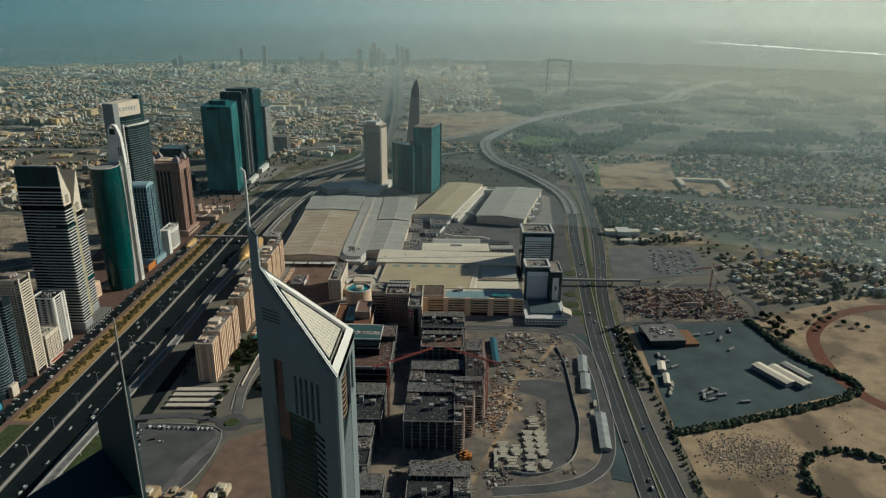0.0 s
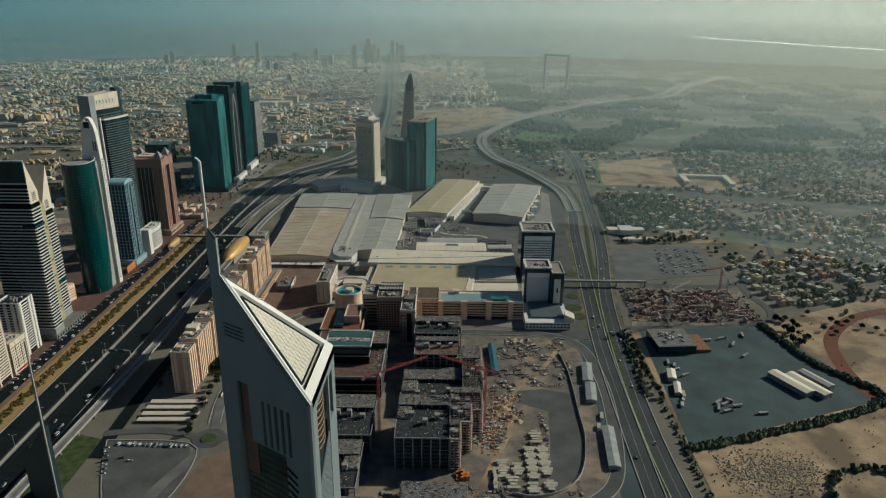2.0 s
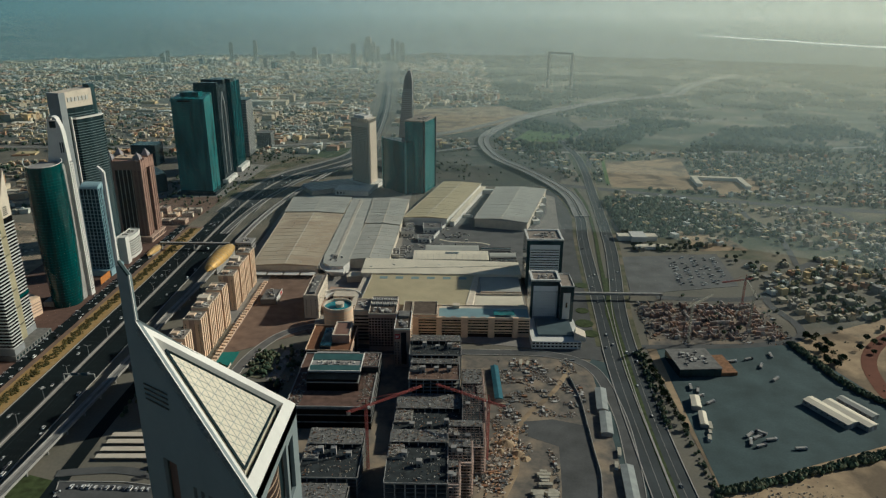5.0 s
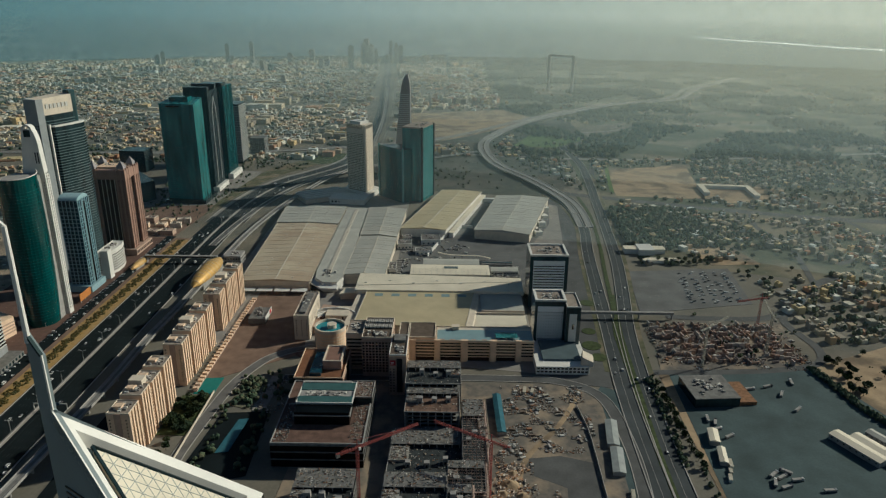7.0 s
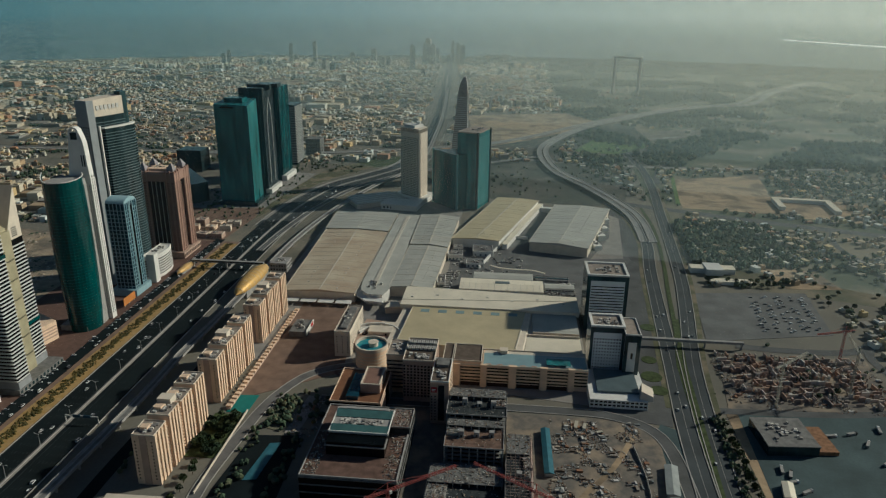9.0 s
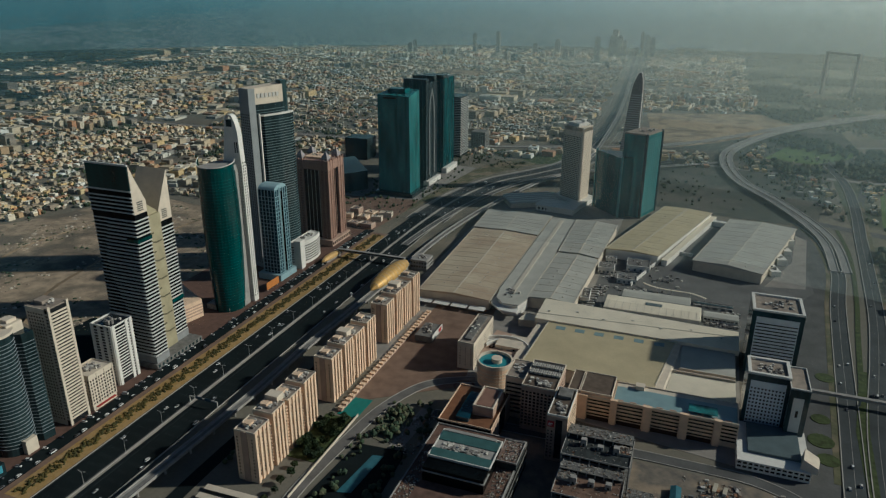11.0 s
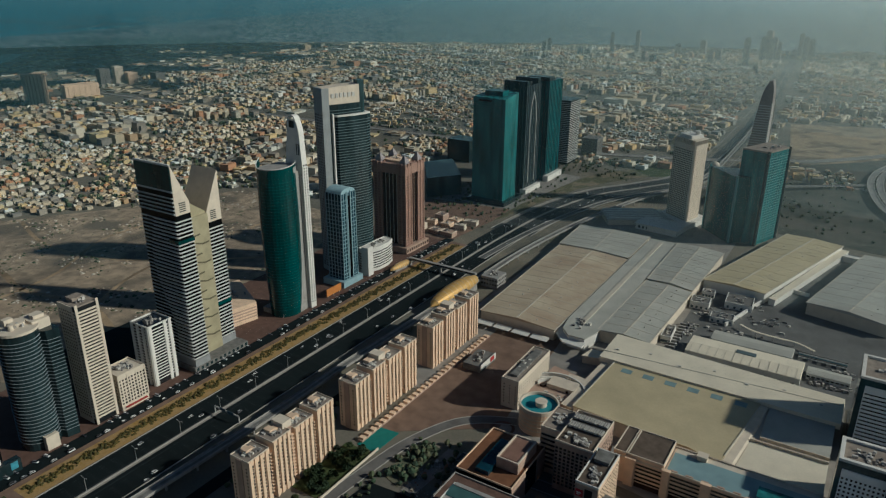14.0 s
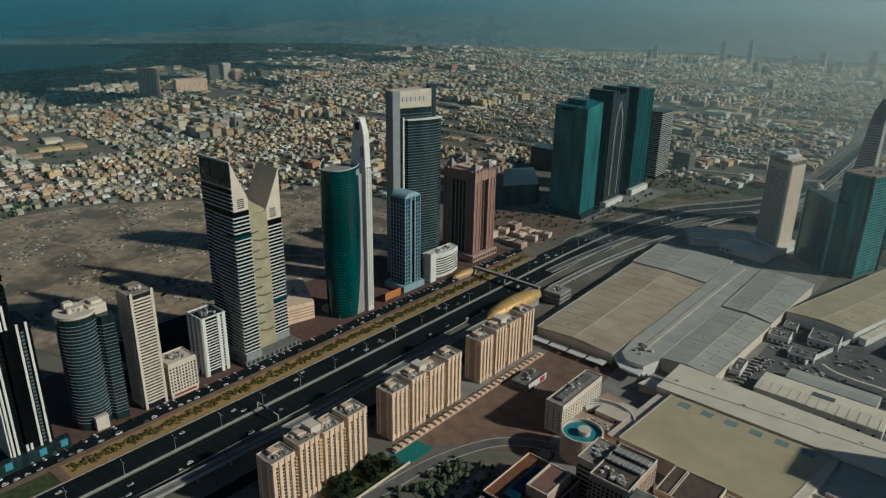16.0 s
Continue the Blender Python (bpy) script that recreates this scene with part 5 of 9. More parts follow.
for k in range(13):
    a = math.pi * k / 12
    cap10.append((15 * math.cos(a), 134 + 7 * math.sin(a)))
vault = Form().hull([(-13.5, y, z) for y, z in cap10], [(13.5, y, z) for y, z in cap10])
part("vaulted_roof", vault, LATTICE_BLUE, t10, "pale vaulted roof")
part("podium", Form().box(-20, -22, 0, 18, 20, 9), LATTICE_BLUE, t10)

# tall dark tower with a sign block
t9 = thing("dark_hotel_tower", -571.5, 1023, "tall dark glass hotel tower with a pale sign crown", "tower")
c9 = [(-8, -30), (6, -38), (18, -20), (27, 6), (30, 22), (6, 34)]
part("body", Form().prism(c9, 0, 245), DARK_GLASS, t9)
LINE_GLASS = mat("pale_glass_line", (0.13, 0.18, 0.19), 0.4, 0.1)
bands(t9, c9, floors(10, 242, 3.9), 0.8, 0.3, LINE_GLASS)
PIER_STONE = mat("grey_stone_pier", (0.30, 0.32, 0.32), 0.6, 0.08, 10)
part("sheer_wall", Form().hull([(-12, -35, 0), (9, -42, 0), (13, -32, 0), (-8, -25, 0)], [(-12, -35, 268), (9, -42, 268), (13, -32, 268), (-8, -25, 268)]), PIER_STONE, t9, "pale stone side wall with small windows")
window_rows(t9, (-12, -35), (9, -42), 5, floors(8, 236, 3.9), 2.0, 2.2, DARK_GLASS)
part("sign_block", Form().hull([(9, -41, 245), (29, 14, 245), (8, 26, 245), (-10, -30, 245)], [(9, -41, 268), (29, 14, 270), (8, 26, 270), (-10, -30, 268)]), CREAM_LT, t9, "pale sign block")
part("sign_tower", Form().hull([(28, 12, 200), (31, 22, 200), (20, 28, 200), (16, 18, 200)], [(28, 12, 275), (31, 22, 275), (20, 28, 275), (16, 18, 275)]), GREY_GLASS, t9)
for k in range(6):
    a, b = lerp((14.2, -29), (27.5, 8), (k + 0.1) / 6), lerp((14.2, -29), (27.5, 8), (k + 0.75) / 6)
    part("sign_bar", Form().hull([(a[0], a[1], 254), (b[0], b[1], 254), (b[0] - 2, b[1], 254), (a[0] - 2, a[1], 254)], [(a[0], a[1], 260), (b[0], b[1], 260), (b[0] - 2, b[1], 260), (a[0] - 2, a[1], 260)]), STEEL, t9, "grey sign mark")
bay = [(14, -26), (20, -24), (30, -2), (36, 20), (34, 30), (22, 32)]
part("glass_bay", Form().prism(bay, 14, 228), DARK_GLASS, t9, "bowed dark glass bay")
bands(t9, bay, floors(18, 226, 3.9), 0.8, 0.3, LINE_GLASS)
part("bay_edge", Form().hull([(13, -28.5, 12), (15.5, -28.5, 12), (15.5, -26, 12), (13, -26, 12)], [(13, -28.5, 232), (15.5, -28.5, 232), (15.5, -26, 232), (13, -26, 232)]), WHITE, t9, "white edge of the bay")
part("bay_cap", Form().prism(grown(bay, 0.6), 228, 230), WHITE, t9)

# brown stone tower: two legs joined by a bridge of floors
t12 = thing("brown_stone_tower", -545, 1132, "red-brown stone tower with corner turrets and dark glass bays", "tower")
part("body", Form().prism(rect(0, 0, 52, 42), 0, 138), BROWN_DK, t12, "dark recessed glass between stone legs")
STONE_PINK = mat("pink_stone_trim", (0.38, 0.24, 0.18), 0.7, 0.1, 8, 1.0)
for sx in (-1, 1):
    for sy in (-1, 1):
        xa, xb = sorted((sx * 30, sx * 16))
        ya, yb = sorted((sy * 25, sy * 9))
        leg = part("corner_leg", Form().box(xa, ya, 0, xb, yb, 140), BROWN, t12, "red-brown stone leg with balconies")
        ring = [(xa, ya), (xb, ya), (xb, yb), (xa, yb)]
        for z in floors(13, 138, 4.3):
            part("balcony_band", Form().prism(grown(ring, 0.5), z, z + 1.1), STONE_PINK, leg)
        for px, py in ((xa, ya), (xb, ya), (xb, yb), (xa, yb), ((xa + xb) / 2, ya), (xb, (ya + yb) / 2)):
            part("stone_rib", Form().prism(rect(px, py, 2.2, 2.2), 0, 143), STONE_PINK, leg)
part("lintel", Form().box(14, -25.5, 126, 30.6, 25.5, 139).box(-30, -25.6, 126, 14, -8, 139), STONE_PINK, t12)
for y in (-4, 4):
    part("bay_mullion", Form().box(26, y - 0.4, 12, 26.6, y + 0.4, 126), STONE_PINK, t12)
for x in (-10, -3, 4, 11):
    part("bay_mullion", Form().box(x - 0.4, -21.6, 12, x + 0.4, -21, 126), CREAM_LT, t12)
part("crown", Form().box(-30, -25, 139, 30, 25, 141), STONE_PINK, t12)
SLATE_ROOF = mat("grey_pyramid_roof", (0.33, 0.30, 0.30), 0.7, 0.1)
for x, y in ((23, -17), (23, 17), (-23, -17), (-23, 17)):
    part("turret", Form().box(x - 5, y - 5, 141, x + 5, y + 5, 145).hull([(x - 6, y - 6, 145), (x + 6, y - 6, 145), (x + 6, y + 6, 145), (x - 6, y + 6, 145)], [(x - 0.3, y - 0.3, 155), (x + 0.3, y - 0.3, 155), (x + 0.3, y + 0.3, 155), (x - 0.3, y + 0.3, 155)]), SLATE_ROOF, t12, "grey pyramid turret")
part("rooftop", Form().box(-18, -14, 140, 18, 14, 144), CREAM, t12)
roof_kit(t12, rect(0, 0, 40, 30), 144, 10, 12)
part("podium", Form().box(-34, -32, 0, 36, 30, 10), PINKISH, t12)
window_rows(t12, (36, -32), (36, 30), 10, (2.5,), 3.6, 5.0, BROWN_DK)

# curved pale office
t11 = thing("curved_office", -535, 1035, "low curved pale office with ribbon windows", "building")
cv = [(5, -28), (10, -30), (22, -22), (27, -6), (27, 14), (22, 32), (5, 34)]
part("body", Form().prism(cv, 0, 36), WHITE, t11)
bands(t11, cv, floors(5, 34, 3.9), 1.5, 0.15, WINDOW, "ribbon_window")
part("white_pylon", Form().box(18, -38, 0, 30, -26, 44), WHITE, t11)
parapet(t11, cv, 36, 1.2, 0.7, WHITE)
roof_kit(t11, rect(15, 2, 14, 44), 36, 14, 13)

# billboard, orange
bb1 = thing("billboard", -506, 921, "orange hoarding at the road side", "billboard", turn=0)
part("panel", Form().box(-0.4, -15, 2.5, 0.4, 15, 13), ORANGE, bb1)
for y in (-12, 0, 12):
    part("post", Form().box(-0.9, y - 0.3, 0, -0.4, y + 0.3, 12), STEEL, bb1)

# the teal glass towers beyond
t14 = thing("teal_glass_tower", -540, 1450, "teal glass tower with a sheer angled front", "tower")
q1 = [(-36, -30), (36, -36), (34, 22), (-28, 30)]
part("body", Form().hull([(x, y, 0) for x, y in q1], [(x * 0.98, y * 0.98, 206 + y * 0.12) for x, y in q1]), SEA_GLASS, t14)
bands(t14, q1, floors(8, 200, 4.2), 0.4, 0.12, GREEN_GLASS)
part("roof_box", Form().box(-20, -14, 200, 18, 12, 213), TEAL_GLASS, t14)
part("vent_slot", Form().box(-20, -37.0, 196, 6, -32, 199), BLACK_GLASS, t14)
part("podium", Form().box(-40, -44, 0, 44, 30, 8), DARK_GLASS, t14)
t14b = thing("dark_pointed_tower", -532, 1540, "dark glass tower with a pale pointed arch on its front", "tower")
q2 = rect(0, 0, 50, 62)
part("body", Form().prism(q2, 0, 216), DARK_GLASS, t14b)
piers(t14b, (25, -31), (25, 31), 9, 0, 216, 0.9, 0.8, SLATE_DARK, "mullion")
piers(t14b, (-25, -31), (25, -31), 8, 0, 216, 0.9, 0.8, GREY_GLASS, "mullion")
arch = Form()
prof = [(-14, 20), (-14, 150), (-10, 178), (0, 202), (10, 178), (14, 150), (14, 20)]
for (y0, z0), (y1, z1) in zip(prof, prof[1:]):
    arch.beam((26.2, y0, z0), (26.2, y1, z1), 1.6, 1.6)
part("arch_rib", arch, STEEL, t14b, "pale pointed arch rib")
part("crown", Form().box(-25, -31, 216, 25, -20, 224).box(-25, 18, 216, 25, 31, 226).box(-10, -18, 216, 12, 14, 221), DARK_GLASS, t14b)
roof_kit(t14b, rect(0, 0, 44, 50), 216, 18, 14, 5)
part("podium", Form().box(20, -34, 0, 33, 36, 10), WHITE, t14b, "white lit podium")
t14c = thing("teal_glass_tower", -536, 1660, "tall teal glass slab with vertical ribs", "tower")
q3 = rect(0, 0, 48, 70)
part("body", Form().prism(q3, 0, 212), TEAL_GLASS, t14c)
piers(t14c, (24, -35), (24, 35), 10, 0, 212, 1.2, 0.8, BLUE_GLASS, "mullion")
piers(t14c, (-24, -35), (24, -35), 6, 0, 212, 1.2, 0.8, BLUE_GLASS, "mullion")
part("crown", Form().box(-24, -35, 212, 24, -8, 220), DARK_GLASS, t14c)
roof_kit(t14c, rect(0, 0, 40, 56), 212, 16, 15, 5)
part("podium", Form().box(22, -38, 0, 34, 36, 12), WHITE, t14c, "white colonnaded podium")
t14d, q4 = tower("balcony_tower", "slim dark tower with white balcony lines", rect(-548, 1815, 44, 60), 150, DARK_GLASS, WHITE, 4.2, 0.9, 0.9, at=(-548, 1815))
t14e, q5 = tower("grey_office_block", "grey blocky office building", rect(-520, 1930, 40, 40), 42, RAW, None, at=(-520, 1930))
window_rows(t14e, (20, -20), (20, 20), 8, floors(5, 38, 4), 2.5, 2)
window_rows(t14e, (-20, -20), (20, -20), 8, floors(5, 38, 4), 2.5, 2)
t15, q6 = tower("dark_low_block", "dark low glass block", [(-735, 1490), (-655, 1380), (-612, 1440), (-700, 1550)], 40, GREY_GLASS, DARK_GLASS, 5, 0.5, 0.2, at=(-675, 1465))
t16, q7 = tower("dark_low_block", "dark grey office block", rect(-760, 1700, 60, 50), 52, DARK_GLASS, GREY_GLASS, 5, 0.5, 0.2, at=(-760, 1700))

# low villas by the road
rnd = random.Random(21)
for k in range(9):
    x, y = -560 + (k % 3) * 30 + rnd.uniform(-4, 4), 1215 + (k // 3) * 34 + rnd.uniform(-5, 5)
    hv = thing("shop_house", x, y, "low flat-roofed cream shop house", "house", "houses by the highway", rnd.choice((0, 12, -8)))
    w, d, h = rnd.uniform(16, 24), rnd.uniform(12, 20), rnd.uniform(6, 11)
    part("wall", Form().prism(rect(0, 0, w, d), 0, h), rnd.choice((CREAM, CREAM_LT, PINKISH)), hv)
    parapet(hv, rect(0, 0, w, d), h, 0.9, 0.4, CREAM_LT)
    window_rows(hv, (-w / 2, -d / 2), (w / 2, -d / 2), 5, (2.0,), 1.6, 1.8)
    roof_kit(hv, rect(0, 0, w * 0.7, d * 0.7), h, 5, k, 2.0)


# ---- east of the highway: flats, station, halls ----
SEG = 26.2


def flats(x, y, n, seed):
    """A row of joined cream apartment houses: plain strips, stacks of windows, dark balcony slots between houses."""
    ob = thing("apartment_row", x, y, "row of joined cream apartment houses with stacked windows", "apartment block", "apartment rows")
    win = Form().box(-0.3, -1.05, 0, 0.06, 1.05, 2.3).data("window", WINDOW)
    wide = Form().box(-0.3, -1.4, 0, 0.06, 1.4, 2.1).data("window", WINDOW)
    deck = Form().box(-3.2, -1.5, 0, 0.5, 1.5, 1.1).data("balcony", CREAM)
    for k in range(n):
        x0, x1 = (-10.0, 10.0) if k % 2 == 0 else (-9.0, 10.8)
        slot = 3.2 if k != 1 else 5.4
        y0, y1, h = k * SEG, (k + 1) * SEG - slot, 52 + (-2.0, 1.5, -0.5, 2.0)[k % 4]
        poly = [(x0, y0), (x1, y0), (x1, y1), (x0, y1)]
        house = part("house", Form().prism(poly, 0, h), CREAM, ob)
        zs = floors(5.5, h - 3, 3.4)
        span = y1 - y0
        for t in (0.0, 0.27, 0.52, 0.77):
            part("rib", Form().box(x1 - 0.2, y0 + span * t + 0.3, 0, x1 + 1.1, y0 + span * (t + 0.14), h + 0.4), CREAM, house)
        for t, me in ((0.205, win), (0.46, wide), (0.71, win), (0.965, win)):
            for z in zs:
                part("window", me, WINDOW, house, "", (x1, y0 + span * t, z))
        if k < n - 1:
            # recess wall coloured darker than the cream houses to paint its shade
            part("recess", Form().box(x0 + 2, y1, 0, x1 - 3.6, y1 + slot, h - 1.0), PINKISH, house, "recess between houses, darker pink put in for shade")
            for z in zs:
                part("balcony", deck, CREAM, house, "", (x1 - 1.0, y1 + slot / 2, z))
        if k == 1:
            part("stair_tower", Form().box(x0 + 1, y1 - 3, h - 1, x1 - 6, y1 + slot + 2, h + 5.5), CREAM_LT, house)
        if k == 0:
            window_rows(house, (x0, y0), (x1, y0), 4, zs, 1.2, 1.5)
            # south rib in pink, the end wall's shade put into its colour
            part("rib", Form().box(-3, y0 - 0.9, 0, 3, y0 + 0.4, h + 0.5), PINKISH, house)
        parapet(house, poly, h, 1.1, 0.5, CREAM_LT)
        part("roof", Form().box(x0 + 0.6, y0 + 0.6, h, x1 - 0.6, y1 - 0.6, h + 0.15), ROOF_FLAT, house)
        part("stair_head", Form().box(-6, y0 + 7, h, 1, y0 + 13, h + 3.6).box(-4, y0 + 13, h, 1, y0 + 16, h + 2.2), CREAM, house)
        roof_kit(house, [(x0 + 2, y0 + 2), (x1 - 2, y0 + 2), (x1 - 2, y1 - 2), (x0 + 2, y1 - 2)], h + 0.15, 22, seed * 10 + k, 1.6)
    return ob


flats(-292, 558, 4, 1)
flats(-293, 692, 4, 2)
flats(-295, 828, 4, 3)
terrace = thing("terrace", -270, 830, "long low terrace with railings beside the flats", "wall")
part("wall", Form().box(-1, -150, 0, 3, 100, 1.6), PINKISH, terrace)
for y in range(-148, 100, 8):
    part("pergola", Form().box(-2.5, y, 1.6, 3, y + 4.5, 3.4), CREAM, terrace)
wall_g = thing("garden_wall", -248.4, 640, "pale garden wall along the lane", "wall")
part("wall", Form().box(-0.4, -90, 0, 0.4, 40, 2.4), CREAM_LT, wall_g)

# canopies of the car park south of the flats
for k, y in enumerate((503, 514, 526, 537)):
    cp = thing("carport", -290, y, "long cream fabric carport", "carport", "carports", 1.5)
    part("canopy", Form().hull([(-30, -3, 2.5), (30, -3, 2.5), (30, 3, 2.9), (-30, 3, 2.9)], [(-30, -3, 2.75), (30, -3, 2.75), (30, 3, 3.15), (-30, 3, 3.15)]), CREAM_LT, cp)
    post = Form().box(-0.1, -0.1, 0, 0.1, 0.1, 2.7).data("post", STEEL)
    for x in range(-28, 30, 8):
        part("post", post, STEEL, cp, "", (x, 0, 0))

# station: golden shell on the viaduct, footbridge and far shell


def shell(name, x, y, turn, length, wide, high, z, label):
    ob = thing(name, x, y, label, "station", turn=turn, z=0)
    f, rings, n = Form(), [], 12
    for i in range(13):
        t = -1 + 2 * i / 12
        s = max(0.04, (1 - abs(t) ** 2.2) ** 0.6)
        rings.append([(t * length / 2, wide / 2 * s * math.cos(math.pi * k / n), z + high * s * math.sin(math.pi * k / n)) for k in range(n + 1)])
    for a, b in zip(rings, rings[1:]):
        for k in range(n):
            f.face(a[k], a[k + 1], b[k + 1], b[k])
    part("shell", f, GOLD, ob, "ribbed golden metal shell", smooth=True)
    for i in range(1, 12):
        rib = Form()
        for k in range(n):
            rib.beam(rings[i][k], rings[i][k + 1], 0.5, 0.4)
        part("rib", rib, SEAM, ob)
    part("base", Form().box(-length * 0.36, -wide * 0.33, 0, length * 0.36, wide * 0.33, z + 0.6), CONCRETE, ob)
    return ob


shell("station", -359, 1000, 88, 118, 26, 13, 11, "golden shell-roofed railway station over the viaduct")
shell("station_entrance", -484, 1050, 86, 52, 12, 6.5, 4, "small golden shell entrance beside the road")
fb = thing("footbridge", -424, 1069, "enclosed pale footbridge over the highway", "bridge")
part("tube", Form().box(-58, -2.6, 8.5, 58, 2.6, 12.2), CONCRETE, fb)
for s in (-1, 1):
    part("glazing", Form().box(-57, s * 2.65 - 0.1, 9.6, 57, s * 2.65 + 0.1, 11.4), WINDOW, fb)
for x in (-56, -2, 56):
    part("pillar", Form().box(x - 1, -1.6, 0, x + 1, 1.6, 8.5), CONCRETE, fb)
sb = thing("station_block", -338, 1072, "grey boxy station annex", "building")
part("wall", Form().box(-14, -14, 0, 12, 14, 16), CONCRETE, sb)
window_rows(sb, (12, -14), (12, 14), 6, (4, 10), 2.5, 3)
window_rows(sb, (-14, -14), (12, -14), 6, (4, 10), 2.5, 3)
roof_kit(sb, rect(0, 0, 20, 22), 16, 10, 31)
fb2 = thing("footbridge", 246, 880, "long pale footbridge over the avenue", "bridge")
part("tube", Form().box(-80, -2.2, 7.2, 60, 2.2, 10.4), CONCRETE, fb2)
for x in (-76, -20, 14, 58):
    part("pillar", Form().box(x - 0.8, -1.2, 0, x + 0.8, 1.2, 7.2), CONCRETE, fb2)


def hall(name, label, quad, h, ridge, wall_m, roof_m, seams=14, group="exhibition halls"):
    """A long shed: quad is near-left, near-right, far-right, far-left; the ridge runs away from the near side."""
    cx, cy = sum(p[0] for p in quad) / 4, sum(p[1] for p in quad) / 4
    ob = thing(name, cx, cy, label, "hall", group)
    a, b, c, d = [(x - cx, y - cy) for x, y in quad]
    part("wall", Form().prism([a, b, c, d], 0, h), wall_m, ob)
    m0, m1 = lerp(a, b, 0.5), lerp(d, c, 0.5)
    o = [grown([a, b, c, d], 1.2)[k] for k in range(4)]
    for lo0, lo1 in (((o[0]), (o[3])), ((o[1]), (o[2]))):
        r = Form().hull([(*lo0, h + 0.1), (*m0, h + 0.1), (*m1, h + 0.1), (*lo1, h + 0.1)] if lo0 is o[0] else [(*m0, h + 0.1), (*lo0, h + 0.1), (*lo1, h + 0.1), (*m1, h + 0.1)],
                        [(*lo0, h + 0.7), (*m0, h + ridge), (*m1, h + ridge), (*lo1, h + 0.7)] if lo0 is o[0] else [(*m0, h + ridge), (*lo0, h + 0.7), (*lo1, h + 0.7), (*m1, h + ridge)])
        part("roof", r, roof_m, ob)
    part("ridge_cap", Form().beam((*m0, h + ridge + 0.1), (*m1, h + ridge + 0.1), 1.6, 0.5), SEAM, ob)
    for k in range(1, seams):
        t = k / seams
        p, q, m = lerp(o[0], o[3], t), lerp(o[1], o[2], t), lerp(m0, m1, t)
        part("seam", Form().beam((*p, h + 0.8), (*m, h + ridge + 0.1), 0.5, 0.25).beam((*m, h + ridge + 0.1), (*q, h + 0.8), 0.5, 0.25), SEAM if k % 3 else roof_m, ob)
    vent = Form().box(-0.9, -0.7, -0.4, 0.9, 0.7, 1.0).data("roof_vent", KIT_STUFF)
    vr = random.Random(int(cx * 7 + cy))
    for k in range(2 * seams):
        t, s = (k // 2 + 0.5) / seams, (0.27, 0.73)[k % 2]
        if vr.random() < 0.75:
            p = lerp(lerp(a, b, s), lerp(d, c, s), t)
            part("roof_vent", vent, KIT_STUFF, ob, "", (p[0], p[1], h + 0.5 + ridge * 0.5))
    for e in ((o[0], o[3]), (o[1], o[2])):
        part("roof_edge", Form().beam((*e[0], h + 0.5), (*e[1], h + 0.5), 1.0, 1.2), SEAM, ob)
    return ob


hall("exhibition_hall", "tan metal-roofed exhibition hall with a low ridge", [(-298, 962), (-198, 962), (-198, 1232), (-308, 1236)], 14, 3.5, CREAM_LT, ROOF_TAN)
hall("exhibition_hall", "grey metal-roofed exhibition hall", [(-309, 1240), (-198, 1236), (-198, 1345), (-314, 1342)], 16, 2.5, CREAM_LT, ROOF_GREY, 6)
hall("exhibition_hall", "pale grey exhibition hall with a long ridge", [(-152, 990), (-92, 990), (-86, 1160), (-148, 1168)], 15, 3.0, CREAM_LT, ROOF_GREY, 8)
hall("exhibition_hall", "pale grey exhibition hall with a long ridge", [(-148, 1172), (-86, 1164), (-80, 1332), (-150, 1340)], 16.5, 3.0, CREAM_LT, ROOF_GREY, 8)
conc = thing("concourse", -172, 1150, "long pale flat-roofed concourse with a rounded end", "building")
cq = [(-22, -150), (-18, -178), (-6, -192), (14, -192), (20, -170), (20, 190), (-22, 190)]
part("wall", Form().prism(cq, 0, 15), WHITE, conc)
part("roof", Form().prism(grown(cq, 0.8), 15, 16), ROOF_GREY, conc)
part("curved_canopy", Form().prism([(-30, -150), (-24, -186), (-8, -204), (16, -206), (16, -192), (-6, -192), (-18, -178), (-22, -150)], 9, 11), WHITE, conc)
part("roof_light", Form().box(-6, -160, 16, 0, 180, 16.9), SEAM, conc)
roof_kit(conc, [(-14, -176), (10, -180), (12, -140), (-16, -140)], 16, 14, 33)
hall("exhibition_hall", "tan diagonal exhibition hall with white gutters", [(-82, 1216), (-2, 1210), (72, 1472), (-10, 1486)], 15, 3.0, WHITE, ROOF_BEIGE, 10)
hall("exhibition_hall", "pale grey exhibition hall with a wide low roof", [(50, 1208), (145, 1186), (209, 1426), (105, 1442)], 16, 4.0, CREAM_LT, ROOF_GREY, 10)
link = thing("link_corridor", 20, 1330, "white covered corridor between halls", "building")
part("wall", Form().prism([(-16, -118), (-8, -120), (62, 140), (52, 142)], 0, 9), WHITE, link)
part("roof", Form().prism(grown([(-16, -118), (-8, -120), (62, 140), (52, 142)], 0.6), 9, 9.7), ROOF_PALE, link)
lk2 = thing("link_corridor", 70, 1448, "white covered corridor between halls", "building")
part("wall", Form().prism(rect(0, 0, 60, 10, -6), 0, 9), WHITE, lk2)
for k, (x, y, w, d, a) in enumerate(((164, 1240, 14, 30, 15), (176, 1290, 14, 28, 15), (188, 1340, 12, 26, 15), (196, 1388, 12, 24, 15))):
    an = thing("hall_annex", x, y, "small white service annex of a hall", "building", "hall annexes", a)
    part("wall", Form().prism(rect(0, 0, w, d), 0, 8 + k % 2 * 2), WHITE, an)
    roof_kit(an, rect(0, 0, w * 0.8, d * 0.8), 8 + k % 2 * 2, 6, 40 + k)

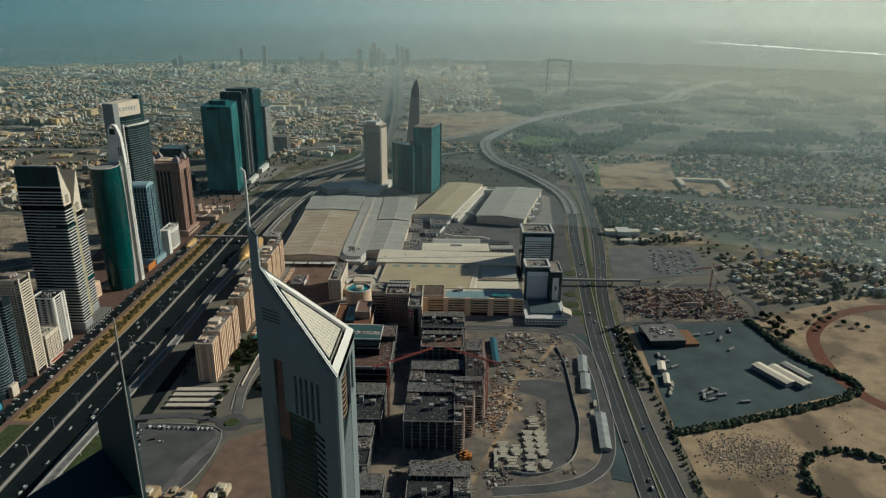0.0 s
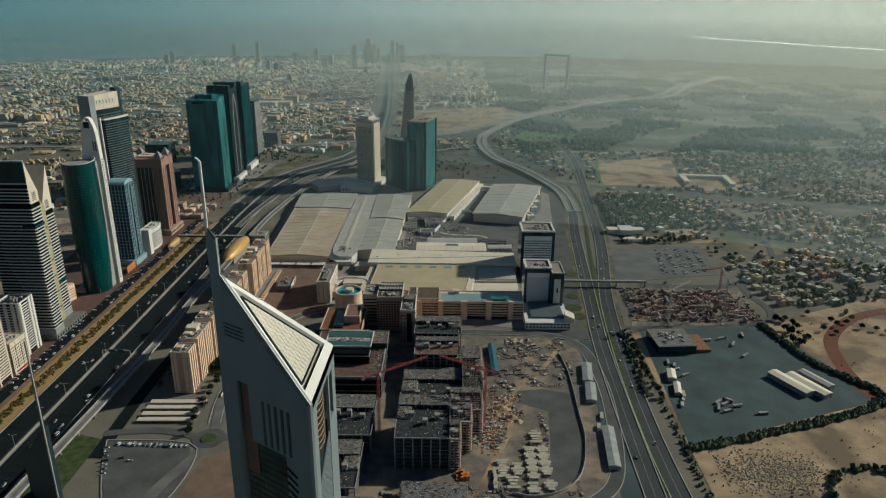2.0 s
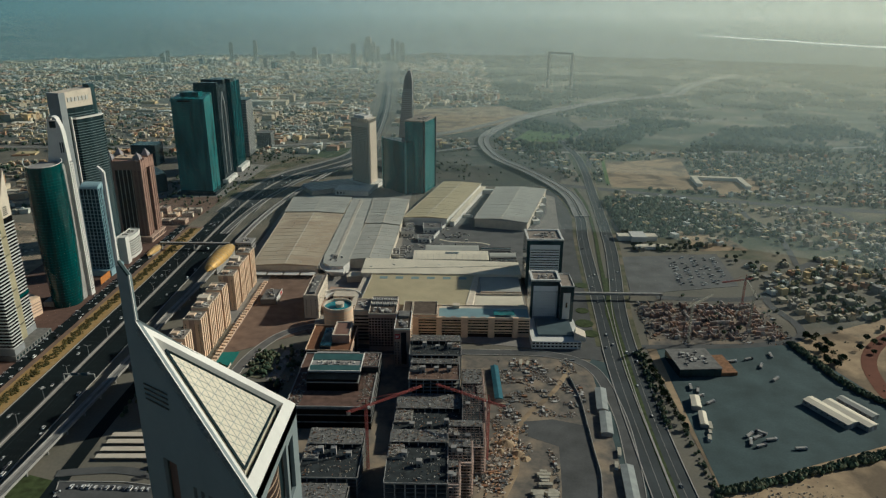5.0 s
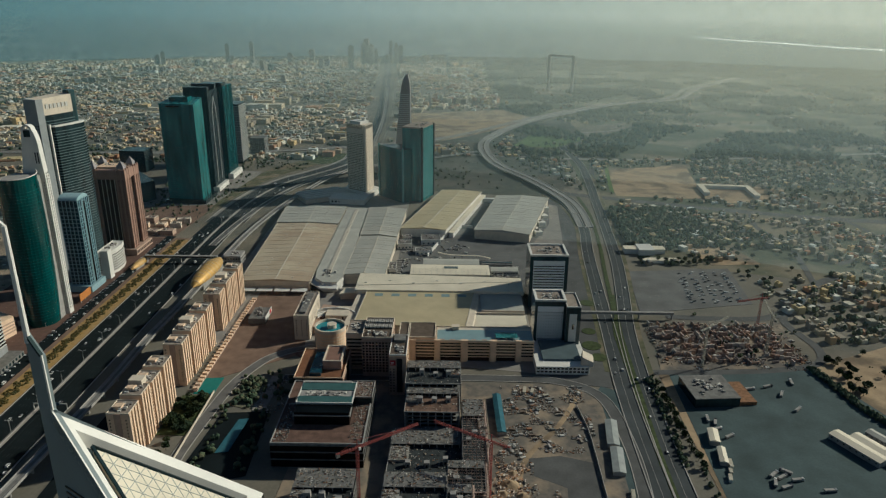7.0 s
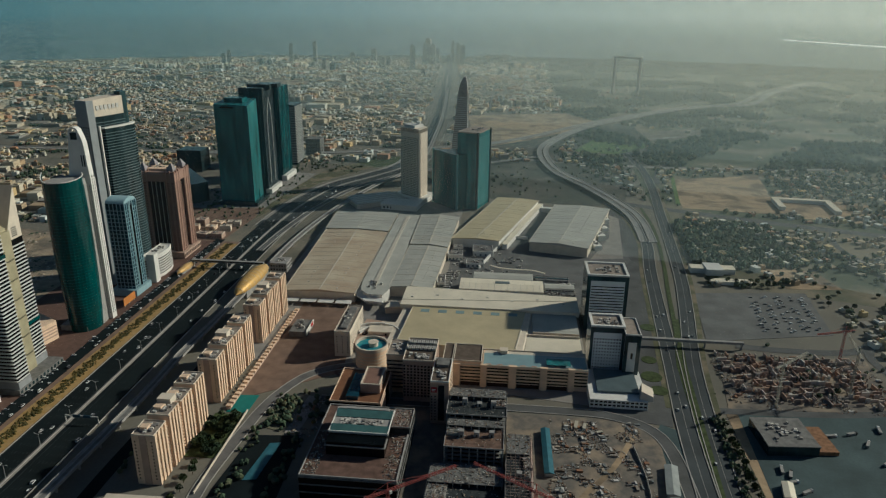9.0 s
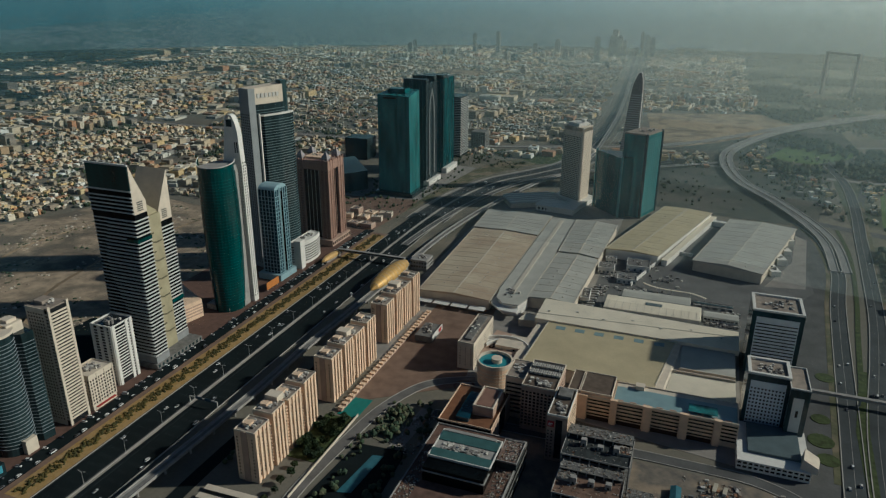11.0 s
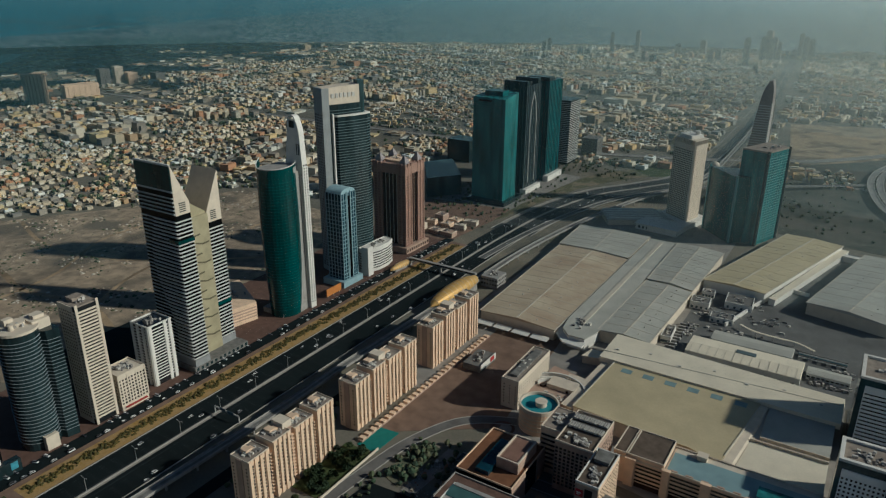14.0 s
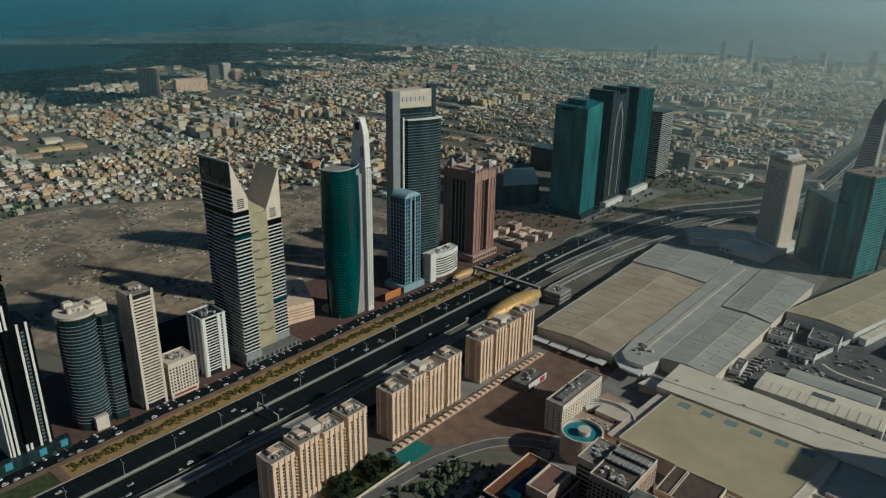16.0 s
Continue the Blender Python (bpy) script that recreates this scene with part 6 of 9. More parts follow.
PENT_ROOF = mat("brown_felt_roof", (0.135, 0.105, 0.08), 0.95, 0.2, 6)
big = thing("main_hall", -10, 880, "broad cream-roofed main exhibition hall", "hall", "exhibition halls")
tan = [(-105, -60), (8, -66), (16, -69), (35, -69), (36, -62), (49, 35), (49, 46), (-99, 46)]
part("wall", Form().prism(tan, 0, 16).box(49, -74, 0, 115, 44, 13), CREAM_LT, big)
part("roof", Form().prism(grown(tan, 0.8), 16, 17), ROOF_BEIGE, big, "khaki membrane roof")
part("upper_roof", Form().hull([(-117, 43, 13), (119, 42, 13), (120, 90, 13), (-117, 102, 13)], [(-117, 43, 19.2), (119, 42, 19.2), (119, 88, 21.5), (-116, 100, 21.5)]), ROOF_PALE, big, "bright raised roof strip")
part("ridge_line", Form().hull([(-116, 57, 19.7), (118, 74, 19.7), (118, 75.2, 19.7), (-116, 58.2, 19.7)], [(-116, 57, 20.3), (118, 74, 21.2), (118, 75.2, 21.2), (-116, 58.2, 20.3)]), SEAM, big)
part("side_roof", Form().prism([(-119, -58), (-105.9, -60), (-99.9, 44), (-113, 44)], 12, 13.2), CREAM_LT, big, "pale lower roof edge")
part("side_roof", Form().hull([(36, -69, 13), (46, -69, 13), (58, 42, 13), (50, 42, 13)], [(36.2, -68, 16.2), (44, -68, 15.4), (56.6, 42, 15.4), (50.2, 42, 16.2)]), CREAM_LT, big, "pale lower roof edge")
part("south_roof", Form().prism([(46, -74), (115, -74), (115, -22), (51, -22)], 13, 13.6), ROOF_PALE, big)
# greyer than the south roof: shade of the strip put into its colour
part("back_roof", Form().prism([(58, -14), (115, -14), (115, 42), (58, 42)], 13, 15.4), ROOF_GREY, big, "rear roof greyed in colour for shade")
part("parapet", Form().box(51, -22, 13, 115, -20.6, 16.2).box(58, -14.8, 13, 115, -14, 16.2), CREAM_LT, big)
part("gutter", Form().beam((-105.6, -60, 16.8), (-99.6, 44, 16.8), 1.0, 1.6), SEAM, big)
part("gutter", Form().beam((36.4, -62, 16.8), (49.6, 36, 16.8), 1.0, 1.6), SEAM, big)
skl = Form().box(-5.6, -4.4, 0, 5.6, 4.4, 0.12).data("roof_light", ROOF_PANEL)
for k in range(6):
    part("roof_light", skl, ROOF_PANEL, big, "bluish translucent roof light", (-82 + 23 * k, 31, 17))
hd = Form().box(-1.6, -1.0, 0, 1.6, 1.0, 1.2).data("roof_hatch", KIT_STUFF)
for k in range(7):
    part("roof_hatch", hd, KIT_STUFF, big, "", (-104 + 34 * k, 66 + (k % 2) * 9, 20.2))
pod = thing("convention_front", 26, 774, "cream convention building with pilasters and a terrace roof", "building")
part("wall", Form().box(-80, -16, 0, 79, 22, 25), CREAM, pod)
part("roof", Form().box(-79, -15, 25, -36, 21, 25.4), ROOF_FLAT, pod)
part("pool_deck", Form().box(-35, -15, 25, 78, 14, 25.4), TERRACE_BLUE, pod, "pale blue roof terrace")
part("back_roof", Form().box(-35, 14, 25, 78, 21, 25.3), CREAM_LT, pod)
part("roof_hut", Form().box(-17, 13, 25.3, -9, 20, 29.5).box(-17.5, 12.5, 29.5, -8.5, 20.5, 29.9), CREAM_LT, pod)
part("shade_canopy", Form().box(34, -12, 28.2, 60, 2, 28.6), SEA_GLASS, pod, "pale blue glass terrace canopy")
for x, y in ((34.6, -11.4), (47, -11.4), (59.4, -11.4), (34.6, 1.4), (47, 1.4), (59.4, 1.4)):
    part("canopy_post", Form().box(x - 0.25, y - 0.25, 25.4, x + 0.25, y + 0.25, 28.2), STEEL, pod)
parapet(pod, [(-80, -16), (79, -16), (79, 22), (-80, 22)], 25, 1.6, 0.8, CREAM_LT)
for x0, x1 in ((-68.5, -60.5), (-37.5, -31.5), (-6.5, 1.0), (27.5, 34.5), (58, 64)):
    part("pilaster", Form().box(x0, -18.6, 0, x1, -15.9, 27.2).box(x0 - 0.5, -19.0, 26.4, x1 + 0.5, -15.5, 27.6), CREAM, pod)
for z in (6.0, 10.0, 14.0, 18.0, 21.6):
    for x0, x1 in ((-60.5, -37.5), (-31.5, -6.5), (1.0, 27.5), (34.5, 58), (64, 79)):
        part("louvre_band", Form().box(x0 + 0.6, -16.5, z, x1 - 0.6, -15.9, z + 1.5), WINDOW, pod, "dark louvred band")
for x0, x1 in ((-60.5, -37.5), (-31.5, -6.5), (1.0, 27.5), (34.5, 58)):
    part("base_arcade", Form().box(x0 + 0.8, -16.6, 0.3, x1 - 0.8, -15.8, 4.6), BROWN_DK, pod)
for x0, x1 in ((-80, -69), (-68, -37)):
    part("penthouse", Form().box(x0, -15.6, 25, x1, 24, 29.0), CREAM, pod, "cream rooftop block")
    part("penthouse_roof", Form().box(x0 + 0.8, -14.8, 29.0, x1 - 0.8, 23.2, 29.3), PENT_ROOF, pod, "dark brown flat roof")
    parapet(pod, [(x0, -15.6), (x1, -15.6), (x1, 24), (x0, 24)], 29.0, 1.3, 0.7, CREAM_LT)
for k in range(9):
    x = -32 + 12.4 * k
    part("terrace_planter", Form().box(x, -13.6, 25.4, x + 6, -12.2, 26.3), PINKISH, pod)
rot = thing("round_pavilion", -140, 794, "round cream pavilion with a blue rooftop pool", "building")
part("wall", Form().tube(0, 0, 19, 0, 23, 36), CREAM, rot)
me = Form().tube(0, 0, 19.3, 0, 0.8, 36).data("cornice", CREAM_LT)
for z in (5, 9, 13, 17, 22.4):
    part("cornice", me, CREAM_LT, rot, "", (0, 0, z))
rim2 = Form()
for k in range(36):
    a, b = ring_of(0, 0, 19.3, 36)[k], ring_of(0, 0, 19.3, 36)[(k + 1) % 36]
    c, d = ring_of(0, 0, 17.6, 36)[k], ring_of(0, 0, 17.6, 36)[(k + 1) % 36]
    rim2.prism([a, b, d, c], 23, 26.5)
part("rim", rim2, CREAM_LT, rot)
part("pool", Form().tube(0, 0, 17.6, 23, 23.5, 36), POOL, rot, "blue pool")
part("island", Form().tube(2, 0, 5.5, 23.5, 28, 16).tube(2, 0, 6, 28, 28.6, 16), CREAM_LT, rot)
wb = thing("slab_hotel", -178, 844, "cream slab hotel with small square windows", "building")
part("wall", Form().box(-9.5, -38, 0, 9.5, 38, 32), CREAM_LT, wb)
window_rows(wb, (9.5, -38), (9.5, 38), 16, floors(5, 30, 3.4), 1.6, 1.6)
window_rows(wb, (-9.5, -38), (9.5, -38), 3, floors(5, 30, 3.4), 1.2, 1.4)
parapet(wb, rect(0, 0, 19, 76), 32, 1.2, 0.6, CREAM_LT)
part("roof", Form().box(-8.8, -37, 32, 8.8, 37, 32.2), ROOF_FLAT, wb)
part("plant_room", Form().box(-4, -30, 32.2, 4, 30, 34.4), RAW, wb)
roof_kit(wb, rect(0, 0, 14, 66), 32.2, 30, 36)
low = thing("restaurant_wing", -140, 862, "low cream wing with curved terraces", "building")
part("wall", Form().prism([(-28, -38), (20, -38), (25, 20), (-26, 30)], 0, 9), CREAM, low)
part("roof", Form().prism(grown([(-28, -38), (20, -38), (25, 20), (-26, 30)], 0.5), 9, 9.6), PINKISH, low, "red-brown terrace roof")
part("pavilion", Form().box(-16, -14, 9.6, 14, 4, 14).box(-4, 8, 9.6, 22, 18, 13), CREAM_LT, low)
for r0, h1 in ((34, 14.5), (30, 12.0)):
    part("curved_wall", Form().prism(ring_of(-6, -22, r0, 14, 20, 150, False) + ring_of(-6, -22, r0 - 1.6, 14, 150, 20, False), 9, h1), WHITE, low, "white curved terrace wall")
part("curved_bench", Form().prism(ring_of(-6, -22, 18, 10, 30, 160, False) + ring_of(-6, -22, 14, 10, 160, 30, False), 9.6, 12), BROWN_DK, low, "dark curved terrace shelter")
roof_kit(low, [(-20, -40), (24, -40), (24, -20), (-20, -20)], 9.6, 26, 41, 2.2)
part("curved_wall", Form().prism(ring_of(-4, -18, 24, 10, 60, 170, False) + ring_of(-4, -18, 22, 10, 170, 60, False), 0, 13), WHITE, low)
ent = thing("entrance_block", -137, 938, "small pale flat-roofed entrance block beside the hall", "building")
part("wall", Form().prism([(-12, -7), (11, -3), (13, 12), (-8, 11)], 0, 9), CREAM_LT, ent)
part("roof", Form().prism(grown([(-12, -7), (11, -3), (13, 12), (-8, 11)], 0.8), 9, 9.8), ROOF_PALE, ent)
ret = thing("retail_pavilion", -246, 866, "small dark shop pavilion with a white side panel", "building")
part("wall", Form().box(-11, -18, 0, 11, 18, 8), RAW, ret)
part("white_panel", Form().box(11, -17, 3, 11.6, 17, 10), WHITE, ret)
part("red_sign", Form().box(11.6, 4, 4, 11.9, 13, 9), mat("red_panel", (0.45, 0.05, 0.05), 0.6), ret)
roof_kit(ret, rect(0, 0, 18, 30), 8, 14, 37)
gate = thing("entrance_canopy", -248, 951, "row of white flat entrance canopies", "canopy")
for x in (-38, -13, 12, 37):
    part("canopy", Form().box(x - 11, -6, 5, x + 11, 6, 5.6), WHITE, gate)
    part("post", Form().box(x - 0.4, -0.4, 0, x + 0.4, 0.4, 5), STEEL, gate)
for k, (x0, y0, x1, y1, h, m) in enumerate(((-54, 1004, 66, 1046, 11, ROOF_PALE), (-36, 1052, 52, 1078, 9, ROOF_GREY), (70, 1030, 112, 1048, 7, ROOF_GREY))):
    sh = thing("service_shed", (x0 + x1) / 2, (y0 + y1) / 2, "long low white service shed", "shed", "service sheds")
    w, d = (x1 - x0) / 2, (y1 - y0) / 2
    part("wall", Form().box(-w, -d, 0, w, d, h), WHITE, sh)
    part("roof", Form().hull([(-w - 0.6, -d - 0.6, h), (w + 0.6, -d - 0.6, h), (w + 0.6, d + 0.6, h), (-w - 0.6, d + 0.6, h)], [(-w, -d, h + 0.6), (w, -d, h + 0.6), (w, 0, h + 2), (-w, 0, h + 2)]), m, sh)
    window_rows(sh, (-w, -d), (w, -d), 9, (3.0,), 3.5, 2.0)
    if k == 0:
        part("roof_well", Form().box(-9, 0, h + 1.2, 12, 8, h + 2.5), SLATE_DARK, sh, "dark sunken roof well")
        for q in range(13):
            x = -w + 2 * w * (q + 0.5) / 13
            part("roof_rib", Form().beam((x, -d, h + 0.8), (x, 0, h + 2.15), 0.4, 0.3), SEAM, sh)
    if k == 1:
        part("blue_side", Form().box(-w + 6, -d - 0.9, 0, w - 24, -d - 0.1, 6.5).box(w - 20, -d - 0.9, 0, w - 1, -d - 0.1, 6.5), BLUE_SHEET, sh, "blue sheet side wall")
for x, y, w, d, h, m in ((-72, 1158, 24, 22, 9, 7), (-28, 1188, 34, 34, 8, 8), (-38, 1128, 28, 18, 6, 9), (-84, 1046, 12, 34, 8, 10), (-70, 1198, 16, 14, 7, 11)):
    lb = thing("loading_block", x, y, "small white loading block with a dark plant roof", "building", "loading blocks", 4)
    part("wall", Form().prism(rect(0, 0, w, d), 0, h), WHITE, lb)
    part("roof", Form().prism(rect(0, 0, w - 1.6, d - 1.6), h, h + 0.2), RAW, lb)
    parapet(lb, rect(0, 0, w, d), h, 1.2, 0.7, WHITE)
    window_rows(lb, (-w / 2, -d / 2), (w / 2, -d / 2), 4, (1.0,), 2.8, 3.2, SLATE_DARK)
    roof_kit(lb, rect(0, 0, w * 0.7, d * 0.7), h + 0.2, 14, m, 1.6)
yw = thing("yard_wall", 0, 1190, "long white wall bending through the service yard", "wall")
part("wall", ribbon([(-31, -77, 0), (-9, 4, 0), (16, 84, 0), (48, 78, 0)], 2.2, 5.0, WHITE, "", "", "", 5.0, 0, False), WHITE, yw)
arc = thing("curved_canopy", 26, 1106, "thin pale curved canopy over the yard road", "canopy")
part("roof", ribbon(curve([(-40, 12, 0), (-24, 2, 0), (0, -2, 0), (26, -3, 0), (46, -14, 0)], 6), 3.0, 6.0, ROOF_PALE, "", "", "", 0.6, 0, False), ROOF_PALE, arc)
for x, y in ((-38, 10.8), (-20, 1.0), (0, -2), (24, -3), (44, -13)):
    part("post", Form().box(x - 0.4, y - 0.4, 0, x + 0.4, y + 0.4, 5.5), STEEL, arc)
rack = thing("pipe_rack", 82, 1080, "long rack of pipes and beams on low stands", "rack", "", -2)
for k in range(5):
    part("pipe", Form().beam((-25, -7 + 3.4 * k, 3.2), (25, -7 + 3.4 * k, 3.2), 0.9, 0.9), (STEEL, RAW, BLUE_SHEET)[k % 3], rack)
for k in range(6):
    part("stand", Form().box(-24.4 + 9.6 * k, -8, 0, -23.6 + 9.6 * k, 7.4, 2.8), RAW, rack)
yard = Form()
rnd = random.Random(44)
for _ in range(34):
    x, y = rnd.uniform(-76, 60), rnd.uniform(1085, 1200)
    if (x - 110) * 0.5 + (y - 1085) < 60 or x < -20:
        yard.turned(x, y, rnd.uniform(1.5, 6), rnd.uniform(1.2, 3), 0, rnd.uniform(1, 3), rnd.uniform(-20, 20))
for cx, cy, sx, sy, count in ((94, 1026, 20, 6, 40), (-66, 1080, 7, 18, 26), (-62, 1140, 6, 16, 18), (104, 1058, 12, 10, 24), (10, 1150, 16, 14, 20), (-20, 1098, 14, 4, 12)):
    for _ in range(count):
        yard.turned(cx + rnd.uniform(-sx, sx), cy + rnd.uniform(-sy, sy), rnd.uniform(1.5, 6), rnd.uniform(1.2, 2.6), 0, rnd.uniform(1, 3.2), rnd.choice((0, 15, 90)) + rnd.uniform(-6, 6))
tagged(new("yard_stores", yard.data("yard_stores", KIT_STUFF)), "stacked crates, coolers and containers in the service yard", "stores", kind="stuff")

# two dark office blocks with white window screens
SCREEN_WHITE = mat("white_enamel_screen", (0.86, 0.87, 0.86), 0.4, 0.04, 9)
for name, lab, x, y, w, d, h in (("framed_office", "dark glass office block with a white window screen", 141, 938, 52, 48, 75),
                                 ("framed_office", "dark glass office block with a white gridded screen", 128, 814, 38, 34, 60)):
    ob = thing(name, x, y, lab, "office block", "framed offices")
    part("body", Form().box(-w / 2, -d / 2, 0, w / 2, d / 2, h), GREY_GLASS, ob)
    scr = w * 0.41
    part("screen", Form().box(-scr, -d / 2 - 0.7, 8, scr, -d / 2 + 0.1, h - 6), SCREEN_WHITE, ob, "white window screen")
    rows = floors(10, h - 8, 3.9)
    if h > 70:
        me = Form().box(-scr + 0.8, -d / 2 - 0.85, 0, scr - 0.8, -d / 2 - 0.6, 1.25).data("window_strip", WINDOW)
        for z in rows:
            part("window_strip", me, WINDOW, ob, "", (0, 0, z))
    else:
        window_rows(ob, (-scr, -d / 2 - 0.7), (scr, -d / 2 - 0.7), 10, rows, 1.5, 1.9)
    part("roof", Form().box(-w / 2, -d / 2, h, w / 2, d / 2, h + 0.3), ROOF_FLAT, ob)
    parapet(ob, rect(0, 0, w, d), h, 2.4, 3.0, WHITE)
    roof_kit(ob, rect(0, 0, w * 0.75, d * 0.7), h + 0.3, 26, int(h), 2.6)
    window_rows(ob, (w / 2, -d / 2), (w / 2, d / 2), 8, rows, 2.5, 2.0, GREY_GLASS)
wg = thing("framed_office_wing", 154, 806, "dark office wing with a white slotted panel", "office block", "framed offices")
part("body", Form().box(-8.5, -22, 0, 8.5, 22, 58), GREY_GLASS, wg)
part("white_panel", Form().box(-5, -22.7, 14, 4, -21.9, 50), WHITE, wg)
part("slot", Form().box(-1.4, -22.9, 30, 0.8, -22.6, 37), WINDOW, wg)
part("roof", Form().box(-8.5, -22, 58, 8.5, 22, 58.4), ROOF_FLAT, wg)
parapet(wg, rect(0, 0, 17, 44), 58, 1.8, 0.8, WHITE)
pd = thing("office_podium", 134, 762, "white office podium with a dark terrace", "building")
part("wall", Form().box(-29, -34, 0, 31, 30, 10), WHITE, pd)
part("terrace", Form().box(-20, -20, 10, 24, 28, 12.5), SLATE_DARK, pd)
window_rows(pd, (-29, -34), (31, -34), 13, (2.5, 6.5), 3.2, 2.0)
part("entrance_prow", Form().hull([(22, -30, 10), (36, -34, 10), (40, -12, 10), (26, -8, 10)], [(24, -28, 19), (36, -32, 15), (38, -14, 15), (27, -10, 19)]), CREAM_LT, pd, "cream angular entrance canopy")
for k, (cx, cy, r) in enumerate(((182, 800, 12), (185, 770, 10), (186, 840, 9), (200, 930, 10))):
    ground_piece("planting_bed", Form().hull([(x, y, 0) for x, y in ring_of(cx, cy, r, 14)], [(x, y, 0.5) for x, y in ring_of(cx, cy, r, 14)]), LAWN, "curved planting bed with pale kerb", "garden")

# the pale slab tower with a crown, and the teal complex beside it
wtc = thing("white_slab_tower", -188, 1514, "pale concrete slab tower with gridded facades and roof masts", "tower")
WL, WM, WR = (-29.0, -2.0), (14.0, -32.0), (26.0, 6.0)
W4 = (-17.0, 36.0)
quadw = [WL, WM, WR, W4]
part("body", Form().prism(quadw, 0, 144), CREAM_LT, wtc)
window_rows(wtc, WL, WM, 13, floors(6, 138, 3.7), 2.5, 1.9)
window_rows(wtc, WM, WR, 11, floors(6, 138, 3.7), 0.8, 1.6, PINKISH)
part("corner_pier", Form().prism(rect(WM[0], WM[1], 3.4, 3.4, 30), 0, 150), CREAM_LT, wtc)
crownw = Form()
for p, q in ((WL, WM), (WM, WR), (WR, W4), (W4, WL)):
    for k in range(8):
        c = lerp(p, q, (k + 0.5) / 8)
        crownw.prism(rect(*c, 1.6, 1.6, 30), 144, 151)
part("crown_posts", crownw, CREAM_LT, wtc)
part("crown_slab", Form().prism(grown(quadw, 0.5), 151, 152.2), CREAM_LT, wtc)
part("plant_room", Form().prism(rect(-2, 2, 30, 26, -35), 152, 158), WHITE, wtc)
part("mast", Form().tube(-6, 4, 0.7, 158, 184, 8, 0.2), WHITE, wtc)
part("dish_frame", Form().tube(8, 2, 4, 158, 164, 12, 5), WHITE, wtc)
part("base", Form().prism(grown(quadw, 14), 0, 9), WHITE, wtc, "low white base building")
lowb = thing("exhibition_annex", -262, 1470, "low pale annex with striped skylights", "building")
part("wall", Form().prism(rect(0, 0, 110, 62, 32), 0, 9), CREAM_LT, lowb)
part("roof", Form().prism(rect(0, 0, 111, 63, 32), 9, 9.8), ROOF_GREY, lowb)
for k in range(5):
    part("skylight", Form().prism(rect(-20 + 13 * k * 0.53, 18 - 13 * k * 0.85 + 8, 96, 4, 32), 9.8, 10.8), WHITE, lowb)
dome = thing("white_pavilion", -205, 1440, "low white pavilion with curved roof edges", "building")
part("wall", Form().prism(rect(0, 0, 74, 44, -8), 0, 10), WHITE, dome)
part("roof", Form().prism(rect(0, 0, 78, 48, -8), 10, 11.5), WHITE, dome)
window_rows(dome, (-37, -17), (36, -27), 10, (2.5,), 3.5, 4.5, DARK_GLASS)

gc = thing("teal_slab_tower", -100, 1480, "dark grey-green office slab with ribbed floors", "tower")
gl = [(-46, 10), (8, -48), (40, -20), (0, 18)]
part("body", Form().prism(gl, 0, 112), TEAL_GLASS, gc)
bands(gc, gl, floors(6, 108, 3.9), 0.7, 0.2, GREEN_GLASS)
for ex, ey in ((-46, 10), (8, -48)):
    part("edge_rib", Form().prism(rect(ex, ey, 3, 3, 40), 0, 115), TEAL_SPANDREL, gc)
gd = thing("teal_glass_block", -42, 1488, "teal glass block with a white gridded side", "tower")
gq = [(-52, -34), (-11, -46), (11, 15), (-26, 32)]
part("body", Form().prism(gq, 0, 154), SEA_GLASS, gd)
piers(gd, (-11, -46), (11, 15), 9, 6, 152, 0.8, 0.6, TEAL_SPANDREL, "rib")
bands(gd, [(-10, -45), (10.6, 14), (-4, 18), (-22, -40)], floors(8, 150, 4.4), 0.7, 0.7, TEAL_SPANDREL)
part("corner_frame", Form().prism(rect(-11, -46, 4, 4, 70), 0, 157).prism(rect(11, 15, 4, 4, 70), 0, 157), DARK_GLASS, gd)
part("roof", Form().prism(grown(gq, 0.4), 154, 156.5), ROOF_FLAT, gd)
roof_kit(gd, [(-34, -24), (-12, -34), (4, 8), (-18, 18)], 156.5, 12, 52, 3.5)
gt = thing("tapering_tower", -112, 1690, "dusky brown-grey slender tower with a rounded sail-shaped top", "tower")
DUSK = mat("dusky_glass", (0.30, 0.265, 0.25), 0.35, 0.12, 12, 3)


def taper(z):
    """The outline at height z: the east edge stays upright, the west edge leans in and curls over at the top."""
    k = z / 238
    cap = max(0.0, (k - 0.84) / 0.16) ** 2.2
    lean = 24 * k + 8 * cap
    return [(-20 + lean, -22 + 9 * k), (22 - 5 * cap, -24 + 9 * k), (22 - 5 * cap, 20 - 9 * k), (-18 + lean, 22 - 9 * k)]


body = loft([[(x, y, 238 * k / 24) for x, y in taper(238 * k / 24)] for k in range(25)])
part("body", body, DUSK, gt)
for z in floors(8, 200, 4.6):
    part("floor_band", Form().prism(grown(taper(z), 0.35), z, z + 1.5), STEEL, gt)
for y in (-24.4, 22.4):
    part("edge_rib", Form().box(21.4, y - 0.6, 0, 23.2, y + 0.6, 200), STEEL, gt)
st2 = thing("far_station", -222, 1935, "small cream domed station hall", "station")
part("dome", Form().tube(0, 0, 12, 8, 14, 16, 10).tube(0, 0, 10, 14, 19, 16, 4), CREAM_LT, st2)
part("base", Form().box(-10, -10, 0, 10, 10, 8), CONCRETE, st2)
fr = thing("frame_monument", 512, 3336, "huge hollow picture-frame monument seen through haze", "monument", turn=-44)
part("pillar", Form().box(-72, -6, 0, -61, 6, 168), CONCRETE, fr)
part("pillar", Form().box(61, -6, 0, 72, 6, 168), CONCRETE, fr)
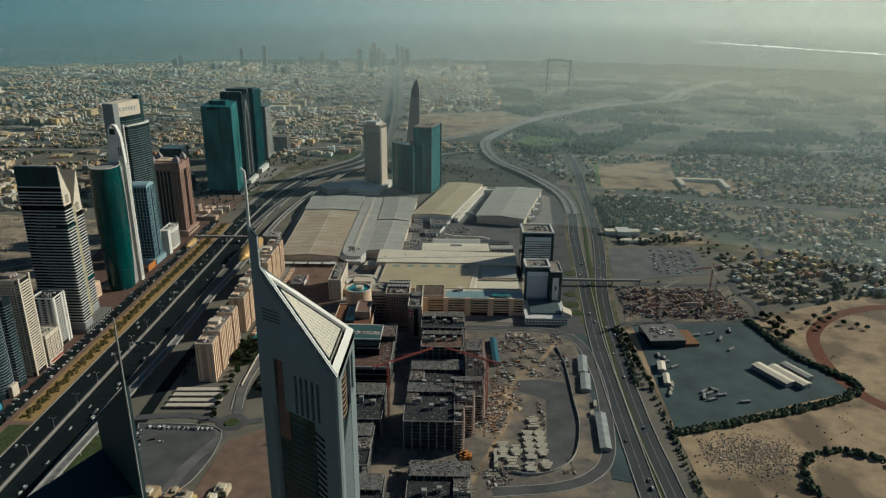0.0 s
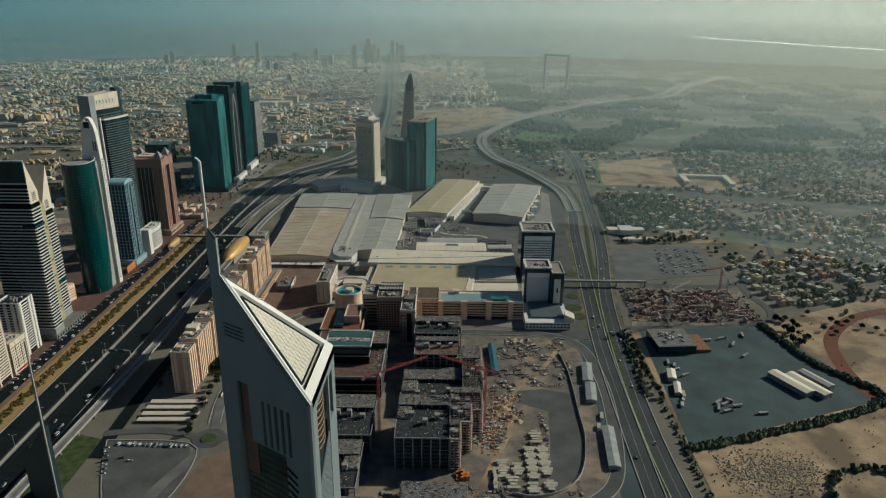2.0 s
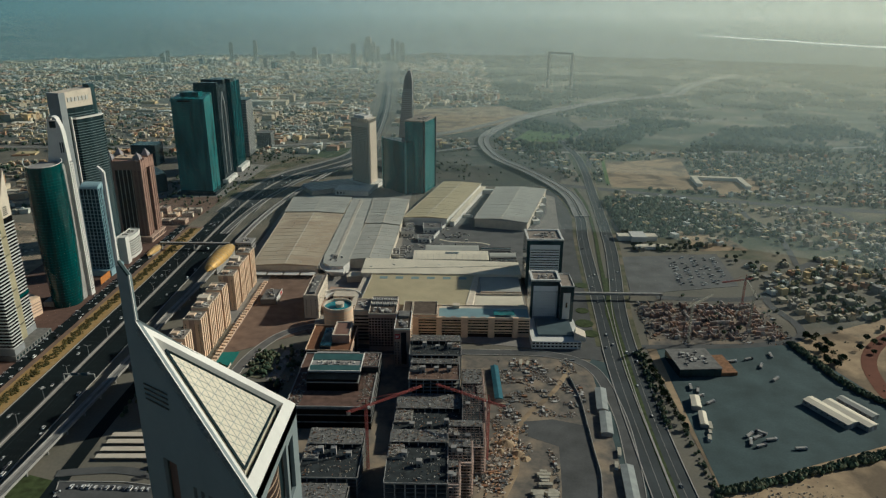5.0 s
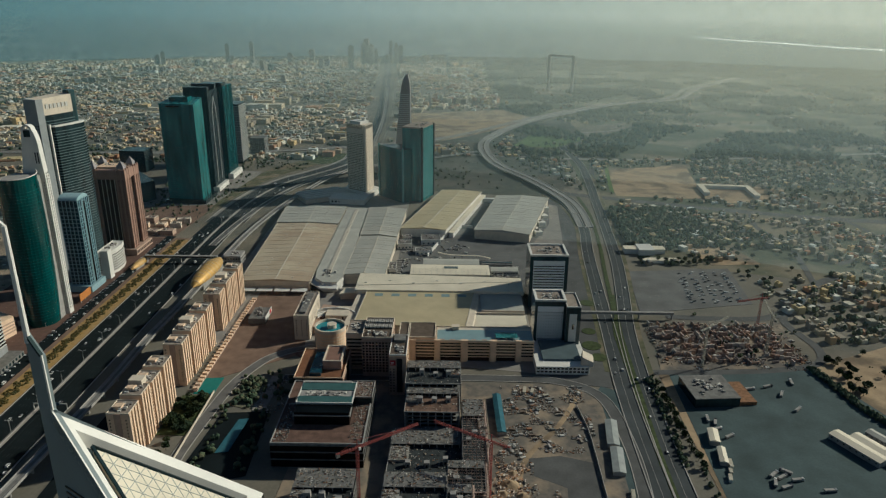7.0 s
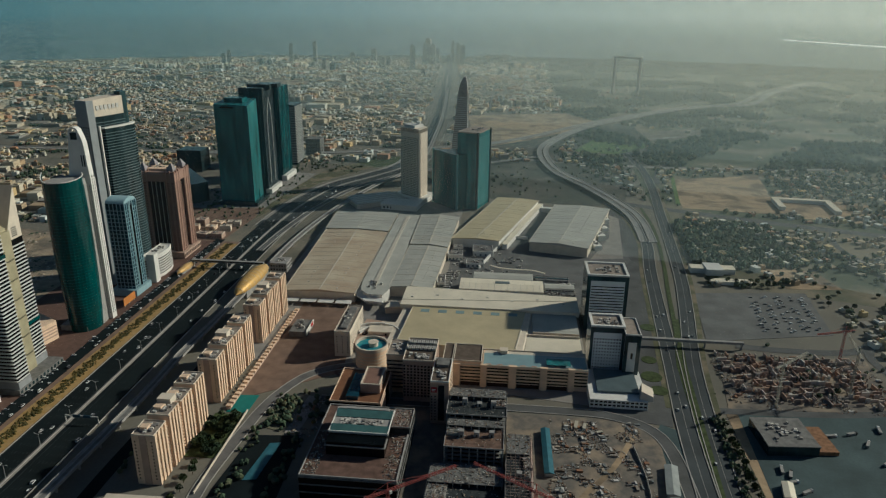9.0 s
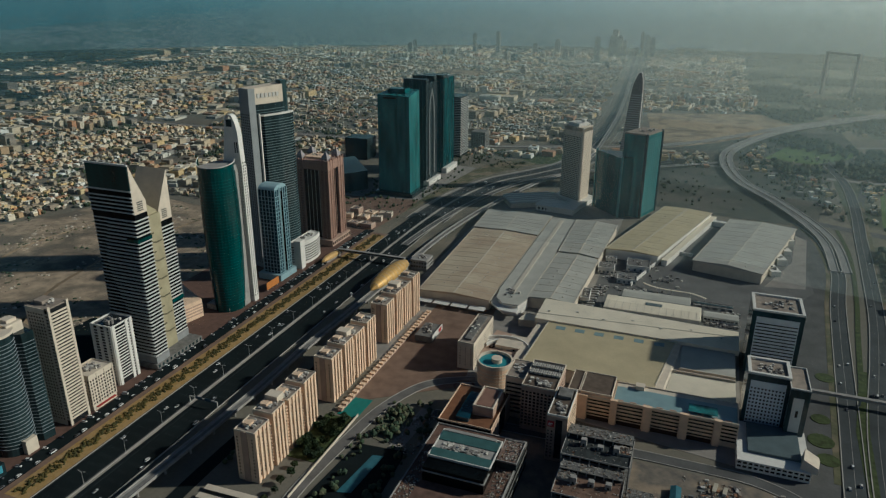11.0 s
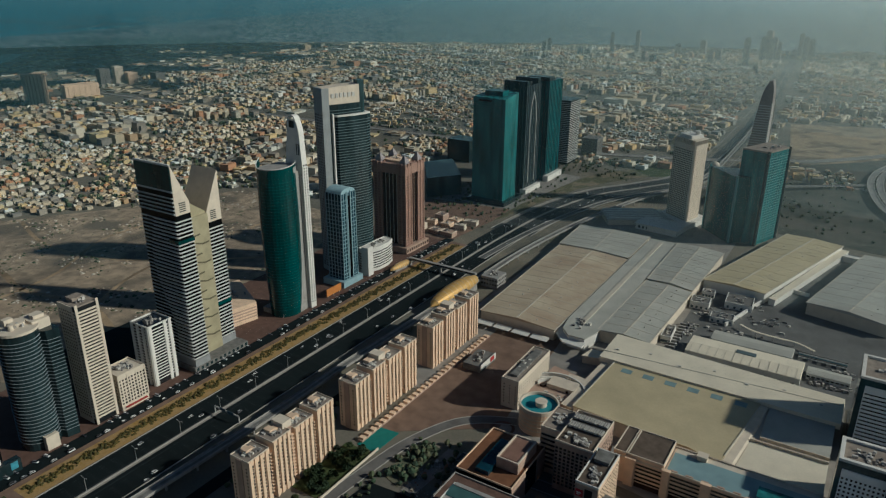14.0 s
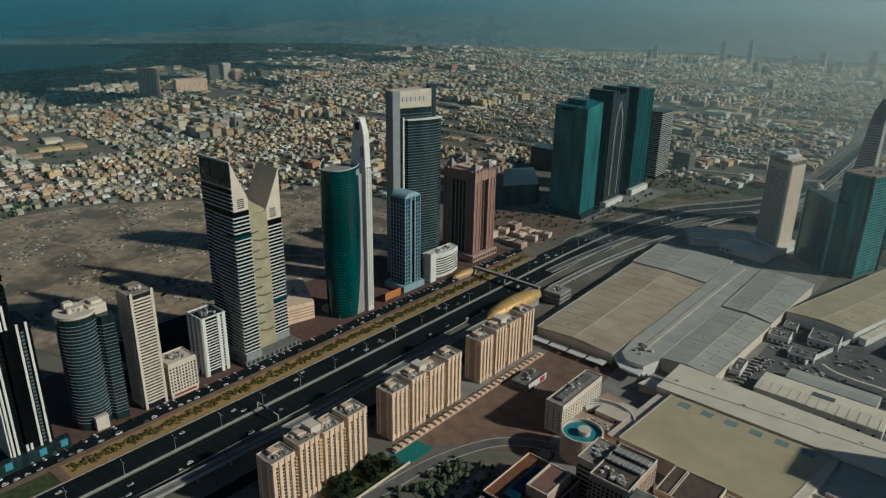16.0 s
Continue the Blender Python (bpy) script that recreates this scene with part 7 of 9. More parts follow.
part("bridge", Form().box(-61, -6, 159, 61, 6, 168), CONCRETE, fr)


# ---- hotels and unfinished buildings south of the halls ----
nov = thing("grid_hotel", -74, 742, "brown-grey hotel with a dark window grid and a cluttered roof", "hotel")
part("wall", Form().box(-18, -24, 0, 15, 27, 48), PINKISH, nov)
part("wing", Form().box(-38, -8, 0, -18, 27, 45), CREAM, nov, "cream side wing")
for z in floors(6, 42, 4.5):
    part("wing_band", Form().box(-37, -8.5, z, -19, -7.9, z + 1.7), WINDOW, nov)
window_rows(nov, (-18, -24), (15, -24), 9, floors(6, 46, 3.5), 2.3, 2.1)
window_rows(nov, (15, -24), (15, 27), 10, floors(26, 46, 3.5), 2.6, 1.9)
window_rows(nov, (-18, 27), (-18, -24), 10, floors(6, 46, 3.5), 2.6, 1.9)
part("roof", Form().box(-17.2, -23, 48, 14.2, 26, 48.3), PENT_ROOF, nov)
part("wing_roof", Form().box(-37, -7, 45, -18.8, 26, 45.3), ROOF_FLAT, nov)
parapet(nov, [(-18, -24), (15, -24), (15, 27), (-18, 27)], 48, 1.6, 0.7, CREAM_LT)
parapet(nov, [(-38, -8), (-18.8, -8), (-18.8, 27), (-38, 27)], 45, 1.2, 0.7, CREAM_LT)
roof_kit(nov, rect(-1.5, -14, 28, 14), 48.3, 40, 61, 2.2)
cool = Form().box(-1.6, -3.6, 0.8, 1.6, 3.6, 2.6).box(-1.9, -4.0, 2.6, 1.9, -3.4, 3.0).box(-1.9, 3.4, 2.6, 1.9, 4.0, 3.0).box(-1.9, -4.0, 2.6, -1.4, 4.0, 3.0).box(1.4, -4.0, 2.6, 1.9, 4.0, 3.0).box(-0.3, -3.4, 2.6, 0.3, 3.4, 2.9).data("air_cooler", KIT_STUFF)
for k in range(14):
    part("air_cooler", cool, KIT_STUFF, nov, "boxed roof air cooler", (-14.5 + 4.4 * (k % 7), 3.5 + 13 * (k // 7), 48.1))
roof_kit(nov, rect(-28, 9, 14, 28), 45.3, 16, 63, 1.8)
ibi = thing("slim_hotel", -49, 704, "slim cream hotel slab with a red sign", "hotel")
part("wall", Form().box(-9.5, -24, 0, 9, 24, 47), CREAM, ibi)
# unlit south face painted darker than the cream walls
part("street_front", Form().box(-9.5, -24.5, 0, 9, -24, 46), PINKISH, ibi, "front in darker pink standing in for shade")
window_rows(ibi, (9, -24), (9, 24), 13, floors(5, 45, 3.3), 1.7, 1.7)
window_rows(ibi, (-9.5, -24.5), (-3, -24.5), 2, floors(4, 36, 3.3), 1.5, 1.6)
part("dark_front", Form().box(-1.5, -25.0, 4, 4.5, -24.4, 44), WINDOW, ibi)
part("red_sign", Form().box(-8.6, -25.2, 36, -2.6, -24.5, 42), mat("red_sign_paint", (0.40, 0.04, 0.05), 0.6), ibi, "square red sign")
part("sign_bars", Form().box(-7.6, -25.4, 39, -4, -25.1, 40).box(-7.6, -25.4, 37.6, -5, -25.1, 38.3), WHITE, ibi, "pale sign marks")
parapet(ibi, [(-9.5, -24), (9, -24), (9, 24), (-9.5, 24)], 47, 1.6, 0.8, WHITE)
part("roof", Form().box(-8.6, -23, 47, 8.2, 23, 47.3), PENT_ROOF, ibi)
part("plant_room", Form().box(-6, 6, 47.3, 6, 20, 50.2).box(-6.4, 5.6, 50.2, 6.4, 20.4, 50.6), RAW, ibi)
roof_kit(ibi, [(-7, -22), (7, -22), (7, 4), (-7, 4)], 47.3, 26, 62, 1.8)

dkb = thing("terrace_office", -133, 703, "dark office with a red-brown roof terrace and a raised block", "office block")
part("wall", Form().box(-26, -33, 0, 26, 33, 24), BLACK_GLASS, dkb)
window_rows(dkb, (26, -33), (26, 33), 10, floors(4, 22, 4), 3.5, 2.2, GREY_GLASS)
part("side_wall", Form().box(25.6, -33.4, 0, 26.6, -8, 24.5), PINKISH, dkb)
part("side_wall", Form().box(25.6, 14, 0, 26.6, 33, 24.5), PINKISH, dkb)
part("terrace", Form().box(-25, -32, 24, 25, 32, 24.4), mat("russet_terrace", (0.21, 0.10, 0.05), 0.9, 0.2, 9), dkb, "russet roof terrace")
parapet(dkb, rect(0, 0, 52, 66), 24, 1.6, 0.7, CREAM)
part("raised_block", Form().box(2, -14, 24.4, 22, 22, 34), PINKISH, dkb)
part("raised_roof", Form().box(5, -11, 34, 19, 19, 34.4), BROWN, dkb)
parapet(dkb, [(2, -14), (22, -14), (22, 22), (2, 22)], 34, 1.2, 1.2, CREAM_LT)
part("glass_bay", Form().box(-10, -28, 24.4, 2, 18, 28.5), BLUE_GLASS, dkb)


RUSTY_DECK = mat("rust_stained_deck", (0.20, 0.13, 0.095), 0.95, 0.3, 5, 0.7)
# deck colour darkened to carry the shade of parapets and pits
DECK_SHADE = mat("shade_dark_deck", (0.050, 0.058, 0.060), 0.95, 0.3, 5, 0.7)
FORM_PALE = mat("plywood_formwork", (0.36, 0.34, 0.30), 0.85, 0.2, 3, 0.5)


def shell_building(x0, y0, x1, y1, levels, seed, label, step=4.0, net=False, deck=None):
    """A concrete frame under construction: whole floors below, an uneven top of half-built bays, and things left on the decks."""
    ob = thing("concrete_frame", (x0 + x1) / 2, (y0 + y1) / 2, label, "building shell", "concrete frames")
    w, d, rnd = (x1 - x0) / 2, (y1 - y0) / 2, random.Random(seed)
    whole = max(2, levels - 2)
    slab = Form().box(-w, -d, 0, w, d, 0.45).data("slab", RAW)
    for k in range(1, whole + 1):
        part("slab", slab, CONCRETE, ob, "", (0, 0, k * step))
    # solid black box paints the shade inside the floors
    part("core", Form().box(-w * 0.86, -d * 0.86, 0, w * 0.86, d * 0.86, whole * step), BLACK_GLASS, ob, "solid dark box painted as the unlit interior")
    cols = Form().box(-0.5, -0.5, 0, 0.5, 0.5, whole * step).data("column", CONCRETE)
    nx, ny = max(2, int(2 * w / 7.5)), max(2, int(2 * d / 7.5))
    for i in range(nx + 1):
        for sy in (-1, 1):
            part("column", cols, CONCRETE, ob, "", (-w + 0.7 + (2 * w - 1.4) * i / nx, sy * (d - 0.7), 0))
    for j in range(1, ny):
        part("column", cols, CONCRETE, ob, "", (w - 0.7, -d + 0.7 + (2 * d - 1.4) * j / ny, 0))
    top = whole * step + 0.45
    part("deck", Form().box(-w + 0.5, -d + 0.5, top, w - 0.5, d - 0.5, top + 0.08), deck or DECK_SHADE, ob, "dark open deck")
    parapet(ob, rect(0, 0, 2 * w, 2 * d), top, 1.1, 0.5, CONCRETE, "edge_upstand")
    junk = Form()

    def strew(x0, y0, x1, y1, z, count, long=2.4):
        """Props, boards and pallets on one stretch of a deck."""
        for _ in range(count):
            x, y = rnd.uniform(x0, x1), rnd.uniform(y0, y1)
            if rnd.random() < 0.22:
                junk.box(x, y, z, x + 0.2, y + 0.2, z + rnd.uniform(1.0, 2.8))
            else:
                junk.turned(x, y, rnd.uniform(0.3, long), rnd.uniform(0.2, 0.9), z, z + rnd.uniform(0.1, 0.9), rnd.choice((0, 90, rnd.uniform(0, 90))))

    # one storey more on the north side, open in front
    b0 = d * rnd.uniform(0.25, 0.5)
    up_z = top + step
    part("upper_slab", Form().box(-w * 0.96, b0, up_z - 0.5, w * 0.96, d, up_z), RAW, ob, "pale half-built upper storey")
    # dark block painted for the shade under the upper slab
    part("upper_core", Form().box(-w * 0.9, b0 + 2.2, top, w * 0.9, d - 0.6, up_z - 0.5), PIT_SHADE, ob)
    post = Form().box(-0.45, -0.45, top, 0.45, 0.45, up_z - 0.5).data("column", CONCRETE)
    for k in range(nx + 1):
        part("column", post, CONCRETE, ob, "", (-w * 0.93 + 1.86 * w * k / nx, b0 + 0.6, 0))
    strew(-w * 0.94, b0 + 0.5, w * 0.94, d - 0.5, up_z, int(w * (d - b0) * 0.45))
    # a corner lifted on pale formwork
    sx = -1 if seed % 2 == 0 else 1
    xa, xb = sorted((sx * w * 0.97, sx * w * 0.45))
    part("formwork_deck", Form().box(xa, b0 - d * 0.55, top, xb, b0 - 0.4, top + step * 0.55), FORM_PALE, ob, "pale plywood formwork deck")
    strew(xa + 0.4, b0 - d * 0.55, xb - 0.4, b0 - 0.6, top + step * 0.55, int(w * d * 0.16), 3.2)
    # lift and stair shafts standing above the deck
    for k in range(2 if w < 20 else 3):
        cx, cy = (-0.45 + 0.5 * k) * w + rnd.uniform(-1, 1), rnd.uniform(-0.35, 0.1) * d
        shaft = part("stair_core", Form().box(cx - 2.4, cy - 2.2, top, cx + 2.4, cy + 2.2, top + rnd.uniform(3.5, 7.5)), CONCRETE, ob)
        # dark panel painted on the shaft for an unlit opening
        part("shaft_opening", Form().box(cx - 0.9, cy - 2.3, top + 0.4, cx + 0.9, cy - 2.15, top + 2.8), PIT_SHADE, shaft)
    strew(-w * 0.9, -d * 0.92, w * 0.9, b0 - 1, top + 0.08, int(w * d * 0.16))
    part("deck_clutter", junk, JUNK_STUFF, ob, "props, boards and pallets on the deck", kind="stuff")
    if net:
        tall = top + step * 1.6
        scaf = Form()
        for i in range(int(2 * d / 3.2) + 1):
            y = -d + 3.2 * i
            hi = tall - rnd.choice((0, 0, 2, 4))
            scaf.box(w + 1.7, y, 0, w + 2.0, y + 0.3, hi)
            scaf.box(w + 0.3, y, 0, w + 0.55, y + 0.25, hi)
        for z in [3.0 * k for k in range(1, int(tall / 3))]:
            scaf.box(w + 0.3, -d, z, w + 2.0, d, z + 0.22)
            scaf.box(w + 1.8, -d, z + 1.2, w + 1.95, d, z + 1.34)
        for i in range(int(2 * w / 3.2) + 1):
            x = -w + 3.2 * i
            scaf.box(x, -d - 1.9, 0, x + 0.3, -d - 1.6, tall - rnd.choice((0, 2, 5)))
        for z in [3.0 * k for k in range(1, int(tall / 3))]:
            scaf.box(-w, -d - 1.9, z, w, -d - 0.3, z + 0.22)
        # uprights and ledgers standing over the open deck
        for i in range(int(2 * w / 4.0) + 1):
            for j in range(int(2 * d / 4.0) + 1):
                x, y = -w + 0.4 + 4.0 * i, -d + 0.4 + 4.0 * j
                scaf.box(x, y, top, x + 0.28, y + 0.28, top + rnd.choice((3.2, 4.6, 6.2)))
        for j in range(int(2 * d / 4.0) + 1):
            scaf.box(-w, -d + 0.4 + 4.0 * j, top + 2.8, w, -d + 0.6 + 4.0 * j, top + 3.0)
        part("scaffold", scaf, SCAFFOLD, ob, "rusty scaffold along the sunny side", kind="stuff")
        for i in range(max(2, int(2 * d / 12))):
            y = -d + rnd.uniform(0, 1.7) * d
            z = rnd.uniform(2, tall * 0.6)
            part("netting", Form().box(w + 1.9, y, z, w + 2.0, y + rnd.uniform(2, 5), z + rnd.uniform(4, 12)), NETTING if i % 2 else CREAM_LT, ob, "sheet of debris netting")
    return ob


SITE = ((-124, 452, -72, 520, 7, 72, "bare concrete frame with a grey deck", 4.0, False, None),
        (-132, 380, -78, 446, 6, 73, "bare concrete frame with a grey deck", 4.0, False, None),
        (-48, 430, 4, 500, 10, 74, "tall bare concrete frame with gridded floors", 4.1, False, None),
        (4, 428, 13, 456, 10, 75, "scaffolded concrete frame with rusty netting", 4.1, True, None),
        (4, 456, 24, 486, 10, 85, "scaffolded concrete frame with rusty netting", 4.1, True, None),
        (4, 486, 36, 522, 9, 86, "scaffolded concrete frame with rusty netting", 4.1, True, None),
        (-50, 520, 18, 600, 3, 76, "concrete frame in deep shade", 4.0, False, None),
        (18, 530, 40, 640, 6, 77, "narrow scaffolded concrete frame", 4.0, True, None),
        (-38, 606, 16, 645, 8, 78, "concrete frame with a pale parapet", 4.2, False, RUSTY_DECK),
        (-40, 652, 18, 694, 9, 79, "concrete frame with roof plant and pale edges", 4.2, False, None),
        (-120, 300, -60, 370, 5, 80, "bare concrete frame with a grey deck", 4.0, False, None),
        (-40, 320, 20, 396, 3, 81, "low bare concrete frame", 4.0, False, None))
for row in SITE:
    shell_building(*row)
pdm = thing("glazed_podium", -114, 606, "dark glazed podium building with a brown roof deck and pale edges", "building")
deck_line = [(-42, -52), (42, -52), (42, 58), (-42, 58)]
part("wall", Form().prism(deck_line, 0, 24), BLACK_GLASS, pdm)
bands(pdm, deck_line, (7.4, 15.4, 22.6), 1.2, 0.5, RAW)
part("roof_deck", Form().prism(grown(deck_line, -0.6), 24, 24.6), mat("brown_deck", (0.17, 0.105, 0.08), 0.9, 0.25, 7, 0.8), pdm, "brown unfinished roof deck")
parapet(pdm, deck_line, 24, 1.7, 0.9, CONCRETE)
# walls coloured dark for the shade below the terrace roof
part("side_terrace", Form().box(26, 16, 24.6, 43, 46, 31), PIT_SHADE, pdm)
part("terrace_roof", Form().box(25.4, 15.4, 31, 43.6, 46.6, 31.8), mat("pinkish_deck", (0.25, 0.175, 0.145), 0.9, 0.25, 5, 0.7), pdm, "pinkish terrace roof")
parapet(pdm, [(25.4, 15.4), (43.6, 15.4), (43.6, 46.6), (25.4, 46.6)], 31.8, 1.0, 0.6, CONCRETE)
rnd = random.Random(71)
litter = Form()
for _ in range(420):
    x, y = rnd.choice((rnd.uniform(-40, -28), rnd.uniform(28, 40))), rnd.uniform(-50, 14)
    litter.turned(x, y, rnd.uniform(0.4, 2.2), rnd.uniform(0.3, 0.9), 24.6, 24.6 + rnd.uniform(0.2, 1.1), rnd.choice((0, 90, 30)))
for _ in range(160):
    litter.turned(rnd.uniform(27, 42), rnd.uniform(17, 45), rnd.uniform(0.4, 2.0), rnd.uniform(0.3, 0.9), 31.8, 31.8 + rnd.uniform(0.2, 0.9), rnd.choice((0, 90, 30)))
part("deck_clutter", litter, JUNK_STUFF, pdm, "boards and pallets on the deck", kind="stuff")
up = thing("roof_pavilion", -114, 611, "pale-edged roof storey with plant on top", "building", z=30.5)
part("wall", Form().box(-26, -26, -6, 26, 26, 7), BLACK_GLASS, up)
part("roof", Form().box(-27, -12, 7, 27, 27, 8), CONCRETE, up)
part("front_roof", Form().box(-27, -27, 3.5, 27, -12, 4.4), CONCRETE, up)
parapet(up, [(-27, -12), (27, -12), (27, 27), (-27, 27)], 8, 1.2, 0.8, WHITE)
roof_kit(up, rect(0, 5, 48, 12), 8, 60, 82, 1.2)
TEAL_SHEET = mat("teal_roof_sheet", (0.075, 0.155, 0.15), 0.5, 0.15, 7)
part("roof_slope", Form().hull([(-26, 12, 8), (26, 12, 8), (26, 22, 8), (-26, 22, 8)], [(-26, 12, 8.6), (26, 12, 8.6), (26, 22, 10.5), (-26, 22, 10.5)]), TEAL_SHEET, up, "teal sheet roof slope")
part("roof_slope", Form().hull([(-26, -11, 8), (26, -11, 8), (26, -2, 8), (-26, -2, 8)], [(-26, -11, 8.4), (26, -11, 8.4), (26, -2, 10.2), (-26, -2, 10.2)]), TEAL_SHEET, up, "teal sheet roof slope")
part("upper_wall", Form().box(-24, 22.4, 8, 22, 26, 11), CONCRETE, up)


def crane(x, y, high, jib, turn, paint, label):
    """A tower crane: latticed mast, jib and counter-jib."""
    ob = thing("tower_crane", x, y, label, "crane", "tower cranes", turn)
    for name, a, b, s in (("mast", (0, 0, 0), (0, 0, high), 1.9), ("jib", (0, 0, high), (jib, 0, high + 1), 1.5), ("counter_jib", (0, 0, high), (-jib * 0.32, 0, high), 1.5)):
        f, a, b = Form(), Vector(a), Vector(b)
        u = (b - a).normalized()
        p, q = (Vector((1, 0, 0)), Vector((0, 1, 0))) if name == "mast" else (Vector((0, 1, 0)), Vector((0, 0, 1)))
        rails = [a + p * s / 2 * i + q * s / 2 * j for i, j in ((-1, -1), (1, -1), (1, 1), (-1, 1))]
        L = (b - a).length
        for r in rails:
            f.beam(r, r + u * L, 0.34)
        k, step = 0, s * 1.6
        while k * step < L - step:
            for i in range(4):
                f.beam(rails[i] + u * k * step, rails[(i + 1) % 4] + u * (k + 1) * step, 0.2)
            k += 1
        part(name, f, paint, ob)
    part("apex", Form().beam((0, 0, high), (0, 0, high + 7), 0.6).beam((0, 0, high + 7), (jib * 0.7, 0, high + 1), 0.2).beam((0, 0, high + 7), (-jib * 0.3, 0, high + 0.6), 0.2), paint, ob)
    part("cab", Form().box(0.8, -1.9, high - 2.2, 2.8, -0.3, high), WHITE, ob)
    part("counterweight", Form().box(-jib * 0.32, -1.2, high - 2.4, -jib * 0.32 + 3, 1.2, high), RAW, ob)
    return ob


crane(-68, 492, 66, 58, 35, RED_STEEL, "red tower crane over the concrete frames")
crane(40, 508, 62, 55, 150, RED_STEEL, "red tower crane over the concrete frames")
crane(388, 779, 54, 44, 80, PALE_STEEL, "pale tower crane on the eastern site")
crane(301, 748, 52, 44, 40, PALE_STEEL, "pale tower crane on the eastern site")
crane(412, 862, 40, 40, 200, RED_STEEL, "red tower crane on the eastern site")

# stores, huts and sheds of the sites
rnd = random.Random(91)
PAD = [(82, 547), (84, 571), (110, 574), (138, 566), (143, 506), (131, 440), (106, 391), (94, 398), (102, 470), (108, 532)]
PATHWAY = [(136, 664), (114, 622), (81, 576), (69, 541), (67, 499), (59, 474), (46, 442), (34, 409)]


def near_path(x, y):
    return any(math.hypot(x - a - (c - a) * t / 5, y - b - (e - b) * t / 5) < 4.0 for (a, b), (c, e) in zip(PATHWAY, PATHWAY[1:]) for t in range(6))


f = Form()
for x0, y0, x1, y1, n in ((62, 580, 150, 700, 1150), (36, 375, 74, 420, 200), (98, 395, 124, 540, 420), (26, 465, 60, 506, 330), (48, 506, 84, 590, 200), (258, 745, 440, 868, 900), (42, 470, 60, 600, 200), (-150, 260, 40, 310, 240), (-60, 350, 40, 410, 200), (-200, 640, -160, 720, 120)):
    for _ in range(int(4.2 * n)):
        x, y = rnd.uniform(x0, x1), rnd.uniform(y0, y1)
        if noise.noise((x / 19, y / 19, 3)) < -0.02 or inside(x, y, PAD) or near_path(x, y):
            continue
        if rnd.random() < 0.05:
            f.turned(x, y, rnd.uniform(2.5, 6), rnd.uniform(1.5, 3), 0, rnd.uniform(0.4, 2.4), rnd.choice((8, 98)))
            continue
        f.turned(x, y, rnd.uniform(0.3, 2.0), rnd.uniform(0.25, 0.9), 0, rnd.uniform(0.15, 1.0), rnd.choice((8, 98, rnd.uniform(0, 180))))
tagged(new("site_materials", f.data("site_materials", JUNK_STUFF)), "stacks of timber, pipes and pallets strewn over the site", "materials", kind="stuff")
f = Form()
for _ in range(420):
    x, y, h = rnd.uniform(268, 428), rnd.uniform(758, 864), rnd.uniform(3, 9)
    f.turned(x, y, rnd.uniform(0.6, 12), rnd.uniform(0.5, 1.6), 0, h * 0.7, rnd.choice((8, 98)))
tagged(new("foundation_walls", f.data("foundation_walls", island_mat("formwork_pieces", ((0.46, 0.38, 0.32), (0.34, 0.24, 0.19), (0.52, 0.47, 0.41), (0.25, 0.20, 0.17), (0.40, 0.27, 0.19))))), "grey and rusty formwork and foundation walls", "formwork", kind="stuff")
HUT_ROOF = mat("cream_hut_roof", (0.50, 0.46, 0.36), 0.7, 0.15, 4)
HUT = []
for w, d, h, m in ((12, 3, 2.8, ROOF_PALE), (9, 3, 2.8, WHITE), (6, 2.6, 2.6, CONCRETE)):
    ob = thing("site_hut", 0, 0, "pale flat-roofed site hut", "hut", "site huts")
    part("wall", Form().box(-w / 2, -d / 2, 0, w / 2, d / 2, h), m, ob)
    part("roof", Form().box(-w / 2 - 0.2, -d / 2 - 0.2, h, w / 2 + 0.2, d / 2 + 0.2, h + 0.2), HUT_ROOF, ob)
    part("window", Form().box(-w / 3, -d / 2 - 0.05, 1, w / 3, -d / 2 + 0.05, 2), WINDOW, ob)
    part("door", Form().box(w / 2 - 0.02, -0.5, 0, w / 2 + 0.06, 0.5, 2.1), STEEL, ob)
    HUT.append(ob)
spots = [(82, 462 - 3.5 * k, 0) for k in range(14)] + [(94.5, 464 - 3.5 * k, 0) for k in range(13)] + [(62, 416 - 4.5 * k, 0) for k in range(4)] + [(46, 426 - 7 * k, 82) for k in range(4)] + [(90, 490 - 4.5 * k, 0) for k in range(5)] + [(68, 436 - 3.6 * k, 0) for k in range(5)] + [(54, 441 - 3.8 * k, 4) for k in range(7)] + [(80, 408 - 3.6 * k, 0) for k in range(4)] + [(96, 412 - 3.7 * k, 0) for k in range(4)] + [(88, 690, 80), (96, 688, 80), (110, 680, 20), (165, 520, 80), (158, 500, 80), (262, 555, 80), (266, 566, 80), (258, 545, 75)]
for k, (x, y, a) in enumerate(spots):
    (HUT[k % 3] if k < 3 else copy_thing(HUT[k % 3], pose(x, y, 0, 0, 0, a))).matrix_basis = pose(x, y, 0, 0, 0, a)


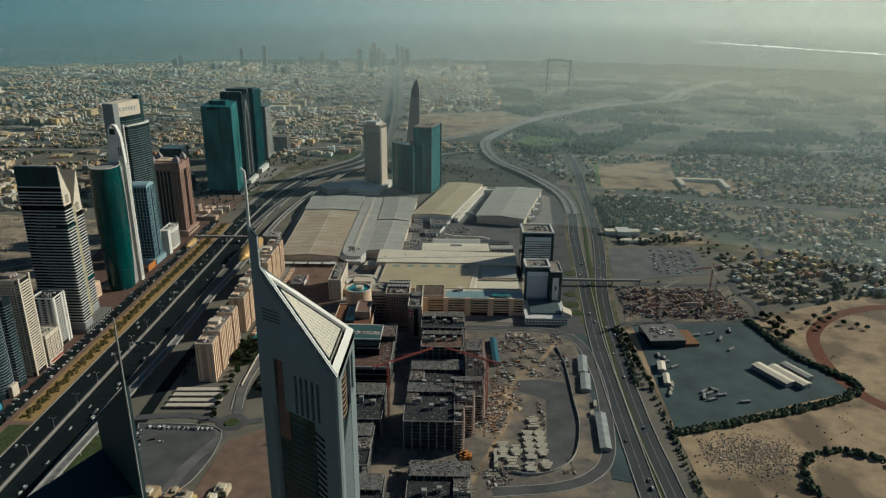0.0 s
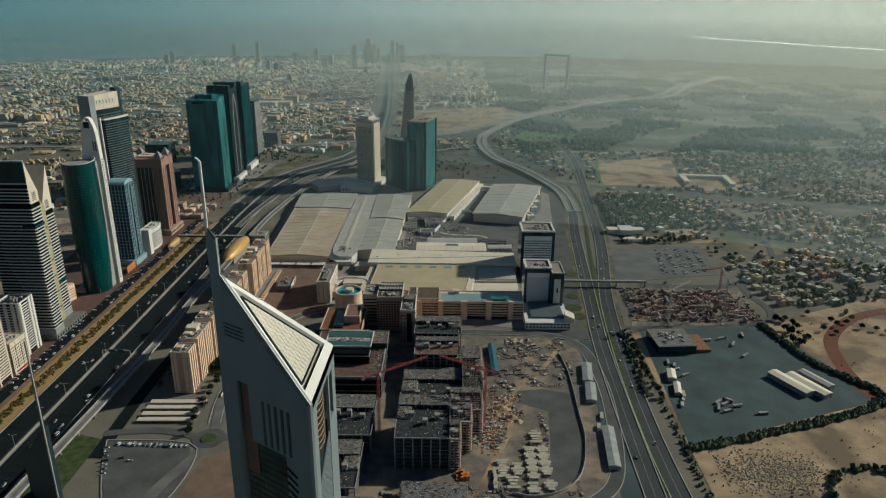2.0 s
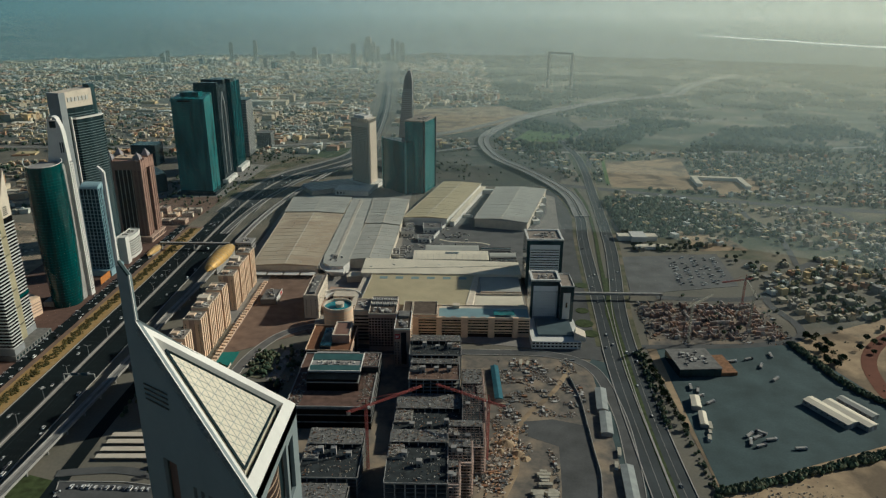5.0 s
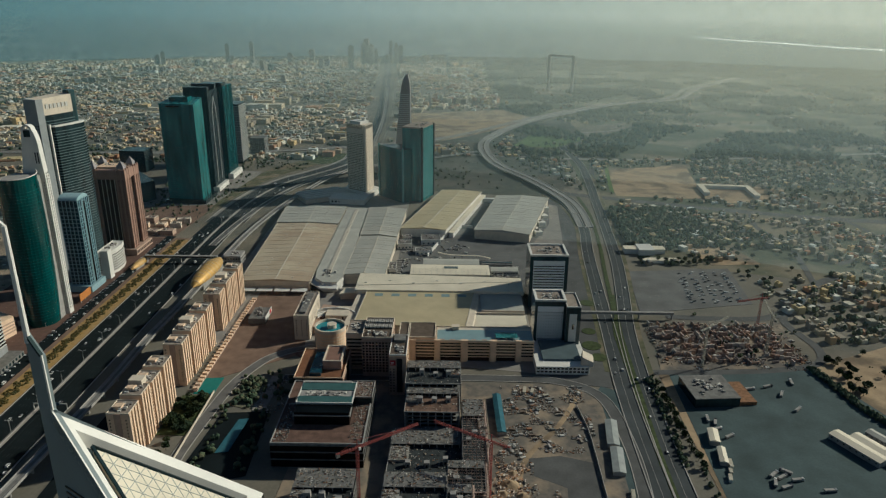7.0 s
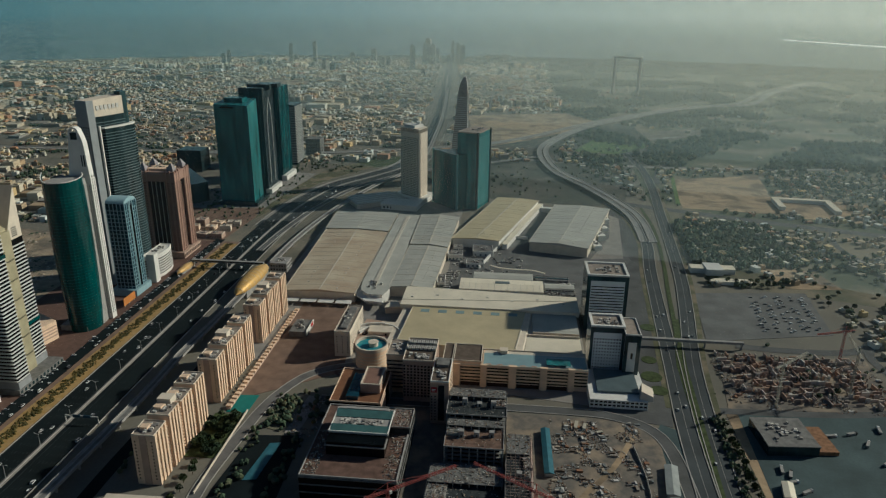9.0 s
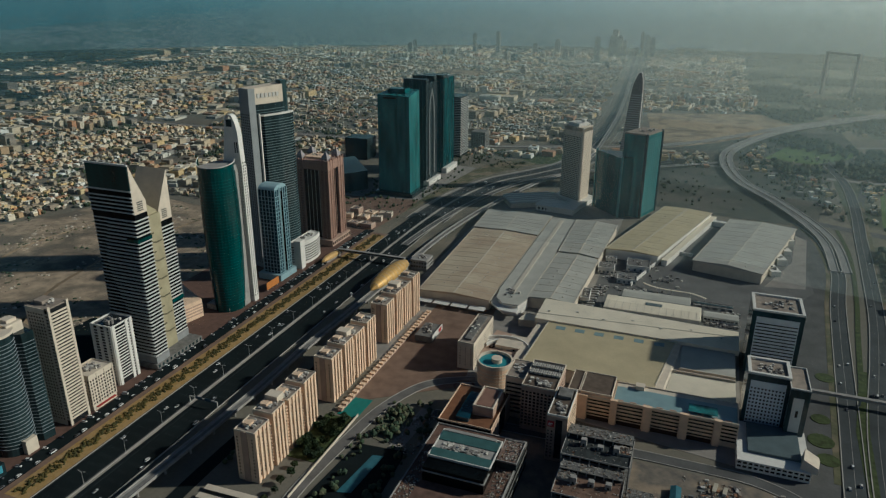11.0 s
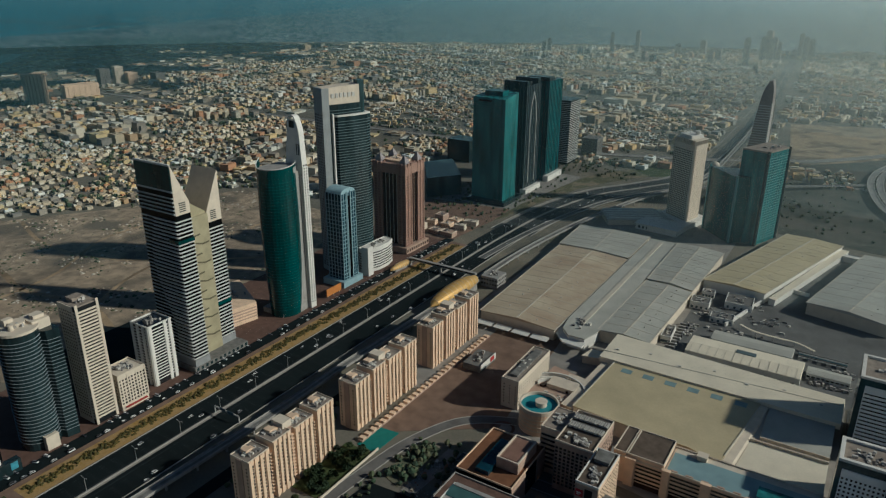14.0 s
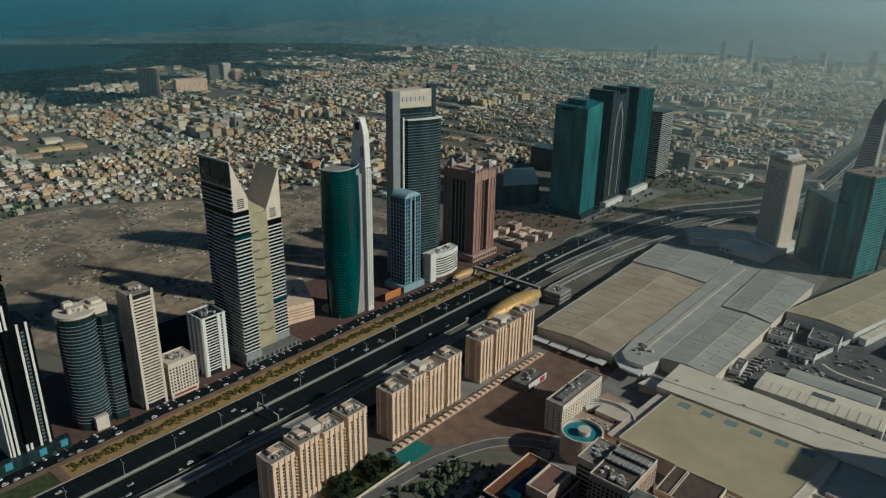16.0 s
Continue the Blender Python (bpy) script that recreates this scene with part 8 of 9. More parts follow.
fence = thing("site_fence", 142, 520, "pale hoarding fence round the graded ground", "fence")
FENCE = curve([(140, 660), (144, 620), (144, 584), (142, 521), (141, 484), (133, 442), (122, 416), (104, 399), (80, 392), (60, 396)])
part("hoarding", ribbon([(x - 142, y - 520, 0) for x, y, _ in FENCE], 0.5, 2.6, KERB, "", "", "", 2.6, 0, False), KERB, fence)
for x, y, r, h in ((60, 532, 9, 5), (70, 518, 6, 3.2), (54, 520, 6, 3.5), (76, 510, 5, 2.4), (64, 548, 6, 3)):
    heap = thing("sand_heap", x, y, "conical heap of ochre building sand", "sand heap", "sand heaps")
    f, n = Form(), 14
    low = [(r * rnd.uniform(0.85, 1.15) * math.cos(6.283 * i / n), r * rnd.uniform(0.85, 1.15) * math.sin(6.283 * i / n), 0) for i in range(n)]
    f.hull(low, [(a * 0.5 + rnd.uniform(-0.3, 0.3), b * 0.5, h * rnd.uniform(0.5, 0.65)) for a, b, _ in low])
    f.hull([(a * 0.5, b * 0.5, h * 0.55) for a, b, _ in low], [(a * 0.1, b * 0.1, h) for a, b, _ in low])
    part("sand", f, SAND, heap)
f = Form()
for _ in range(520):
    v = rnd.random()
    x, y = lerp((36, 462), (60, 560), v)
    x, y = x + rnd.gauss(6, 7), y + rnd.gauss(0, 5)
    f.turned(x, y, rnd.uniform(0.5, 3.6), rnd.uniform(0.4, 1.4), 0, rnd.uniform(0.3, 2.0), rnd.uniform(0, 90))
tagged(new("building_rubble", f.data("building_rubble", island_mat("broken_blockwork", ((0.50, 0.42, 0.33), (0.38, 0.27, 0.19), (0.58, 0.52, 0.44), (0.22, 0.17, 0.13), (0.44, 0.26, 0.14))))), "pale and rusty rubble heaped beside the scaffold", "rubble", kind="stuff")
stack = thing("orange_formwork_stack", 16, 419, "bright orange formwork panels stacked at the building's foot", "formwork")
for k in range(9):
    part("panel", Form().turned(-4 + (k % 3) * 4.2, (k // 3) * 4 - 4, 3.6, 3.0, 0, 1.2 + (k * 7 % 5) * 0.9, k * 9), ORANGE, stack)


def long_shed(x, y, w, d, h, turn, m, label):
    ob = thing("long_shed", x, y, label, "shed", "site sheds", turn)
    part("wall", Form().box(-w / 2, -d / 2, 0, w / 2, d / 2, h), CONCRETE, ob)
    for s in (-1, 1):
        part("roof", Form().hull([(-w / 2 - 0.4, min(0, s * (d / 2 + 0.5)), h), (w / 2 + 0.4, min(0, s * (d / 2 + 0.5)), h), (w / 2 + 0.4, max(0, s * (d / 2 + 0.5)), h), (-w / 2 - 0.4, max(0, s * (d / 2 + 0.5)), h)],
                                 [(-w / 2 - 0.4, min(0, s * (d / 2 + 0.5)), h + (1.6 if s > 0 else 0.2)), (w / 2 + 0.4, min(0, s * (d / 2 + 0.5)), h + (1.6 if s > 0 else 0.2)), (w / 2 + 0.4, max(0, s * (d / 2 + 0.5)), h + (0.2 if s > 0 else 1.6)), (-w / 2 - 0.4, max(0, s * (d / 2 + 0.5)), h + (0.2 if s > 0 else 1.6))]), m, ob)
    part("door", Form().box(w / 2, -1.5, 0, w / 2 + 0.1, 1.5, h * 0.8), STEEL, ob)
    window_rows(ob, (-w / 2, -d / 2), (w / 2, -d / 2), 8, (h * 0.5,), 1.8, 1.0)
    return ob


SHED_ROOF = mat("dull_shed_roof", (0.36, 0.38, 0.36), 0.6, 0.12, 6)
long_shed(166, 610, 42, 11, 4, 82, SHED_ROOF, "long pale site shed")
long_shed(162, 566, 38, 11, 4, 82, SHED_ROOF, "long pale site shed")
long_shed(163, 465, 66, 11, 4, 84, SHED_ROOF, "long pale site shed with a yard")
long_shed(57, 642, 70, 8, 4, 91, BLUE_SHEET, "long blue-roofed site shed")
long_shed(396, 590, 52, 14, 6, -64, ROOF_PALE, "white-roofed warehouse on the lot")
long_shed(414, 586, 52, 13, 6, -64, ROOF_PALE, "white-roofed warehouse on the lot")
long_shed(430, 600, 40, 10, 5, -64, ROOF_GREY, "grey-roofed warehouse on the lot")
long_shed(264, 606, 22, 9, 5, 78, ROOF_PALE, "small pale workshop on the lot")
long_shed(262, 576, 24, 7, 4, 78, ROOF_PALE, "small pale workshop on the lot")
mod = thing("workshop_block", 287, 690, "dark-walled workshop block with a cluttered grey roof", "building", turn=4)
part("wall", Form().box(-24, -26, 0, 24, 22, 10), DARK_GLASS, mod)
part("roof", Form().box(-24.5, -26.5, 10, 24.5, 22.5, 10.8), RAW, mod)
roof_kit(mod, rect(0, -2, 42, 42), 10.8, 40, 84, 1.8)
part("loading_deck", Form().box(24, -24, 0, 44, 18, 4), RUST, mod, "rusty loading deck")
court = thing("courtyard_house", 628, 1548, "long white courtyard building", "building", turn=-6)
for x0, y0, x1, y1 in ((-58, 34, 58, 46), (-58, -30, -46, 34), (46, -40, 58, 34)):
    part("wing", Form().box(x0, y0, 0, x1, y1, 7), WHITE, court)
    part("wing_roof", Form().box(x0 - 0.5, y0 - 0.5, 7, x1 + 0.5, y1 + 0.5, 7.6), ROOF_PALE, court)
pvl = thing("white_villa", 336, 1146, "broad white villa with a green court", "house")
part("wall", Form().box(-34, -8, 0, 34, 10, 8).box(-12, -16, 0, 14, 16, 10), WHITE, pvl)
part("roof", Form().box(-34.4, -8.4, 8, 34.4, 10.4, 8.6), ROOF_PALE, pvl)
pv2 = thing("flat_villa", 352, 1098, "long low white villa", "house")
part("wall", Form().box(-30, -5, 0, 30, 7, 5), WHITE, pv2)
part("roof", Form().box(-31, -6, 5, 31, 8, 5.6), ROOF_PALE, pv2)


# ---- villas, trees and vehicles ----
NO_BUILD = [[(-160, 300), (330, 300), (330, 1000), (290, 1560), (180, 1900), (-160, 1900)],
            [(-1290, 480), (-1250, 810), (-1110, 1020), (-1010, 1250), (-630, 1250), (-630, 380), (-900, 460)],
            [(-720, 360), (-150, 360), (-150, 1880), (-820, 1780)],
            [(285, 890), (460, 900), (465, 1085), (285, 1070)], [(240, 100), (1500, 60), (1500, 740), (900, 820), (660, 850), (470, 800), (470, 900), (240, 880)],
            [(390, 1770), (630, 1840), (575, 1470), (365, 1500)], [(290, 1085), (395, 1110), (400, 1170), (300, 1180)],
            [(465, 1015), (605, 1025), (615, 1135), (495, 1185)], [(560, 1480), (705, 1480), (705, 1620), (560, 1620)],
            [(-1300, 3470), (-1030, 3430), (-990, 3630), (-1240, 3670)], [(-170, 2090), (60, 2060), (345, 2540), (220, 2770), (-170, 2670)],
            [(-3700, 1200), (-3450, 1200), (-3560, 2000), (-4200, 2530), (-4800, 2400), (-6000, 5200), (-9000, 5200), (-9000, 1000)]]


def near_line(x, y, line, d):
    for a, b in zip(line, line[1:]):
        if min(a[1], b[1]) - d < y < max(a[1], b[1]) + d and min(a[0], b[0]) - d < x < max(a[0], b[0]) + d:
            ux, uy = b[0] - a[0], b[1] - a[1]
            t = max(0, min(1, ((x - a[0]) * ux + (y - a[1]) * uy) / (ux * ux + uy * uy + 1e-9)))
            if (x - a[0] - ux * t) ** 2 + (y - a[1] - uy * t) ** 2 < d * d:
                return True
    return False


def free(x, y):
    if any(inside(x, y, p) for p in NO_BUILD):
        return False
    return not (near_line(x, y, HIGHWAY, 58) or near_line(x, y, EAST_1, 22) or near_line(x, y, EAST_2, 26) or near_line(x, y, WEST_EAST, 32) or near_line(x, y, SPINE, 40) or near_line(x, y, CROSS, 30))


AVENUE_1 = [(-1500, 700), (-1180, 1500), (-980, 2300), (-900, 3600)]
AVENUE_2 = [(-3300, 1700), (-2300, 1850), (-1500, 1950), (-560, 2060)]
AVENUE_3 = [(-2500, 900), (-2050, 1900), (-1800, 2700), (-1700, 4000)]

# six kinds of villa, each with a wall, a roof terrace and a stair head
VILLA = []
for k, (w, d, h) in enumerate(((18, 14, 7.5), (15, 15, 7), (20, 12, 8), (14, 18, 6.5), (22, 16, 8.5), (13, 12, 5.5))):
    ob = thing("villa", 0, 0, "flat-roofed two-storey villa in sandy render", "house", "villas")
    body = Form().box(-w / 2, -d / 2, 0, w / 2, d / 2, h).box(-w / 2 + 2, -d / 2 - 3.5, 0, w / 6, -d / 2, h * 0.55)
    part("wall", body, HOUSE_ONE, ob)
    parapet(ob, rect(0, 0, w, d), h, 0.9, 0.35, HOUSE_ONE)
    part("stair_head", Form().box(-w / 4, 0, h, w / 8, d / 3, h + 2.6), HOUSE_ONE, ob)
    part("yard_wall", Form().box(-w / 2 - 5, -d / 2 - 7, 0, w / 2 + 5, -d / 2 - 6.7, 2.1).box(w / 2 + 4.7, -d / 2 - 7, 0, w / 2 + 5, d / 2 + 5, 2.1), HOUSE_ONE, ob)
    window_rows(ob, (-w / 2, -d / 2), (w / 2, -d / 2), 4, (h * 0.6,), 1.3, 1.4)
    VILLA.append(ob)

rnd = random.Random(7)
spots, far_homes, far_trees = [], Form(), Form()


def far_tree(x, y, s, z=0.0):
    for _ in range(rnd.choice((1, 2, 2))):
        a, b, r = x + rnd.uniform(-1, 1) * s * 0.5, y + rnd.uniform(-1, 1) * s * 0.5, s * rnd.uniform(0.55, 0.9)
        ring5 = [(a + r * rnd.uniform(0.7, 1.2) * math.cos(2 * math.pi * i / 5 + s), b + r * rnd.uniform(0.7, 1.2) * math.sin(2 * math.pi * i / 5 + s)) for i in range(5)]
        far_trees.hull([(px * 0.6 + a * 0.4, py * 0.6 + b * 0.4, z) for px, py in ring5], [(px, py, z + s * rnd.uniform(0.7, 1.0)) for px, py in ring5], False)
        top = len(far_trees.v) - 5
        far_trees.f.pop()
        far_trees.v.append((a, b, z + s * rnd.uniform(1.2, 1.6)))
        for i in range(5):
            far_trees.f.append((top + i, top + (i + 1) % 5, len(far_trees.v) - 1))


def far_house(x, y, w, d, h, a):
    far_homes.turned(x, y, w, d, -0.3, h, a)
    c, s = math.cos(radians(a)), math.sin(radians(a))
    if rnd.random() < 0.7:
        ox, oy = rnd.uniform(-0.25, 0.25) * w, rnd.uniform(-0.25, 0.25) * d
        far_homes.turned(x + ox * c - oy * s, y + ox * s + oy * c, w * rnd.uniform(0.25, 0.5), d * rnd.uniform(0.25, 0.6), h, h + rnd.uniform(1.8, 3.2), a)
    if rnd.random() < 0.6:
        ox, oy = rnd.choice((-1, 1)) * w * 0.5, rnd.uniform(-0.3, 0.3) * d
        far_homes.turned(x + ox * c - oy * s, y + ox * s + oy * c, w * rnd.uniform(0.3, 0.6), d * rnd.uniform(0.5, 0.9), -0.3, h * rnd.uniform(0.4, 0.75), a)


for gx in range(-4400, 3000, 200):
    for gy in range(300, 5400, 200):
        mx, my = gx + 100, gy + 100
        r = math.hypot(mx, my - 60)
        if r > 5250 or (mx > -300 and my < 800):
            continue
        east = mx > 250
        park = inside(mx, my, [(240, 2280), (700, 2560), (1500, 3100), (2900, 3000), (3300, 5000), (300, 5000), (120, 3000)])
        ang = 40 * noise.noise((mx / 800, my / 800, 1.0)) + (-6 if not east else 14) + (90 if rnd.random() < 0.3 else 0)
        park = park or (east and my > 1900 and not (mx > 1100 and my < 2200))
        dens = (0.88 if r < 1900 else 0.80) if not east else 0.82 if my < 1450 else 0.40
        dens *= 1.0 if noise.noise((mx / 700, my / 700, 5.0)) > -0.28 else 0.72
        if park:
            dens = 0.04
        step_x, step_y = (17, 19) if east else (14.5, 17) if r < 2300 else (19, 21)
        quarter = noise.noise((mx / 420, my / 420, 11.0)) if not east else 0.0
        flats = quarter > 0.14 and r > 1500
        yards = quarter < -0.30 and r > 1600
        if mx < -2750 and r > 3350 and not east:
            yards, flats, dens = True, False, 0.6
        if flats:
            dens, step_x, step_y = 0.86, 31, 35
        if yards:
            dens, step_x, step_y = 0.45, 46, 62
        tall = rnd.random() < (0.10 if my > 2300 and not park else 0.0 if east else 0.02)
        c, s = math.cos(radians(ang)), math.sin(radians(ang))
        ix = -100.0
        row = 0
        while ix < 100:
            iy = -100.0
            col = 0
            while iy < 100:
                x, y = mx + ix * c - iy * s + rnd.uniform(-3, 3), my + ix * s + iy * c + rnd.uniform(-3, 3)
                ok = abs(x - mx) < 101 and abs(y - my) < 101 and free(x, y)
                if ok and not east and (near_line(x, y, AVENUE_1, 13) or near_line(x, y, AVENUE_2, 13) or near_line(x, y, AVENUE_3, 11)):
                    iy += step_y
                    continue
                grove = not east and noise.noise((x / 130, y / 130, 15.0)) > 0.26
                if ok and rnd.random() < dens * (0.35 if grove else 1.0):
                    w, d = (rnd.uniform(7, 14.5), rnd.uniform(8, 16)) if not east and r < 2300 else (rnd.uniform(10, 19), rnd.uniform(10, 19)) if not east else (rnd.uniform(6, 12), rnd.uniform(7, 14))
                    if flats:
                        w, d = rnd.uniform(18, 34), rnd.uniform(16, 26)
                    if yards:
                        w, d = rnd.uniform(24, 44), rnd.uniform(30, 64)
                    if r < 1750 and (-1650 < x < -630 or 320 < x < 900) and len(spots) < 230 and rnd.random() < 0.75:
                        spots.append((x, y, ang + rnd.choice((0, 90, 180))))
                    else:
                        if flats and not tall:
                            far_house(x, y, w, d, rnd.choice((9, 10.5, 12, 13, 16)) + rnd.uniform(-1, 1), ang)
                            iy += step_y
                            continue
                        h = rnd.choice((3.6, 4.4, 5.4, 6, 7, 9.5)) + rnd.uniform(-0.8, 0.8) if not tall else rnd.uniform(14, 26)
                        far_house(x, y, w * (1.3 if tall else 1), d * (1.2 if tall else 1), h, ang)
                if ok and rnd.random() < (0.95 if park else 0.95 if east else 0.55 if r < 2300 else 0.4):
                    wood = noise.noise((x / 190, y / 230, 9.0))
                    if park:
                        for _ in range(3 if wood > 0.12 else 1 if wood > 0.0 else 0):
                            far_tree(x + rnd.uniform(-13, 13), y + rnd.uniform(-13, 13), rnd.uniform(5, 12))
                    else:
                        for _ in range(5 if grove else 1 if not east else 3 if wood > 0.02 else 1):
                            far_tree(x + rnd.uniform(-12, 12), y + rnd.uniform(-12, 12), rnd.uniform(3.0, 6.5))
                col += 1
                iy += step_y + (8 if col % 5 == 0 else 0)
            row += 1
            ix += step_x + (9 if row % 2 == 0 else 0)
for k, (x, y, a) in enumerate(spots):
    if k < len(VILLA):
        VILLA[k].matrix_basis = pose(x, y, -0.3, 0, 0, a)
    else:
        copy_thing(VILLA[k % len(VILLA)], pose(x, y, -0.3, 0, 0, a))
tagged(new("far_villas", far_homes.data("far_villas", HOUSE_STUFF)), "thousands of small sandy flat-roofed houses", "houses", kind="stuff")

# far high-rises fading into the haze
FAR_TALL = {12: (-1370, 4480, 128), 13: (-1240, 4560, 138), 14: (-1740, 4400, 84), 15: (-1785, 4430, 62), 16: (-880, 4650, 92), 17: (-1010, 4600, 70), 18: (-760, 4500, 60), 19: (-1500, 4300, 46)}
for k in range(34):
    x, y = rnd.uniform(-1500, 500), rnd.uniform(3500, 5000)
    if k < 12:
        x, y = rnd.uniform(-560, -300), rnd.uniform(4300, 5000)
    if k < 12:
        x = rnd.uniform(-470, -310) if k % 2 else rnd.uniform(-600, -480)
    h = rnd.uniform(28, 64) if k >= 12 else rnd.uniform(95, 165)
    if k in FAR_TALL:
        x, y, h = FAR_TALL[k]
    if k >= 12 and k not in FAR_TALL and not free(x, y):
        continue
    ob = thing("distant_high_rise", x, y, "hazy grey high-rise in the far city", "tower", "distant high-rises", rnd.uniform(-20, 20))
    w, d = rnd.uniform(20, 34), rnd.uniform(18, 30)
    part("wall", Form().prism(rect(0, 0, w, d), -0.3, h), rnd.choice((RAW, RAW, GREY_GLASS, ROOF_FLAT)), ob)
    part("roof_block", Form().prism(rect(0, 0, w * 0.5, d * 0.5), h, h + 5), RAW, ob)
for x, y, w, d, h, m in ((-2405, 1585, 40, 66, 102, CREAM), (-2452, 1775, 40, 120, 45, CREAM), (-2642, 1995, 44, 40, 66, RAW), (-2625, 2050, 36, 34, 72, CREAM_LT), (-2590, 2085, 40, 40, 48, CREAM), (-2560, 2190, 60, 40, 38, RAW)):
    ob = thing("mid_rise_block", x, y, "cream mid-rise block above the houses", "building", "mid-rise blocks", -12)
    part("wall", Form().prism(rect(0, 0, w, d), -0.3, h), m, ob)
    window_rows(ob, (w / 2, -d / 2), (w / 2, d / 2), 6, floors(5, h - 3, 4), 2.2, 2)
    window_rows(ob, (-w / 2, -d / 2), (w / 2, -d / 2), 7, floors(5, h - 3, 4), 2.2, 2)
    parapet(ob, rect(0, 0, w, d), h, 1.5, 0.8, m)

# planted belts and hedges
for line, n, wide, size in (([(241, 466), (334, 495), (486, 560), (448, 645), (428, 750)], 900, 3.2, 4.2), ([(234, 200), (237, 462), (240, 600), (236, 725)], 200, 3.0, 2.6), ([(225, 560), (232, 720)], 80, 3, 3.5)):
    pts = curve([(*p, 0) for p in line], 4)
    total = along(pts, 1.0)
    for _ in range(n):
        x, y, a = rnd.choice(total)
        far_tree(x + rnd.uniform(-wide, wide), y + rnd.uniform(-wide, wide), rnd.uniform(0.5, 1.0) * size)
for _ in range(150):
    a = rnd.uniform(0, 6.283)
    far_tree(398 + 54 * math.cos(a) + rnd.uniform(-4, 4), 384 + 54 * math.sin(a) + rnd.uniform(-4, 4), rnd.uniform(2.5, 5))
f = Form()
for _ in range(1900):
    x, y = rnd.gauss(305, 30), rnd.gauss(432, 17)
    if x > 258:
        r = rnd.uniform(0.4, 1.3)
        f.tube(x, y, r, -0.3, r * rnd.uniform(0.5, 1.0), 5, r * 0.4)
tagged(new("rubble", f.data("rubble", island_mat("pale_rubble", ((0.40, 0.33, 0.24), (0.28, 0.235, 0.175), (0.50, 0.44, 0.34))))), "pale broken rubble strewn on the sand", "rubble", kind="stuff")
for _ in range(560):
    far_tree(rnd.uniform(320, 480), rnd.uniform(1175, 1400), rnd.uniform(5, 9))
for _ in range(2600):
    x, y = rnd.uniform(240, 1400), rnd.uniform(150, 800)
    if not inside(x, y, [(243, 470), (487, 562), (431, 748), (258, 737)]) and noise.noise((x / 45, y / 45, 7.0)) > 0.12 and math.hypot(x - 398, y - 384) > 62:
        far_tree(x, y, rnd.uniform(0.4, 1.3))
for x0, y0, x1, y1, n in ((-640, 1260, -470, 1900, 320), (-160, 1560, 250, 1990, 130), (-470, 1440, -360, 1560, 40), (-500, 1720, -360, 1900, 90), (-200, 1620, 60, 1760, 60), (130, 1900, 420, 2300, 160), (-205, 640, -165, 730, 30), (-224, 656, -202, 714, 46), (-190, 545, -178, 640, 26), (-232, 540, -218, 650, 24), (-330, 560, -312, 940, 60), (330, 760, 470, 900, 20)):
    for _ in range(n):
        x, y = rnd.uniform(x0, x1), rnd.uniform(y0, y1)
        if not any(near_line(x, y, q, 16) for q in (EAST_1, SPINE, RAMP, WEST_EAST)) and not near_line(x, y, HIGHWAY, 46):
            far_tree(x, y, rnd.uniform(2.0, 4.5))
tagged(new("shrubbery", far_trees.data("shrubbery", LEAF_STUFF)), "dark green trees and bushes scattered through the city", "trees", kind="stuff")

# nearer trees, each with trunk, limbs and a crown of leaf clumps
TREE = []
for k in range(4):
    ob = thing("tree", 0, 0, "dense dark green street tree", "tree", "street trees")
    h, r = 4.0 + k * 0.6, 3.0 + 0.35 * k
    tr = Form().tube(0, 0, 0.28, -0.3, h * 0.6, 7, 0.16)
    for a in range(5):
        tr.beam((0, 0, h * 0.5), (r * 0.6 * math.cos(a * 1.26), r * 0.6 * math.sin(a * 1.26), h * 0.95), 0.16)
    part("trunk", tr, TRUNK, ob)
    cr = Form()
    for _ in range(130):
        a, b, q = rnd.uniform(0, 6.283), rnd.uniform(-0.6, 1.0), rnd.uniform(0.45, 1.0)
        c = Vector((r * q * math.cos(a) * math.sqrt(max(0.05, 1 - b * b * 0.8)), r * q * math.sin(a) * math.sqrt(max(0.05, 1 - b * b * 0.8)), h + b * r * 0.62))
        u = Vector((rnd.uniform(-1, 1), rnd.uniform(-1, 1), rnd.uniform(-1, 1))).normalized()
        v = u.orthogonal().normalized()
        s = rnd.uniform(0.55, 1.1)
        cr.face(c - u * s - v * s * 0.6, c + u * s * 0.4 - v * s, c + u * s + v * s * 0.5, c - u * s * 0.3 + v * s)
    part("crown", cr, LEAF, ob)
    TREE.append(ob)
tspots = [(rnd.uniform(-279, -252), rnd.uniform(604, 670)) for _ in range(46)]
tspots += [(238 + rnd.uniform(-3, 3), 560 + 12 * k) for k in range(13)]
tspots += [(rnd.uniform(500, 640), rnd.uniform(720, 800)) for _ in range(12)]
tspots += [(rnd.uniform(448, 475), rnd.uniform(690, 770)) for _ in range(26)]
tspots += [(rnd.uniform(300, 420), rnd.uniform(1085, 1110)) for _ in range(22)]
tspots += [(-262 + rnd.uniform(-3, 3), y) for y in range(480, 600, 12)]
tspots += [(rnd.uniform(465, 600), rnd.uniform(1015, 1170)) for _ in range(18)]
for k, (x, y) in enumerate(tspots):
    m = pose(x, y, 0, 0, 0, rnd.uniform(0, 360))
    if k < 4:
        TREE[k].matrix_basis = m
    else:
        copy_thing(TREE[k % 4], m)

# cars and vans
U = 1 / 0.875


